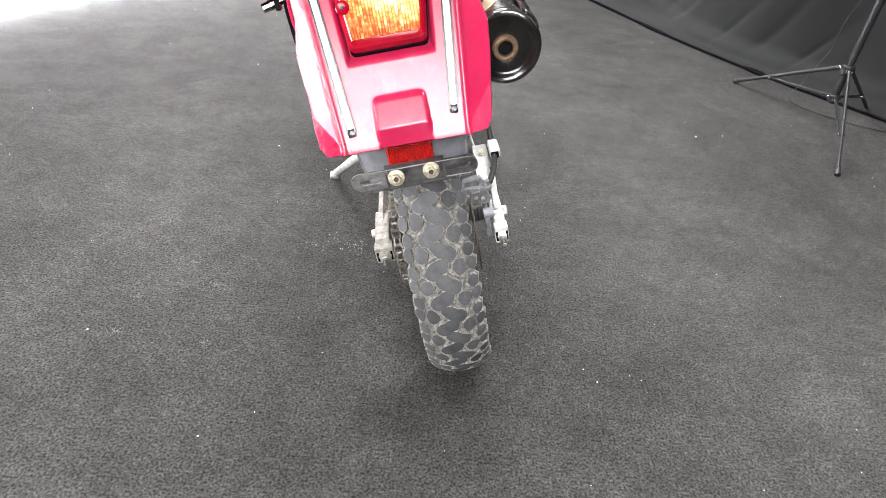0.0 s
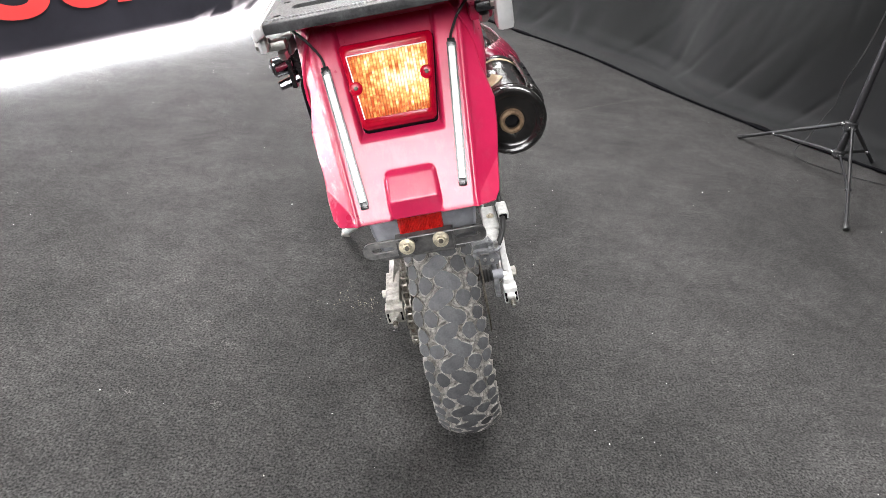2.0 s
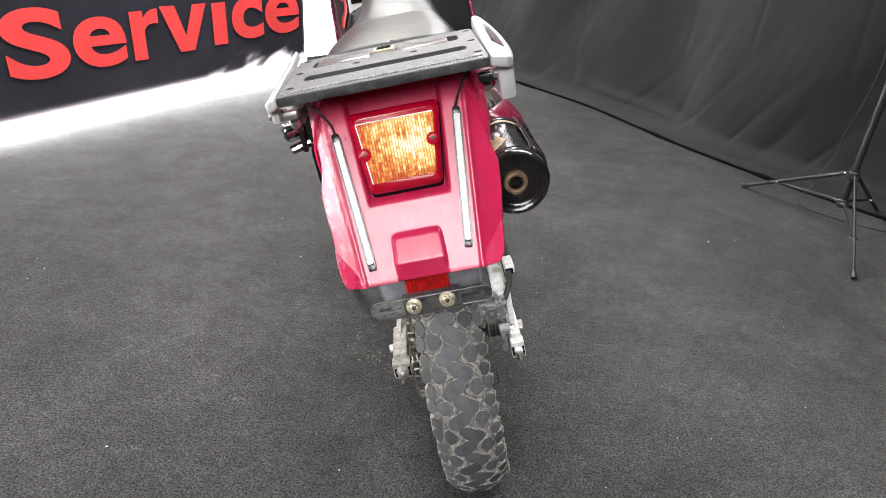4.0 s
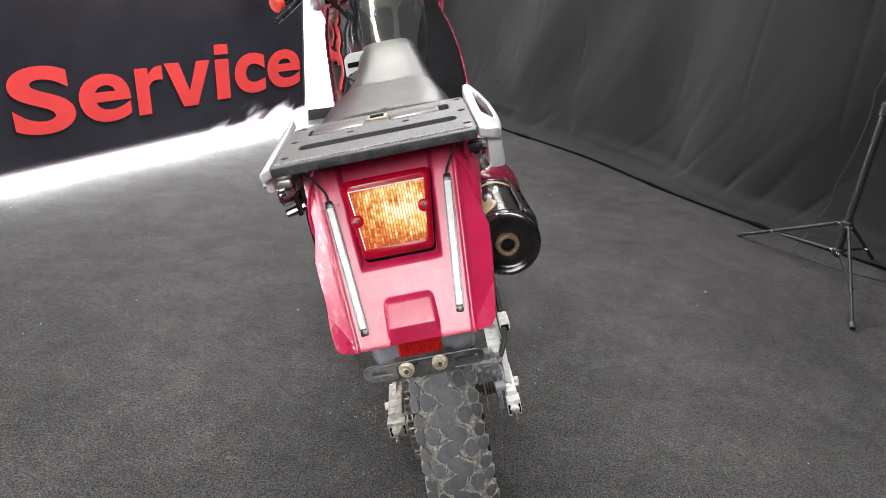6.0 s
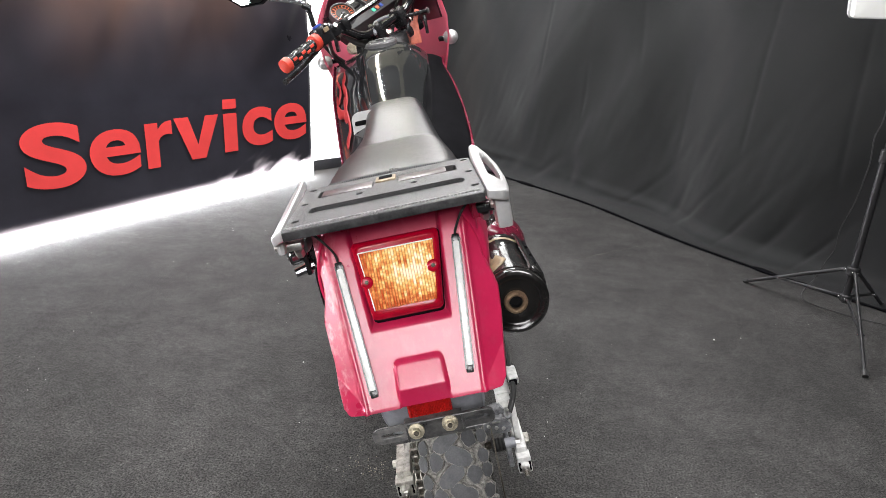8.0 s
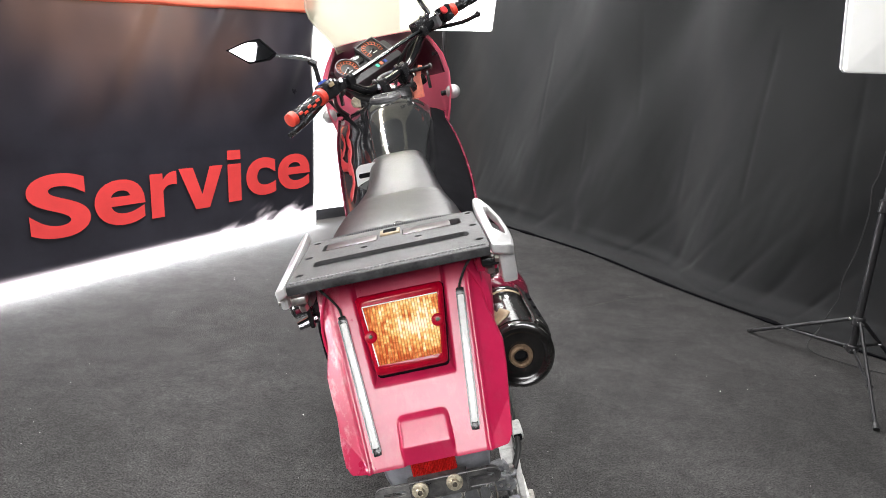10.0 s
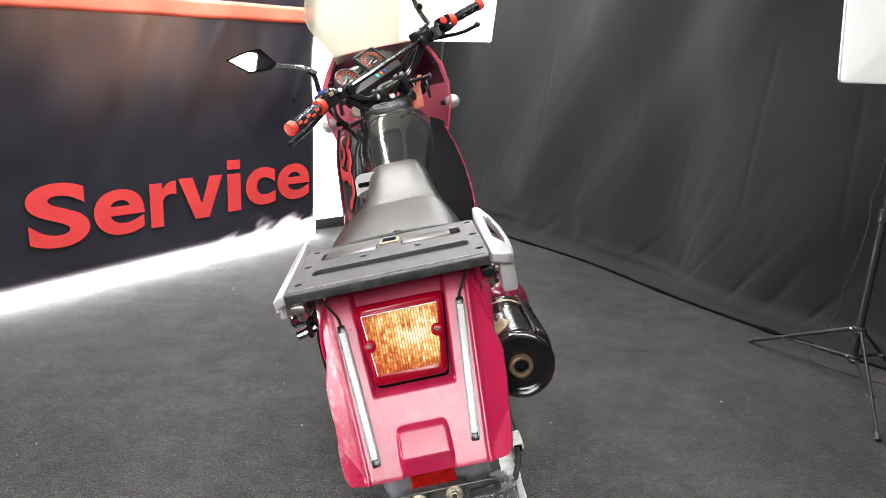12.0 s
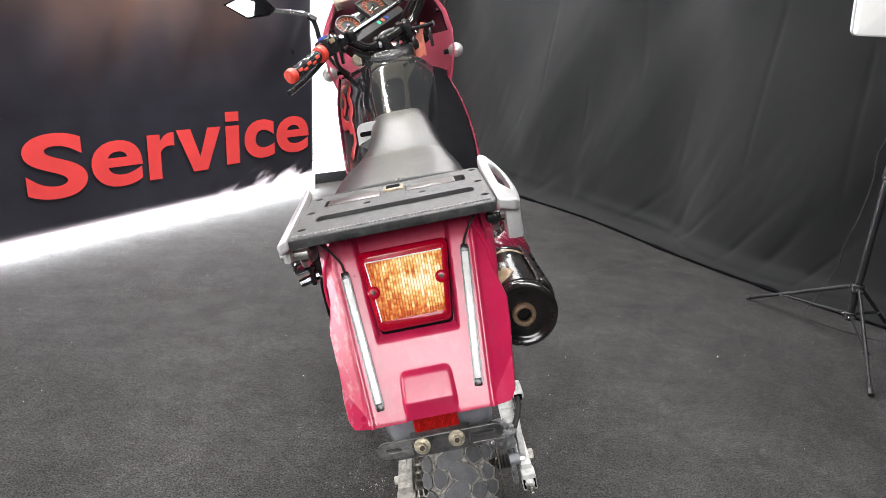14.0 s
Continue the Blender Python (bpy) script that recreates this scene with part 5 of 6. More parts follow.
# rack, handles, lock ------------------------------------------------
def make_rack():
    out = rounded(-0.113, -0.308, 0.113, -0.112, 0.010)
    holes = [rounded(-0.091, -0.246, 0.096, -0.221, 0.008), rounded(-0.089, -0.176, -0.017, -0.142, 0.006), rounded(0.015, -0.176, 0.092, -0.142, 0.006)]
    for x, y in ((-0.102, -0.271), (0.105, -0.270), (-0.102, -0.197), (0.105, -0.197), (-0.101, -0.125), (0.105, -0.125), (-0.033, -0.196), (0.036, -0.196)):
        holes.append(ring2d(x, y, 0.0048, 10))
    rack = part("luggage_rack", plate(out, lambda u, v, w: (u, v, 0.9020 + w), 0.007, holes), RACK_BLACK, BIKE, "black textured luggage rack plate with slots", smooth=20)
    part("rear_lip", box((0, -0.3065, 0.9005), (0.223, 0.006, 0.010), 0.002), RACK_EDGE, rack, "scuffed black rear edge")
    for x, y, c in ((-0.102, -0.271, DIAL), (0.105, -0.270, STEEL), (-0.102, -0.197, DIAL), (0.105, -0.197, DIAL), (-0.101, -0.125, STEEL), (0.105, -0.125, STEEL)):
        part("rack_bolt", cyl((x, y, 0.890), (x, y, 0.9015), 0.0044, 6), c, rack, "recessed bolt")
    bv = rack.modifiers.new("worn_edge", "BEVEL")
    bv.width, bv.segments, bv.limit_method, bv.angle_limit = 0.0012, 2, "ANGLE", radians(50)
    part("slot_floor", box((0.0025, -0.2335, 0.8985), (0.190, 0.030, 0.003), 0.001), RACK_BLACK, rack, "sunken floor of the long slot")
    # pale teeth stand in for highlights along the rear edge
    part("knurled_edge", tube([V(-0.107 + 0.214 * k / 110, -0.3050, 0.9082) for k in range(111)], [0.0014 if k % 2 else 0.0006 for k in range(111)], 6), GLINT_EDGE, rack, "knurled edge, pale to show its glints")
    for x0, x1 in ((-0.085, -0.0175), (0.0155, 0.079)):
        part("tool_cover", box(((x0 + x1) / 2, -0.158, 0.9015), (x1 - x0, 0.031, 0.010), 0.003), FLAP, rack, "scuffed brown-grey cover lying in the slot")
    lt = part("seat_latch", box((-0.001, -0.146, 0.9015), (0.027, 0.026, 0.013), 0.002), PIPE_TAN, rack, "worn tan latch block")
    part("latch_slot", box((-0.001, -0.1440, 0.907), (0.018, 0.015, 0.004), 0.001), MATTE, lt, "dark slot")
    for sx in (1, -1):
        out = [(0.1145, -0.299), (0.136, -0.299), (0.1435, -0.289), (0.1475, -0.262), (0.1500, -0.225), (0.1490, -0.165), (0.1410, -0.112), (0.1320, -0.084), (0.1225, -0.079), (0.1180, -0.085), (0.1150, -0.130)]
        gap = [(0.1265, -0.240), (0.1400, -0.250), (0.1430, -0.225), (0.1420, -0.170), (0.1345, -0.122), (0.1295, -0.132), (0.1272, -0.190)]

        def lay(u, v, w, sx=sx):
            q = 0.1140 + (u - 0.1145) * (0.86 if sx > 0 else 0.50) + (0 if sx > 0 else 0.002 * ease(-0.27, -0.10, v))
            return (sx * (q + 0.15 * w), v, 0.9000 + (v + 0.3) * 0.045 - max(0, u - 0.127) * 0.55 + w)
        bm = plate(out, lay, 0.012, [gap] if sx > 0 else [])
        h = part("grab_handle", bm, SILVER, BIKE, "silver painted cast grab handle", smooth=40)
        bv = h.modifiers.new("worn_edge", "BEVEL")
        bv.width, bv.segments, bv.limit_method, bv.angle_limit = 0.0025, 2, "ANGLE", radians(50)
        part("handle_lug", box((sx * (0.1310 if sx > 0 else 0.1240), -0.266 if sx > 0 else -0.275, 0.8735 if sx > 0 else 0.884), (0.018 if sx > 0 else 0.010, 0.030 if sx > 0 else 0.014, 0.046 if sx > 0 else 0.024), 0.005), SILVER, h, "cast mounting lug")
        part("handle_stay", box((sx * 0.114, -0.262, 0.876), (0.024, 0.016, 0.010), 0.003), BLACK_PLASTIC if sx > 0 else STEEL, h, "short stay")
        part("stay_bolt", cyl((sx * 0.118, -0.268, 0.880), (sx * 0.133, -0.268, 0.880), 0.006, 6), STEEL, h, "stay bolt", smooth=20)
        stub = part("signal_stub", box((sx * 0.110, -0.225, 0.866), (0.026 if sx > 0 else 0.016, 0.036, 0.018), 0.005), CRIMSON if sx > 0 else CAP_BLACK, h)
        part("stub_sleeve", cyl((sx * 0.106, -0.243, 0.872), (sx * 0.119, -0.246, 0.874), 0.0062, 12, bevel=0.001), HOSE if sx > 0 else STEEL, stub, "wire sleeve")
        part("stub_nut", cyl((sx * 0.112, -0.246, 0.858), (sx * 0.112, -0.250, 0.866), 0.0058, 6), STEEL, stub, "small nut", smooth=20)
    lock = part("helmet_lock", box((-0.1255, -0.100, 0.8090), (0.026, 0.034, 0.046), 0.007), BLACK_PLASTIC, BIKE, "black and chrome helmet lock")
    part("lock_barrel", cyl((-0.1365, -0.112, 0.8085), (-0.1615, -0.122, 0.8075), 0.0125, 20, bevel=0.002), DARK_CHROME, lock, "dark chrome lock barrel")
    part("lock_face", cyl((-0.1610, -0.1218, 0.8075), (-0.1630, -0.1226, 0.8074), 0.0085, 16), BLACK_PLASTIC, lock, "dark key face")
    part("lock_hook", tube([(-0.1325, -0.114, 0.7890), (-0.1455, -0.119, 0.7860), (-0.1585, -0.124, 0.7840)], [0.0075, 0.0068, 0.006], 10), DARK_CHROME, lock, "dark chrome hook")
    part("lock_clip", box((-0.1385, -0.118, 0.8010), (0.007, 0.018, 0.046), 0.002), BLACK_PLASTIC, lock)
    part("lock_stay", tube(spline([(-0.1245, -0.10, 0.8270), (-0.1185, -0.12, 0.8490), (-0.1105, -0.15, 0.8670)], 5), 0.0075, 8), STEEL, lock, "steel stay")
    part("lock_screw", cyl((-0.1165, -0.128, 0.8350), (-0.1325, -0.134, 0.8350), 0.007, 10, bevel=0.001), STEEL, lock)
    for ob in [lock] + [c for c in bpy.data.objects if c.parent == lock]:
        ob.data.transform(Matrix.Translation((0.002, 0, 0.011)))


# exhaust --------------------------------------------------------------
def make_silencer():
    c = V(0.1375, -0.177, 0.7080)
    d = V(0.03, 0.985, -0.05).normalized()
    form = [(0.02, 0.0452), (0.06, 0.0437), (0.12, 0.0412), (0.185, 0.0400), (0.187, 0.0420), (0.203, 0.0418), (0.207, 0.0390), (0.214, 0.0300), (0.230, 0.0215), (0.46, 0.0180)]
    body = part("silencer", lathe([(0.0, 0.019)] + [(r, h) for h, r in form] + [(0, 0.46)], c, d, 40), PIPE_BLACK, BIKE, "black painted silencer with burnt patches", smooth=60)
    part("end_cap", lathe([(0.0125, 0.004), (0.016, 0.002), (0.024, 0.001), (0.030, 0.0005), (0.0345, -0.001), (0.037, -0.0035), (0.0415, -0.0045), (0.0455, -0.001), (0.0470, 0.005), (0.0465, 0.012), (0.0440, 0.018), (0.0435, 0.021), (0.0, 0.022)], c, d, 44), PIPE_BLACK, body, "black dished end cap")
    part("tail_pipe", lathe([(0.0098, 0.05), (0.0098, -0.004), (0.0125, -0.006), (0.0155, -0.004), (0.0165, 0.001), (0.0175, 0.004)], c, d, 28), RUST, body, "rusty outlet pipe")
    # black plug paints in the shade inside the bore
    part("pipe_bore", lathe([(0.0, 0.012), (0.0096, 0.012), (0.0096, 0.003)], c, d, 20), DIAL, body, "black plug giving the bore its dark inside")
    side = d.cross(V(0, 0, 1)).normalized()
    up = side.cross(d)
    rings = []
    for h, r, wd in ((0.028, 0.0456, 10), (0.040, 0.0452, 28), (0.060, 0.0445, 38), (0.090, 0.0434, 24), (0.125, 0.0418, 6)):
        rings.append([c + d * h + r * (math.cos(a) * side + math.sin(a) * up) for a in [radians(128 + wd * (k - 4) / 4) for k in range(9)]])
    part("burnt_patch", loft(rings), PIPE_TAN, body, "tan burnt patch", solid=0.001)
    rings = []
    span = [radians(-34 + 8.5 * k) for k in range(11)]
    for h, r in ((0.020, 0.0462), (0.05, 0.0485), (0.09, 0.0478), (0.14, 0.0468), (0.19, 0.0460), (0.215, 0.0430)):
        rings.append([c + d * h + r * (math.cos(a) * side + math.sin(a) * up) for a in span])
    shield = part("heat_shield", loft(rings), PIPE_BLACK, body, "glossy black heat shield", solid=0.003)
    part("shield_ridge", tube([q[-1] for q in rings], 0.0028, 8), PIPE_BLACK, body, "rolled edge")
    part("shield_ridge", tube([q[6] for q in rings], 0.0032, 8), PIPE_BLACK, body, "pressed rib")
    part("hanger", box(c + d * 0.10 + up * 0.037 - side * 0.012, (0.016, 0.035, 0.010), 0.003), BLACK_PLASTIC, body, "black hanger lug")
    part("weld_ring", lathe([(0.0400, 0.176), (0.0412, 0.178), (0.0412, 0.184), (0.0402, 0.186)], c, d, 36), PIPE_TAN, body, "tan burnt weld ring")
    part("clamp_bolt", cyl(c + d * 0.165 + up * 0.030 - side * 0.030, c + d * 0.155 + up * 0.038 - side * 0.034, 0.006, 6), STEEL, body, "small clamp bolt", smooth=20)
    for k in range(3):
        part("shield_slot", tube([c + d * (0.060 + 0.042 * k + 0.030 * q) + 0.0485 * (math.cos(0.62) * side + math.sin(0.62) * up) for q in (0, 0.5, 1)], 0.0030, 6), MATTE, shield, "dark cooling slot")
    a = c + d * 0.45
    part("header_pipe", tube(spline([a, V(0.165, 0.40, 0.60), V(0.12, 0.60, 0.52), V(0.06, 0.85, 0.50), V(0.03, 0.95, 0.42), V(0.0, 0.90, 0.36)], 8), 0.018, 14), RUST, BIKE, "rusty exhaust header pipe")


# seat and tank ----------------------------------------------------------
# along, half width, foot, crown, sideways shift
SEAT = [(-0.112, 0.100, 0.868, 0.892, 0), (-0.104, 0.104, 0.866, 0.9025, 0), (-0.06, 0.107, 0.862, 0.906, 0), (0.0, 0.108, 0.858, 0.9065, 0), (0.06, 0.107, 0.856, 0.9065, 0), (0.12, 0.102, 0.853, 0.908, 0.001),
        (0.18, 0.091, 0.850, 0.913, 0.005), (0.24, 0.077, 0.852, 0.926, 0.0105), (0.30, 0.0700, 0.860, 0.941, 0.011), (0.35, 0.066, 0.872, 0.951, 0.0095), (0.385, 0.0640, 0.888, 0.955, 0.008), (0.398, 0.061, 0.900, 0.952, 0.008), (0.402, 0.058, 0.905, 0.946, 0.008)]


def make_seat():
    rings = []
    for j in range(61):
        y = -0.112 + 0.514 * ((j / 60) if j < 54 else 0.9 + 0.1 * math.sin(math.pi / 2 * (j - 54) / 6))
        w, z0, z1, cx0 = smooth_table(SEAT, y)
        ring = []
        for k in range(37):
            t = math.sin(math.pi / 2 * (-1 + k / 18))
            e = 0.58 - 0.12 * ease(0.15, 0.35, y)
            x, sz = w * t, max(0.0, 1 - abs(t) ** (2 / e)) ** (e / 2)
            z = z0 - 0.02 + (z1 - z0 + 0.02) * sz
            # the pad's dip between nose and rear, with a slack crease
            z -= 0.0022 * math.exp(-((y - 0.155 - 0.25 * x * x / 0.01 * 0.1) / 0.012) ** 2) * sz
            ring.append(V(x + cx0, y, z))
        rings.append(ring)
    seat = part("seat", loft(rings, caps=True), VINYL, BIKE, "black grained vinyl saddle, worn shiny on top", smooth=60)
    seam = [V(-0.101 + 0.202 * k / 160, -0.1045, 0.8965 + 0.0085 * math.sin(math.pi * k / 160) ** 0.4) for k in range(161)]
    part("seat_piping", tube(seam, [0.0036 if k % 2 else 0.0026 for k in range(161)], 8), SEAM, seat, "stitched black rear seam")
    # white side plate under the saddle with dark shapes
    pl = part("side_plate", plate(rounded(-0.084, 0.868, -0.030, 0.947, 0.016), lambda u, v, w: (u + 0.10 * (v - 0.9), 0.365 - 0.3 * (v - 0.9) + w, v), 0.004), WHITE_STICKER, BIKE, "white side plate with dark lettering bars")
    for v0 in (0.876, 0.897, 0.919):
        part("dark_bar", plate(rounded(-0.078, v0, -0.050, v0 + 0.010, 0.003, 2), lambda u, v, w: (u + 0.10 * (v - 0.9), 0.3615 - 0.3 * (v - 0.9) + w, v), 0.002), BLACK_PLASTIC, pl, "dark bar")


TANKS = [(0.28, 0.085, 0.78, 0.900), (0.34, 0.098, 0.78, 0.917), (0.42, 0.112, 0.78, 0.945), (0.50, 0.124, 0.79, 0.979), (0.58, 0.133, 0.80, 1.017), (0.65, 0.137, 0.82, 1.048), (0.70, 0.137, 0.84, 1.060),
         (0.75, 0.130, 0.86, 1.058), (0.79, 0.112, 0.89, 1.046), (0.82, 0.085, 0.93, 1.02)]


def tank_point(y, f):
    """f runs from -1, the left foot, over the top to 1."""
    w, z0, z1 = smooth_table(TANKS, y)
    a = math.pi / 2 * (1 - f)
    return V(math.copysign(abs(math.cos(a)) ** 0.75, f) * w, y, z0 + (z1 - z0) * abs(math.sin(a)) ** 0.60)


RIM_R = [(0.80, 0.150, 1.005), (0.72, 0.146, 0.981), (0.60, 0.155, 0.946), (0.50, 0.160, 0.905), (0.40, 0.159, 0.868), (0.30, 0.152, 0.832), (0.22, 0.140, 0.80)]
RIM_L = [(0.80, 0.138, 1.035), (0.72, 0.136, 1.018), (0.60, 0.136, 0.975), (0.48, 0.129, 0.922), (0.38, 0.121, 0.885), (0.30, 0.114, 0.857), (0.22, 0.106, 0.825)]


def make_tank():
    rings = [[tank_point(y, -1 + 2 * k / 40) for k in range(41)] for y in [0.28 + 0.54 * j / 36 for j in range(37)]]
    tank = part("fuel_tank", loft(rings, caps=True), TANK, BIKE, "glossy black fuel tank with red graphics", smooth=60)
    # satin top panel
    rings = []
    for j in range(31):
        y = 0.34 + 0.41 * j / 30
        r = 0.37 + 0.14 * ease(0.42, 0.68, y)
        rings.append([tank_point(y, -0.16 + (0.16 + r) * k / 24) + V(0, 0, 0.0025) for k in range(25)])
    part("top_panel", loft(rings), TANK_TOP, tank, "satin black top panel", solid=0.002, smooth=60)
    cap = part("fuel_cap", lathe([(0.0, 0.0150), (0.022, 0.0150), (0.024, 0.0135), (0.026, 0.0150), (0.031, 0.0148), (0.033, 0.012), (0.038, 0.0105), (0.0405, 0.007), (0.0405, 0.0), (0.043, -0.006)], (0.0, 0.703, 1.060), (0, -0.10, 0.99), 40), CAP_BLACK, tank, "black lockable fuel cap")
    part("cap_lock", lathe([(0.0, 0.002), (0.006, 0.002), (0.0075, 0.0), (0.008, -0.002)], (0.0, 0.7015, 1.0755), (0, -0.10, 0.99), 18), STEEL, cap, "steel key lock")
    part("cap_flap", box((0.0, 0.702, 1.0752), (0.022, 0.048, 0.003), 0.001), CAP_BLACK, cap)
    for k in range(5):
        a = 2 * math.pi * k / 5
        part("cap_screw", cyl((0.032 * math.cos(a), 0.702 + 0.036 * math.sin(a), 1.068), (0.036 * math.cos(a), 0.702 + 0.036 * math.sin(a), 1.0725), 0.0028, 6), STEEL, cap)
    # flowing red graphics on the left flank
    def swoosh(pts, w):
        line = spline(pts, 8)
        rings = []
        for i, p in enumerate(line):
            q = line[min(i + 1, len(line) - 1)] - line[max(i - 1, 0)]
            ww = w * (0.35 + 0.65 * math.sin(math.pi * (0.06 + 0.9 * i / len(line)))) * (1 + 0.25 * math.sin(i * 0.9))
            nrm = V(-q.y, q.x, 0).normalized() if q.length else V(0, 1, 0)
            rings.append([shroud_left(p.x + nrm.x * ww * e, p.y + nrm.y * ww * e) for e in (-1, -0.33, 0.33, 1)])
        return loft(rings)
    for pts, w in (([(0.62, 0.58, 0), (0.58, 0.66, 0), (0.53, 0.62, 0), (0.48, 0.70, 0), (0.43, 0.74, 0)], 0.034), ([(0.55, 0.86, 0), (0.50, 0.90, 0), (0.44, 0.66, 0), (0.38, 0.66, 0), (0.33, 0.80, 0)], 0.026),
                   ([(0.62, 0.84, 0), (0.57, 0.76, 0), (0.53, 0.84, 0)], 0.018)):
        part("red_graphic", swoosh(pts, w), GRAPHIC, tank, "red flowing decal", solid=0.0015)


def shroud_left(y, f):
    """A point on the left flank between the tank's shoulder (f 0) and the rim (f 1)."""
    x, z = smooth_table(sorted(RIM_L), y)
    return tank_point(max(0.285, y), -0.15).lerp(V(-x, y, z), f) + V(0, 0, 0.0045 + 0.006 * math.sin(math.pi * f))


def make_shrouds():
    for sx, rim, mat, lab in ((1, RIM_R, MATTE, "matte black knee panel"), (-1, RIM_L, TANK, "glossy black flank panel")):
        rim = sorted(rim)
        ys = [0.22 + 0.56 * j / 28 for j in range(29)]
        rings = []
        for y in ys:
            x, z = smooth_table(rim, y)
            a = tank_point(max(0.285, y), 0.5 if sx > 0 else -0.15)
            b = V(sx * x, y, z)
            rings.append([a.lerp(b, t) + V(0, 0, -0.002 + 0.006 * math.sin(math.pi * t)) for t in [k / 8 for k in range(9)]])
        part("flank_panel", loft(rings), mat, BIKE, lab, solid=0.002, smooth=60)
        rings = []
        for y in ys:
            x, z = smooth_table(rim, y)
            rings.append([V(sx * (x + 0.012 * math.sin(1.9 * t) - 0.050 * t * t), y, z - 0.20 * t) for t in [k / 8 for k in range(9)]])
        skin = CRIMSON if sx > 0 else TANK
        sh = part("side_shroud", loft(rings), skin, BIKE, "crimson side shroud" if sx > 0 else "glossy black side shroud", solid=0.003, smooth=60)
        line = [V(sx * smooth_table(rim, y)[0], y, smooth_table(rim, y)[1]) for y in ys]
        part("shroud_rim", tube(line, 0.0030 if sx > 0 else 0.0013, 10), DEEP_CRIMSON, sh, "deep crimson rolled edge")
        if sx > 0:
            inner = [p + V(-0.0085 - 0.010 * ease(0.55, 0.78, p.y), 0, 0.001) for p in line if p.y > 0.44]
            part("shroud_lip", tube(inner, 0.0022, 8), DEEP_CRIMSON, sh, "deep crimson inner lip")


# front end -----------------------------------------------------------------
def make_fairing():
    rows = [(0.90, 0.120, 0.80, 1.02), (0.95, 0.140, 0.785, 1.05), (1.00, 0.155, 0.778, 1.08), (1.05, 0.168, 0.785, 1.10), (1.10, 0.174, 0.805, 1.115), (1.15, 0.168, 0.845, 1.12), (1.19, 0.150, 0.885, 1.11), (1.225, 0.132, 0.93, 1.095)]
    rings = []
    for z, w, y0, y1 in rows:
        ring = []
        for k in range(33):
            a = math.pi * k / 32
            cx = math.cos(a)
            ring.append(V(0.008 - math.copysign(abs(cx) ** 0.75, cx) * w, y0 + (y1 - y0) * math.sin(a) ** 0.8, z + 0.018 * math.sin(a) * ease(1.15, 1.225, z)))
        rings.append(ring)
    fair = part("front_fairing", loft(rings), CRIMSON_IN, BIKE, "crimson plastic front fairing", solid=0.003, smooth=60)
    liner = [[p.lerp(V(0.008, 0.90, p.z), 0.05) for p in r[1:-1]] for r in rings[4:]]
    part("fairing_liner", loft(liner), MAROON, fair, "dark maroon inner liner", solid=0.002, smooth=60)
    part("fairing_rim", tube(rings[-1], 0.003, 8), CRIMSON_IN, fair, "dark crimson rim")
    for sx in (1, -1):
        part("fairing_edge", tube([r[-1 if sx > 0 else 0] for r in rings], 0.0016, 8), CRIMSON_IN, fair, "crimson edge")
        part("fairing_tab", box((sx * 0.125, 0.86, 1.09), (0.008, 0.04, 0.05), 0.003), BLACK_PLASTIC, fair)
        part("fairing_bolt", cyl((sx * 0.152 + 0.008, 0.872, 1.155), (sx * 0.142 + 0.008, 0.866, 1.155), 0.005, 8), BLACK_PLASTIC, fair)
    srows = []
    for j in range(15):
        t = j / 14
        z = 1.208 + 0.385 * t
        w = 0.128 + 0.060 * ease(0, 0.34, t) - 0.058 * ease(0.35, 0.78, t) - 0.03 * ease(0.7, 1.0, t)
        y0, y1 = 0.945 - 0.03 * t, 1.105 - 0.10 * t
        ring = []
        for k in range(25):
            a = math.pi * k / 24
            cx = math.cos(a)
            ring.append(V(0.012 - math.copysign(abs(cx) ** 0.8, cx) * w, y0 + (y1 - y0) * math.sin(a) ** 0.8, z + 0.02 * math.sin(a) * (1 - t)))
        srows.append(ring)
    part("windscreen", loft(srows), SCREEN, fair, "yellowed translucent windscreen", solid=0.003, smooth=60)
    part("orange_bracket", box((0.090, 0.855, 1.075), (0.030, 0.012, 0.060), 0.003), LIT_ORANGE, fair, "inner bracket coloured orange as if lit")
    part("bracket_arm", box((0.100, 0.853, 1.108), (0.012, 0.010, 0.050), 0.002, Matrix.Rotation(radians(20), 4, "Y")), LIT_ORANGE, fair, "inner arm coloured orange as if lit")
    part("bracket_clip", box((0.076, 0.842, 1.090), (0.012, 0.012, 0.030), 0.003), BLACK_PLASTIC, fair)
    part("fairing_stay", cyl((0.078, 0.835, 1.119), (0.136, 0.845, 1.123), 0.0052, 10, bevel=0.001), BLACK_PLASTIC, fair, "black fairing stay bolt")
    part("stay_head", cyl((0.134, 0.845, 1.1225), (0.139, 0.846, 1.1232), 0.0085, 12, bevel=0.001), CAP_BLACK, fair)
    part("horn", lathe([(0.0, 0.004), (0.010, 0.004), (0.016, 0.001), (0.018, -0.004), (0.015, -0.012), (0.0, -0.014)], (-0.080, 0.81, 1.069), (0, -1, 0.35), 22), ZINC, fair, "dull metal horn")
    part("head_light", box((0.008, 1.09, 1.02), (0.17, 0.05, 0.12), 0.015), STRIP_CLEAR, fair, "clear rectangular head light")
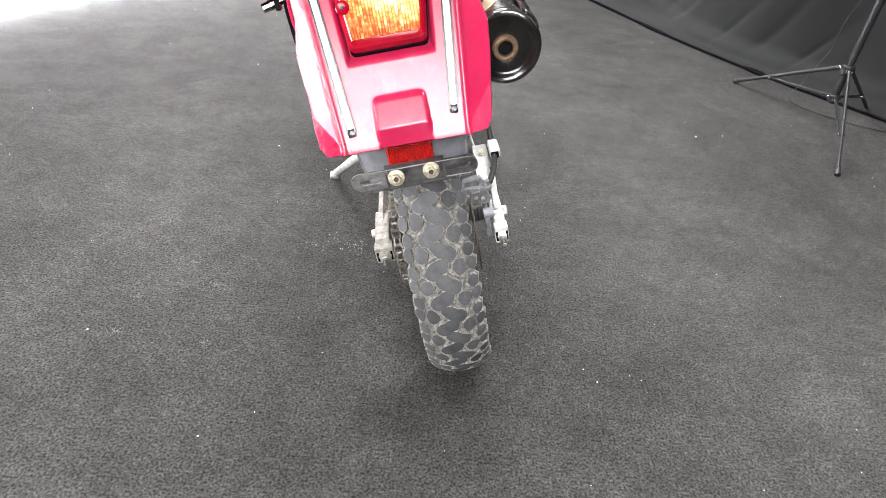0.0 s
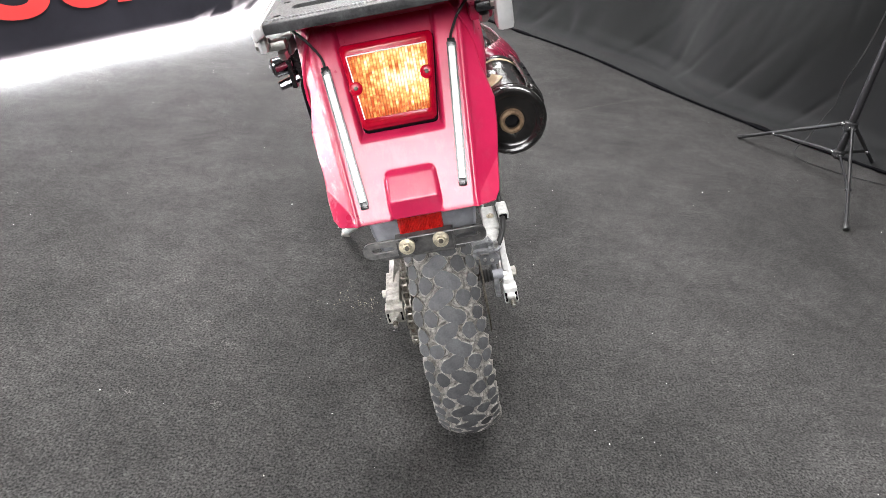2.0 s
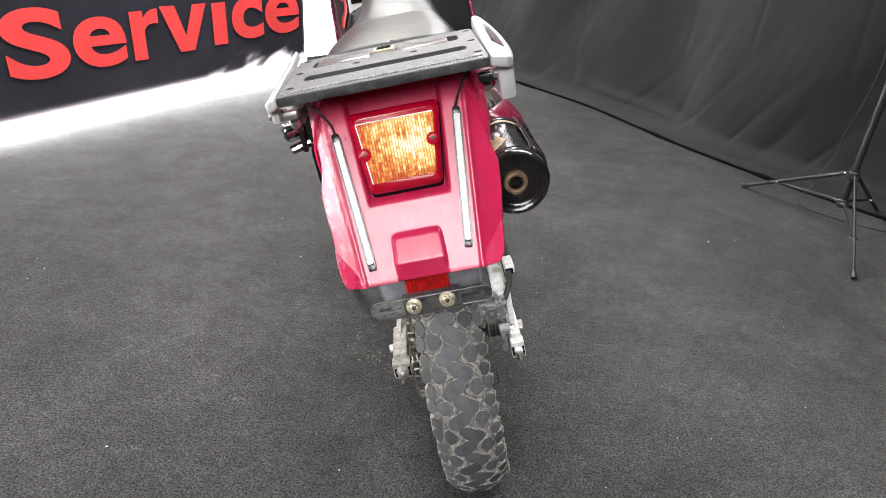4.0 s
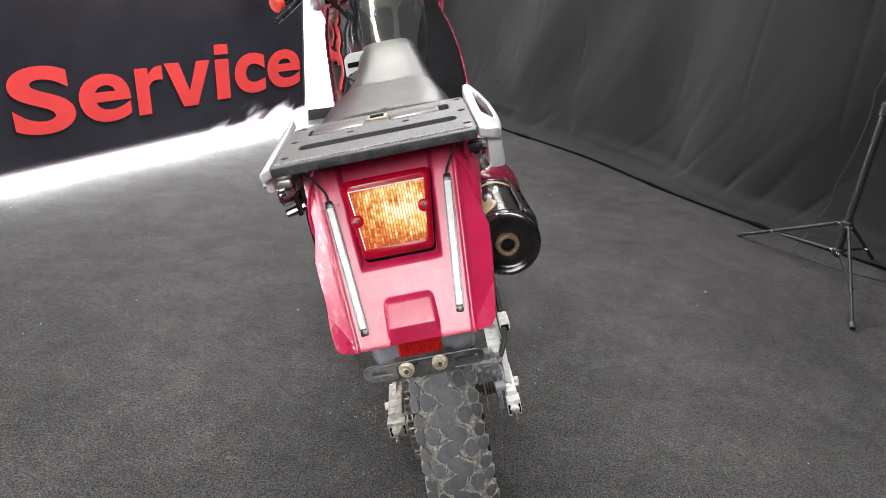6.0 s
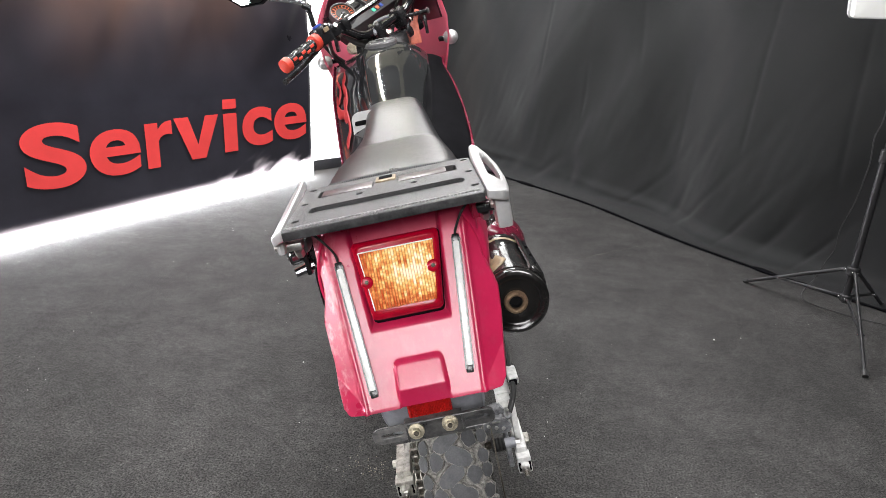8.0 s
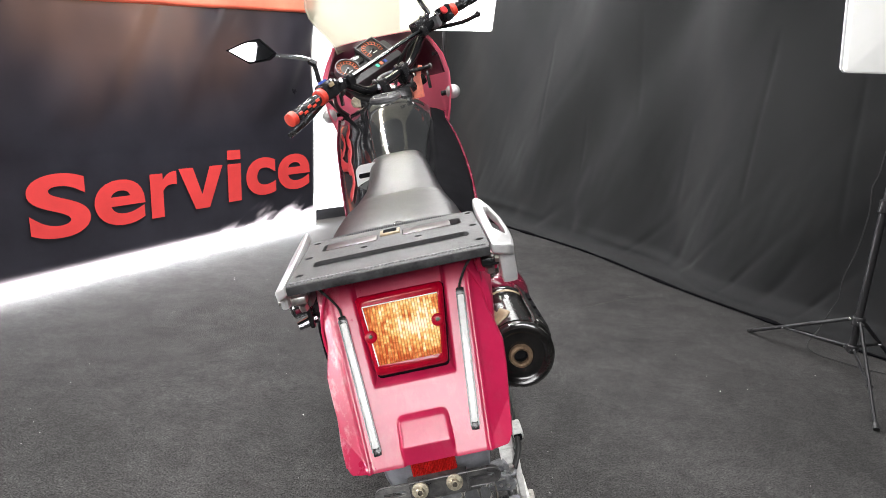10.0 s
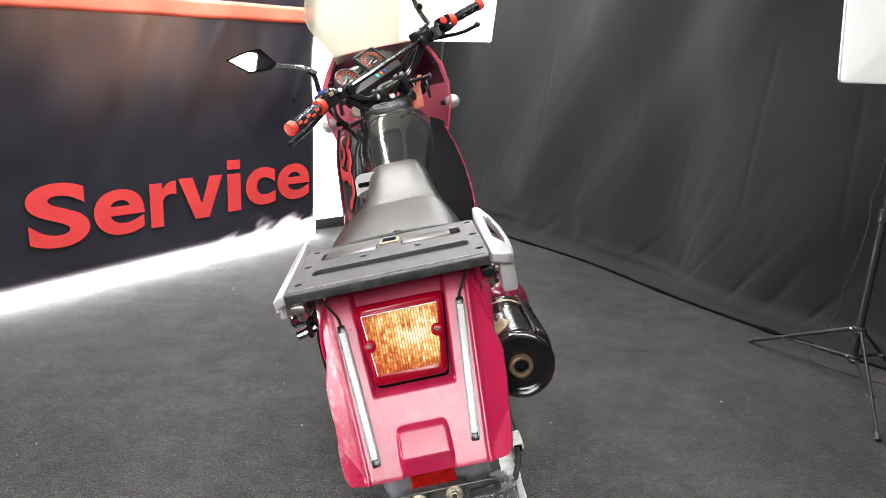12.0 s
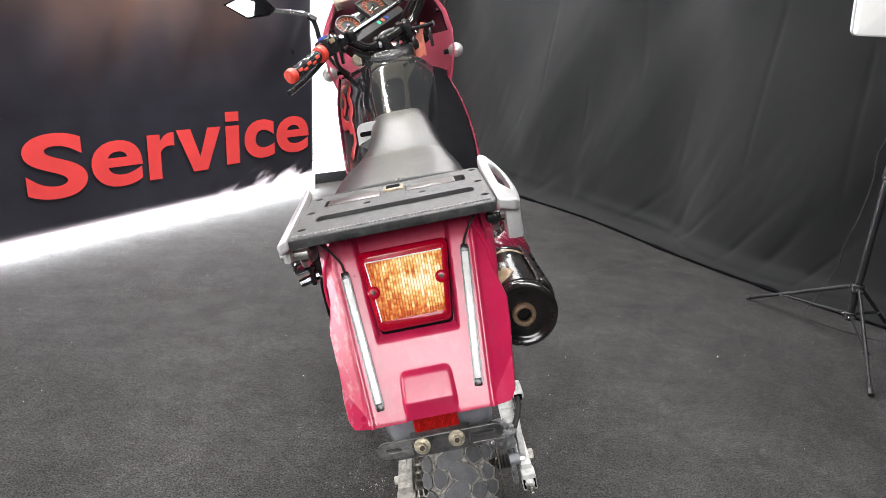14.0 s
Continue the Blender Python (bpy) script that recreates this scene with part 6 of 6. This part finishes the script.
    for x in (-0.163, 0.182):
        s = 1 if x > 0 else -1
        # bright silver paint stands in for lamps reflected in the chrome
        sig = part("front_indicator", lathe([(0.0, -0.026), (0.0115, -0.0190), (0.0172, -0.0110), (0.0192, 0.0000), (0.0182, 0.0110), (0.0115, 0.0205), (0.0, 0.0285)], (x, 0.82, 1.045), (s * 0.3, -1, 0), 22), SILVER, BIKE, "front indicator, silver paint for lamp reflections in its chrome")
        part("indicator_lens", lathe([(0.0, 0.0275), (0.0095, 0.0212), (0.0152, 0.0152), (0.0186, 0.0076), (0.0186, 0.0036)], (x, 0.82, 1.045), (s * 0.3, -1, 0), 20), CRIMSON_IN, sig, "pinkish reflecting lens")
        part("indicator_stem", cyl((x - s * 0.03, 0.83, 1.045), (x - s * 0.012, 0.823, 1.045), 0.007, 10), BLACK_PLASTIC, sig)


def make_bars():
    bar_y, bar_z, W = 0.76, 1.175, 0.375

    def S(name, bm, mat, parent, label="", **k):
        return part(name, steered(bm), mat, parent, label, **k)
    line = spline([(-W, bar_y - 0.03, bar_z - 0.006), (-0.22, bar_y, bar_z), (-0.16, bar_y + 0.022, bar_z - 0.012), (-0.10, bar_y + 0.045, bar_z - 0.055), (-0.05, bar_y + 0.05, bar_z - 0.066), (0.05, bar_y + 0.05, bar_z - 0.066),
                   (0.10, bar_y + 0.045, bar_z - 0.055), (0.16, bar_y + 0.022, bar_z - 0.012), (0.22, bar_y, bar_z), (W, bar_y - 0.03, bar_z - 0.006)], 7)
    bar = S("handlebar", tube(line, 0.0112, 12), TANK, BIKE, "glossy black tubular handlebar turned to the left")
    S("cross_brace", cyl((-0.152, bar_y + 0.016, bar_z - 0.004), (0.150, bar_y + 0.016, bar_z - 0.004), 0.0068, 12), DARK_CHROME, bar, "dark chromed cross brace")
    for sx in (1, -1):
        S("brace_clamp", box((sx * 0.148, bar_y + 0.018, bar_z - 0.008), (0.022, 0.030, 0.030), 0.006), BLACK_PLASTIC, bar)
        S("bar_riser", box((sx * 0.045, bar_y + 0.052, bar_z - 0.075), (0.030, 0.042, 0.050), 0.007), BLACK_PLASTIC, bar, "black bar clamp")
        for dy in (-0.014, 0.014):
            S("clamp_bolt", cyl((sx * 0.045, bar_y + 0.052 + dy, bar_z - 0.052), (sx * 0.045, bar_y + 0.052 + dy, bar_z - 0.046), 0.0055, 8), STEEL, bar)
    S("top_yoke", box((0, bar_y + 0.075, bar_z - 0.118), (0.20, 0.075, 0.030), 0.010), BLACK_PLASTIC, bar, "black top yoke")
    S("ignition_lock", lathe([(0.0, 0.012), (0.014, 0.012), (0.019, 0.009), (0.020, 0.0)], (0, bar_y + 0.125, bar_z - 0.085), (0, -0.45, 0.89), 20), STEEL, bar, "ignition lock")
    for sx in (1, -1):
        d = V(sx * 0.155, -0.03, -0.006).normalized()
        a = V(sx * 0.375, bar_y - 0.03, bar_z - 0.006)
        g = S("grip", tube([a - d * t for t in (0.0, 0.012, 0.020, 0.10, 0.108, 0.120)], [0.0125, 0.0130, 0.0122, 0.0122, 0.0135, 0.0135], 16), BLACK_PLASTIC, bar, "black grip with orange pads")
        S("grip_end", tube([a + d * 0.006, a + d * 0.004, a - d * 0.010, a - d * 0.014], [0.010, 0.0160, 0.0168, 0.013], 18), ORANGE, g, "orange rubber grip end")
        S("grip_flange", tube([a - d * 0.104, a - d * 0.107, a - d * 0.122, a - d * 0.126], [0.014, 0.0190, 0.0190, 0.015], 18), ORANGE, g, "orange rubber flange")
        side = d.cross(V(0, 0, 1)).normalized()
        up = side.cross(d)
        for k in range(5):
            for j in range(6):
                an = 2 * math.pi * (j + 0.5 * (k % 2)) / 6
                q = a - d * (0.026 + 0.016 * k)
                o = math.cos(an) * side + math.sin(an) * up
                b = box((0, 0, 0), (0.013, 0.0065, 0.004), 0.0012, seg=1)
                b.transform(Matrix.Translation(q + o * 0.0124) @ Matrix((d, o.cross(d), o)).transposed().to_4x4())
                S("grip_pad", b, ORANGE if j == 3 else BLACK_PLASTIC, g)
    # switches and levers
    sw = S("switch_cluster", box((-0.232, bar_y - 0.002, bar_z + 0.002), (0.040, 0.040, 0.044), 0.008), BLACK_PLASTIC, bar, "black left switch cluster")
    S("blue_switch", box((-0.236, bar_y - 0.008, bar_z + 0.025), (0.020, 0.014, 0.006), 0.002), BLUE, sw, "blue rocker switch")
    S("yellow_switch", box((-0.228, bar_y - 0.026, bar_z + 0.010), (0.014, 0.006, 0.010), 0.002), PIPE_TAN, sw, "pale yellow button")
    S("lever_perch", box((-0.195, bar_y + 0.006, bar_z - 0.004), (0.030, 0.036, 0.030), 0.006), BLACK_PLASTIC, bar)
    S("clutch_lever", tube(spline([(-0.19, bar_y + 0.035, bar_z - 0.012), (-0.24, bar_y + 0.030, bar_z - 0.020), (-0.32, bar_y + 0.010, bar_z - 0.032), (-0.385, bar_y - 0.004, bar_z - 0.036)], 5), 0.0065, 8, squash=1.3), BLACK_PLASTIC, bar, "dark clutch lever")
    tw = S("throttle_housing", box((0.238, bar_y, bar_z), (0.034, 0.042, 0.046), 0.009), BLACK_PLASTIC, bar, "black throttle housing")
    S("stop_switch", cyl((0.222, bar_y - 0.018, bar_z + 0.010), (0.222, bar_y - 0.026, bar_z + 0.012), 0.011, 12, bevel=0.002), RED_PLASTIC, tw, "red stop switch")
    S("master_cylinder", box((0.165, bar_y + 0.028, bar_z + 0.010), (0.058, 0.036, 0.030), 0.006), BLACK_PLASTIC, bar, "black brake master cylinder")
    S("brake_lever", tube(spline([(0.20, bar_y + 0.045, bar_z - 0.014), (0.25, bar_y + 0.042, bar_z - 0.030), (0.32, bar_y + 0.030, bar_z - 0.050), (0.378, bar_y + 0.020, bar_z - 0.056)], 5), 0.0062, 8, squash=1.3), BLACK_PLASTIC, bar, "dark brake lever")
    S("lever_ball", cyl((0.374, bar_y + 0.020, bar_z - 0.056), (0.386, bar_y + 0.018, bar_z - 0.054), 0.0095, 12, bevel=0.003), BLACK_PLASTIC, bar)
    # cables
    for k, (p, q) in enumerate((((-0.20, bar_y + 0.03, bar_z - 0.01), (-0.07, 0.95, 1.02)), ((-0.21, bar_y + 0.02, bar_z - 0.02), (-0.03, 0.93, 1.0)), ((0.22, bar_y + 0.02, bar_z - 0.015), (0.06, 0.94, 1.0)),
                                ((0.165, bar_y + 0.045, bar_z + 0.0), (0.04, 0.96, 1.0)), ((0.225, bar_y + 0.0, bar_z - 0.02), (0.08, 0.90, 1.02)))):
        p, q = V(*p), V(*q)
        S("control_cable", tube(spline([p, p.lerp(q, 0.3) + V(0, 0.05, 0.03 - 0.03 * (k % 2)), p.lerp(q, 0.7) + V(0, 0.03, -0.01), q], 7), 0.0048 + 0.001 * (k % 3), 8), HOSE, bar, "black control cable")
    start = STEER_M @ V(-0.185, bar_y + 0.012, bar_z - 0.012)
    for k, (lift, sag) in enumerate(((0.004, 0.0), (-0.006, 0.012), (0.010, -0.008), (-0.014, 0.020))):
        way = [start + V(0, 0.006 * k, lift), V(-0.113 + 0.004 * k, 0.80, 1.128 - sag), V(-0.062, 0.795, 1.094 - sag), V(-0.022 + 0.006 * k, 0.80, 1.072 - sag * 0.6), V(0.035, 0.83, 1.060)]
        part("wiring_loom", tube(spline(way, 8), (0.0075, 0.0050, 0.0042, 0.0060)[k], 10), HOSE, bar, "black sleeved wiring")
    # bright screws, some real, some added as white specks of highlight
    for p, q, r in (((-0.195, bar_y - 0.014, bar_z + 0.004), (-0.195, bar_y - 0.020, bar_z + 0.006), 0.0055), ((-0.195, bar_y + 0.008, bar_z + 0.010), (-0.195, bar_y + 0.006, bar_z + 0.017), 0.006),
                    ((-0.222, bar_y - 0.022, bar_z + 0.018), (-0.222, bar_y - 0.026, bar_z + 0.020), 0.004), ((0.160, bar_y + 0.010, bar_z + 0.024), (0.160, bar_y + 0.008, bar_z + 0.029), 0.004),
                    ((0.185, bar_y + 0.012, bar_z + 0.022), (0.185, bar_y + 0.010, bar_z + 0.029), 0.0045), ((0.195, bar_y - 0.010, bar_z + 0.012), (0.195, bar_y - 0.020, bar_z + 0.014), 0.006),
                    ((0.205, bar_y + 0.034, bar_z - 0.008), (0.205, bar_y + 0.030, bar_z + 0.004), 0.007), ((0.240, bar_y - 0.020, bar_z - 0.008), (0.240, bar_y - 0.025, bar_z - 0.006), 0.004)):
        S("bar_screw", cyl(p, q, r, 10, bevel=0.001), CHROME, bar, "bright screw")
    S("lever_clamp", box((0.196, bar_y + 0.004, bar_z - 0.004), (0.018, 0.034, 0.034), 0.006), CAP_BLACK, bar, "dark lever clamp")
    for sx in (1, -1):
        S("yoke_nut", cyl((sx * 0.080, bar_y + 0.075, bar_z - 0.104), (sx * 0.080, bar_y + 0.070, bar_z - 0.092), 0.013, 6), STEEL, bar, "steel fork top nut", smooth=20)
    S("stem_nut", cyl((0, bar_y + 0.075, bar_z - 0.104), (0, bar_y + 0.069, bar_z - 0.090), 0.016, 6), CHROME, bar, "chrome stem nut", smooth=20)
    S("fuel_line", tube(spline([(-0.07, bar_y + 0.03, bar_z - 0.07), (-0.03, bar_y + 0.06, bar_z - 0.05), (0.05, bar_y + 0.09, bar_z - 0.06), (0.10, bar_y + 0.12, bar_z - 0.08)], 7), 0.0042, 8), GREY_PLASTIC, bar, "grey sleeved wire")
    # mirrors
    m = part("mirror", tube(spline([(-0.166, 0.79, 1.140), (-0.168, 0.80, 1.168), (-0.172, 0.80, 1.192)], 5), 0.0065, 10), BLACK_PLASTIC, bar, "black angular mirror on a curved stem")
    part("mirror_arm", tube(spline([(-0.170, 0.80, 1.190), (-0.180, 0.80, 1.201), (-0.219, 0.80, 1.215), (-0.262, 0.80, 1.227)], 6), 0.0052, 10, up=(0, 1, 0)), CHROME, m, "satin grey arm")
    part("ball_joint", cyl((-0.164, 0.80, 1.184), (-0.182, 0.80, 1.198), 0.009, 12, bevel=0.002), BLACK_PLASTIC, m)
    face = [(-0.260, 1.232), (-0.294, 1.277), (-0.334, 1.275), (-0.382, 1.262), (-0.334, 1.219), (-0.282, 1.219)]
    cx, cz = sum(p[0] for p in face) / 6, sum(p[1] for p in face) / 6
    MA, MB = 0.258, 0.087

    def at(u, v, w):
        return (u, 0.80 + MA * (u - cx) + MB * (v - cz) + w, v)
    part("mirror_shell", plate(face, at, 0.014), MATTE, m, "black mirror shell", smooth=20)
    part("mirror_glass", plate([(cx + (u - cx) * 0.88, cz + (v - cz) * 0.84) for u, v in face], lambda u, v, w: (u, 0.7915 + MA * (u - cx) + MB * (v - cz) + w, v), 0.002), MIRROR, m, "mirror glass", smooth=0)
    m2 = S("mirror", tube(spline([(0.205, bar_y + 0.02, bar_z + 0.02), (0.215, bar_y + 0.04, bar_z + 0.07), (0.26, bar_y + 0.08, bar_z + 0.14), (0.285, bar_y + 0.09, bar_z + 0.20)], 5), 0.0065, 10), BLACK_PLASTIC, bar, "black angular mirror on a stem")
    S("ball_joint", cyl((0.215, bar_y + 0.030, bar_z + 0.072), (0.225, bar_y + 0.050, bar_z + 0.080), 0.010, 12, bevel=0.002), BLACK_PLASTIC, m2)
    f2 = [(-u - 0.02, v + 0.14) for u, v in face]
    S("mirror_shell", plate(f2, lambda u, v, w: (u, bar_y + 0.09 + w, v), 0.014), BLACK_PLASTIC, m2, "black mirror shell", smooth=20)


def make_cluster():
    root = part("dashboard", steered(box((0.045, 0.945, 1.150), (0.215, 0.060, 0.080), 0.010, Matrix.Rotation(radians(-38), 4, "X"))), DASH_GREY, BIKE, "dark grey dashboard with two dials")
    tilt = Matrix.Rotation(radians(-38), 4, "X")
    o = tilt @ V(0, -1, 0)
    up = tilt @ V(0, 0, 1)

    def at(x, z, out=0.0):
        return V(0.045, 0.945, 1.150) + V(x, 0, 0) + up * z + o * (0.031 + out)
    for x, z, r, lab in ((-0.078, 0.012, 0.034, "small round dial with orange marks"), (0.036, 0.022, 0.035, "large dial with orange marks")):
        if x < 0:
            d = part("dial", steered(lathe([(0.0, 0.004), (r * 0.9, 0.004), (r * 0.93, 0.010), (r, 0.010), (r * 1.04, 0.004), (r * 1.05, -0.01)], at(x, z), o, 36)), DIAL_SHEEN, root, lab)
        else:
            b = box((0, 0, 0), (r * 2.15, 0.020, r * 2.0), 0.006, tilt)
            b.transform(Matrix.Translation(at(x, z, -0.004)))
            d = part("dial", steered(b), DIAL_SHEEN, root, lab)
        if x < 0:
            part("bezel", steered(lathe([(r * 0.94, 0.009), (r * 0.96, 0.013), (r * 1.03, 0.013), (r * 1.07, 0.004), (r * 1.08, -0.006)], at(x, z), o, 36)), CAP_BLACK, d, "grey dial bezel")
        else:
            for dx, dz, wx, wz in ((0, 1, 2.2, 0.10), (0, -1, 2.2, 0.10), (1.06, 0, 0.10, 1.9), (-1.06, 0, 0.10, 1.9)):
                b = box((0, 0, 0), (r * wx, 0.010, r * wz), 0.0015, tilt)
                b.transform(Matrix.Translation(at(x + dx * r, z + dz * r, 0.006)))
                part("bezel", steered(b), CAP_BLACK, d, "grey dial bezel")
        for k in range(13):
            a = radians(215 - 250 * k / 12)
            p0, p1 = (at(x + r * q * math.cos(a), z + r * q * math.sin(a), 0.0075) for q in (0.66, 0.84))
            part("dial_mark", steered(tube([p0, p1], 0.0014, 4)), DIAL_MARK, d)
        for q, thick in ((0.60, 0.0007), (0.90, 0.0006)):
            arc = [at(x + r * q * math.cos(radians(215 - 250 * k / 24)), z + r * q * math.sin(radians(215 - 250 * k / 24)), 0.0075) for k in range(25)]
            part("dial_ring", steered(tube(arc, thick, 4)), DIAL_MARK, d)
        p0, p1 = at(x, z, 0.008), at(x + r * 0.7 * math.cos(radians(200)), z + r * 0.7 * math.sin(radians(200)), 0.008)
        part("needle", steered(tube([p0, p1], [0.0017, 0.0008], 5)), WHITE_STICKER, d, "white needle")
        part("needle_hub", steered(lathe([(0.0, 0.003), (0.004, 0.003), (0.005, 0.0)], at(x, z, 0.0075), o, 12)), BLACK_PLASTIC, d)
        part("dial_logo", steered(tube([at(x - 0.008, z - 0.012, 0.008), at(x + 0.008, z - 0.012, 0.008)], 0.0012, 4)), WHITE_STICKER, d, "pale bar")
    b = box((0, 0, 0), (0.032, 0.012, 0.030), 0.003, tilt)
    b.transform(Matrix.Translation(at(-0.028, 0.022, 0.002)))
    part("odometer_block", steered(b), BLACK_PLASTIC, root)
    b = box((0, 0, 0), (0.020, 0.003, 0.007), 0.001, tilt)
    b.transform(Matrix.Translation(at(-0.028, 0.026, 0.0085)))
    part("odometer", steered(b), WHITE_STICKER, root, "pale odometer window")
    for k, mt in enumerate((GREEN_LED, DIAL_MARK, BLUE)):
        b = box((0, 0, 0), (0.009, 0.003, 0.011), 0.001, tilt)
        b.transform(Matrix.Translation(at(0.005 + 0.016 * k, -0.028, 0.001)))
        part("warning_light", steered(b), mt, root)


def make_front():
    """Frame, engine, fork and front wheel, mostly hidden by the bodywork."""
    part("frame_tube", tube(spline([(0, 0.80, 1.0), (0, 0.60, 0.84), (0, 0.40, 0.80), (0, 0.1, 0.80), (0, -0.15, 0.84)], 6), 0.022, 10), BLACK_PLASTIC, BIKE, "black frame backbone")
    # black block added to stop bright background showing through the fairing
    part("steering_head", box((0, 0.845, 0.975), (0.15, 0.10, 0.22), 0.02), BLACK_PLASTIC, BIKE, "black filler block hiding the bright gap below the bars")
    part("down_tube", tube(spline([(0, 0.83, 0.96), (0, 0.90, 0.60), (0, 0.80, 0.32), (0, 0.50, 0.28)], 6), 0.018, 10), SILVER, BIKE, "silver frame down tube")
    for sx in (1, -1):
        part("subframe_tube", tube([(sx * 0.07, 0.45, 0.76), (sx * 0.08, 0.1, 0.79), (sx * 0.075, -0.18, 0.85)], 0.010, 8), SILVER, BIKE)
    eng = part("engine", box((0, 0.62, 0.36), (0.22, 0.36, 0.20), 0.03), STEEL, BIKE, "grey engine case")
    for k in range(7):
        part("cylinder_fin", box((0, 0.76, 0.48 + 0.022 * k), (0.15, 0.15, 0.008), 0.003), STEEL, eng)
    part("airbox", box((0, 0.20, 0.68), (0.14, 0.30, 0.16), 0.02), BLACK_PLASTIC, BIKE, "black airbox")
    part("shock", cyl((0, 0.36, 0.40), (0, 0.30, 0.70), 0.035, 16), STEEL, BIKE, "rear shock absorber")
    hub = V(0, 1.33, 0.30)
    for sx in (1, -1):
        part("fork_leg", steered(tube([(sx * 0.095, 0.875, 0.98), (sx * 0.095, 1.10, 0.56), hub + V(sx * 0.095, -0.03, 0)], [0.020, 0.021, 0.027], 14)), SILVER, BIKE, "silver fork leg")
    part("front_tyre", steered(lathe([(0.23, -0.035), (0.26, -0.045), (0.285, -0.04), (0.298, -0.02), (0.300, 0.0), (0.298, 0.02), (0.285, 0.04), (0.26, 0.045), (0.23, 0.035)], hub, (1, 0, 0), 60)), DUSTY, BIKE, "dusty front tyre")
    part("front_rim", steered(lathe([(0.215, -0.035), (0.235, -0.038), (0.225, -0.02), (0.22, 0.0), (0.225, 0.02), (0.235, 0.038), (0.215, 0.035)], hub, (1, 0, 0), 48)), STEEL, BIKE)
    for k in range(12):
        a = 2 * math.pi * k / 12
        d = V(0, math.cos(a), math.sin(a))
        part("front_spoke", steered(tube([hub + d * 0.02 + V(0.02 * (-1) ** k, 0, 0), hub + d * 0.22], 0.003, 6)), STEEL, BIKE)
    part("front_hub", steered(cyl(hub - V(0.085, 0, 0), hub + V(0.085, 0, 0), 0.03, 18)), STEEL, BIKE)
    rings = []
    for k in range(17):
        a = radians(35 + 110 * k / 16)
        rings.append([V(x, hub.y + 0.335 * math.cos(a), hub.z + 0.335 * math.sin(a) - 0.02 * (x / 0.05) ** 2) for x in (-0.055, -0.03, 0, 0.03, 0.055)])
    part("front_mudguard", steered(loft(rings)), CRIMSON, BIKE, "crimson front mudguard", solid=0.003)


make_tail()
make_tail_light()
make_strips()
make_plate_bracket()
make_rack()
make_silencer()
make_seat()
make_tank()
make_shrouds()
make_fairing()
make_bars()
make_cluster()
make_swingarm()
make_wheel()
make_front()


# ---- small things on the carpet ----
def make_lint():
    rnd = random.Random(11)
    bm = bmesh.new()
    spots = [(1.036, 2.127, 0.006), (-0.149, 0.839, 0.003), (-0.33, 0.608, 0.003), (0.435, 0.822, 0.003), (-0.645, 0.847, 0.0035), (-0.245, 0.671, 0.003), (-0.463, 1.738, 0.004)]
    for _ in range(170):
        spots.append((rnd.uniform(-2.0, 1.7), rnd.uniform(0.2, 3.4), rnd.uniform(0.0007, 0.0022)))
    for x, y, s in spots:
        a = rnd.uniform(0, 6.28)
        b = box((x, y, 0.0015), (s, s * rnd.uniform(0.3, 0.8), 0.0015), 0, Matrix.Rotation(a, 4, "Z"))
        merge(bm, b)
    thing("lint", bm, LINT, "tiny pale lint specks scattered on the carpet", "lint", kind="stuff", smooth=0)


make_lint()


def make_scuffs():
    rnd = random.Random(23)
    bm = bmesh.new()
    for x, y in [(-0.585, 0.961), (-0.505, 1.1), (-0.59, 0.85), (-0.634, 1.269), (-0.432, 1.025), (-0.398, 0.838)]:
        for _ in range(34):
            a, r = rnd.uniform(0, 6.28), abs(rnd.gauss(0, 0.010))
            merge(bm, box((x + r * math.cos(a) * 1.6, y + r * math.sin(a), 0.001), (rnd.uniform(0.0012, 0.0036), rnd.uniform(0.0006, 0.0010), 0.0012), 0, Matrix.Rotation(rnd.uniform(0, 3.1), 4, "Z")))
    for k in range(90):
        t = rnd.random()
        merge(bm, box((0.50 + 0.53 * t, 2.87 + 0.40 * t + rnd.gauss(0, 0.004), 0.001), (rnd.uniform(0.003, 0.008), rnd.uniform(0.0008, 0.0014), 0.0012), 0, Matrix.Rotation(0.65 + rnd.gauss(0, 0.25), 4, "Z")))
    thing("carpet_tuft", bm, TUFT, "worn greyish tufts pulled from the carpet", "tuft", kind="stuff", smooth=0)
    bm = bmesh.new()
    for _ in range(70):
        a, r = rnd.uniform(0, 6.28), abs(rnd.gauss(0, 0.045))
        q = rnd.uniform(0.0006, 0.0016)
        merge(bm, box((-0.137 + r * math.cos(a) * 1.3, 1.23 + r * math.sin(a), 0.001), (q, q * 0.8, 0.0012), 0, Matrix.Rotation(a, 4, "Z")))
    thing("grit", bm, GRIT, "sandy dried mud crumbs on the carpet beside the wheel", "grit", kind="stuff", smooth=0)


make_scuffs()
make_chain()
make_tyre()
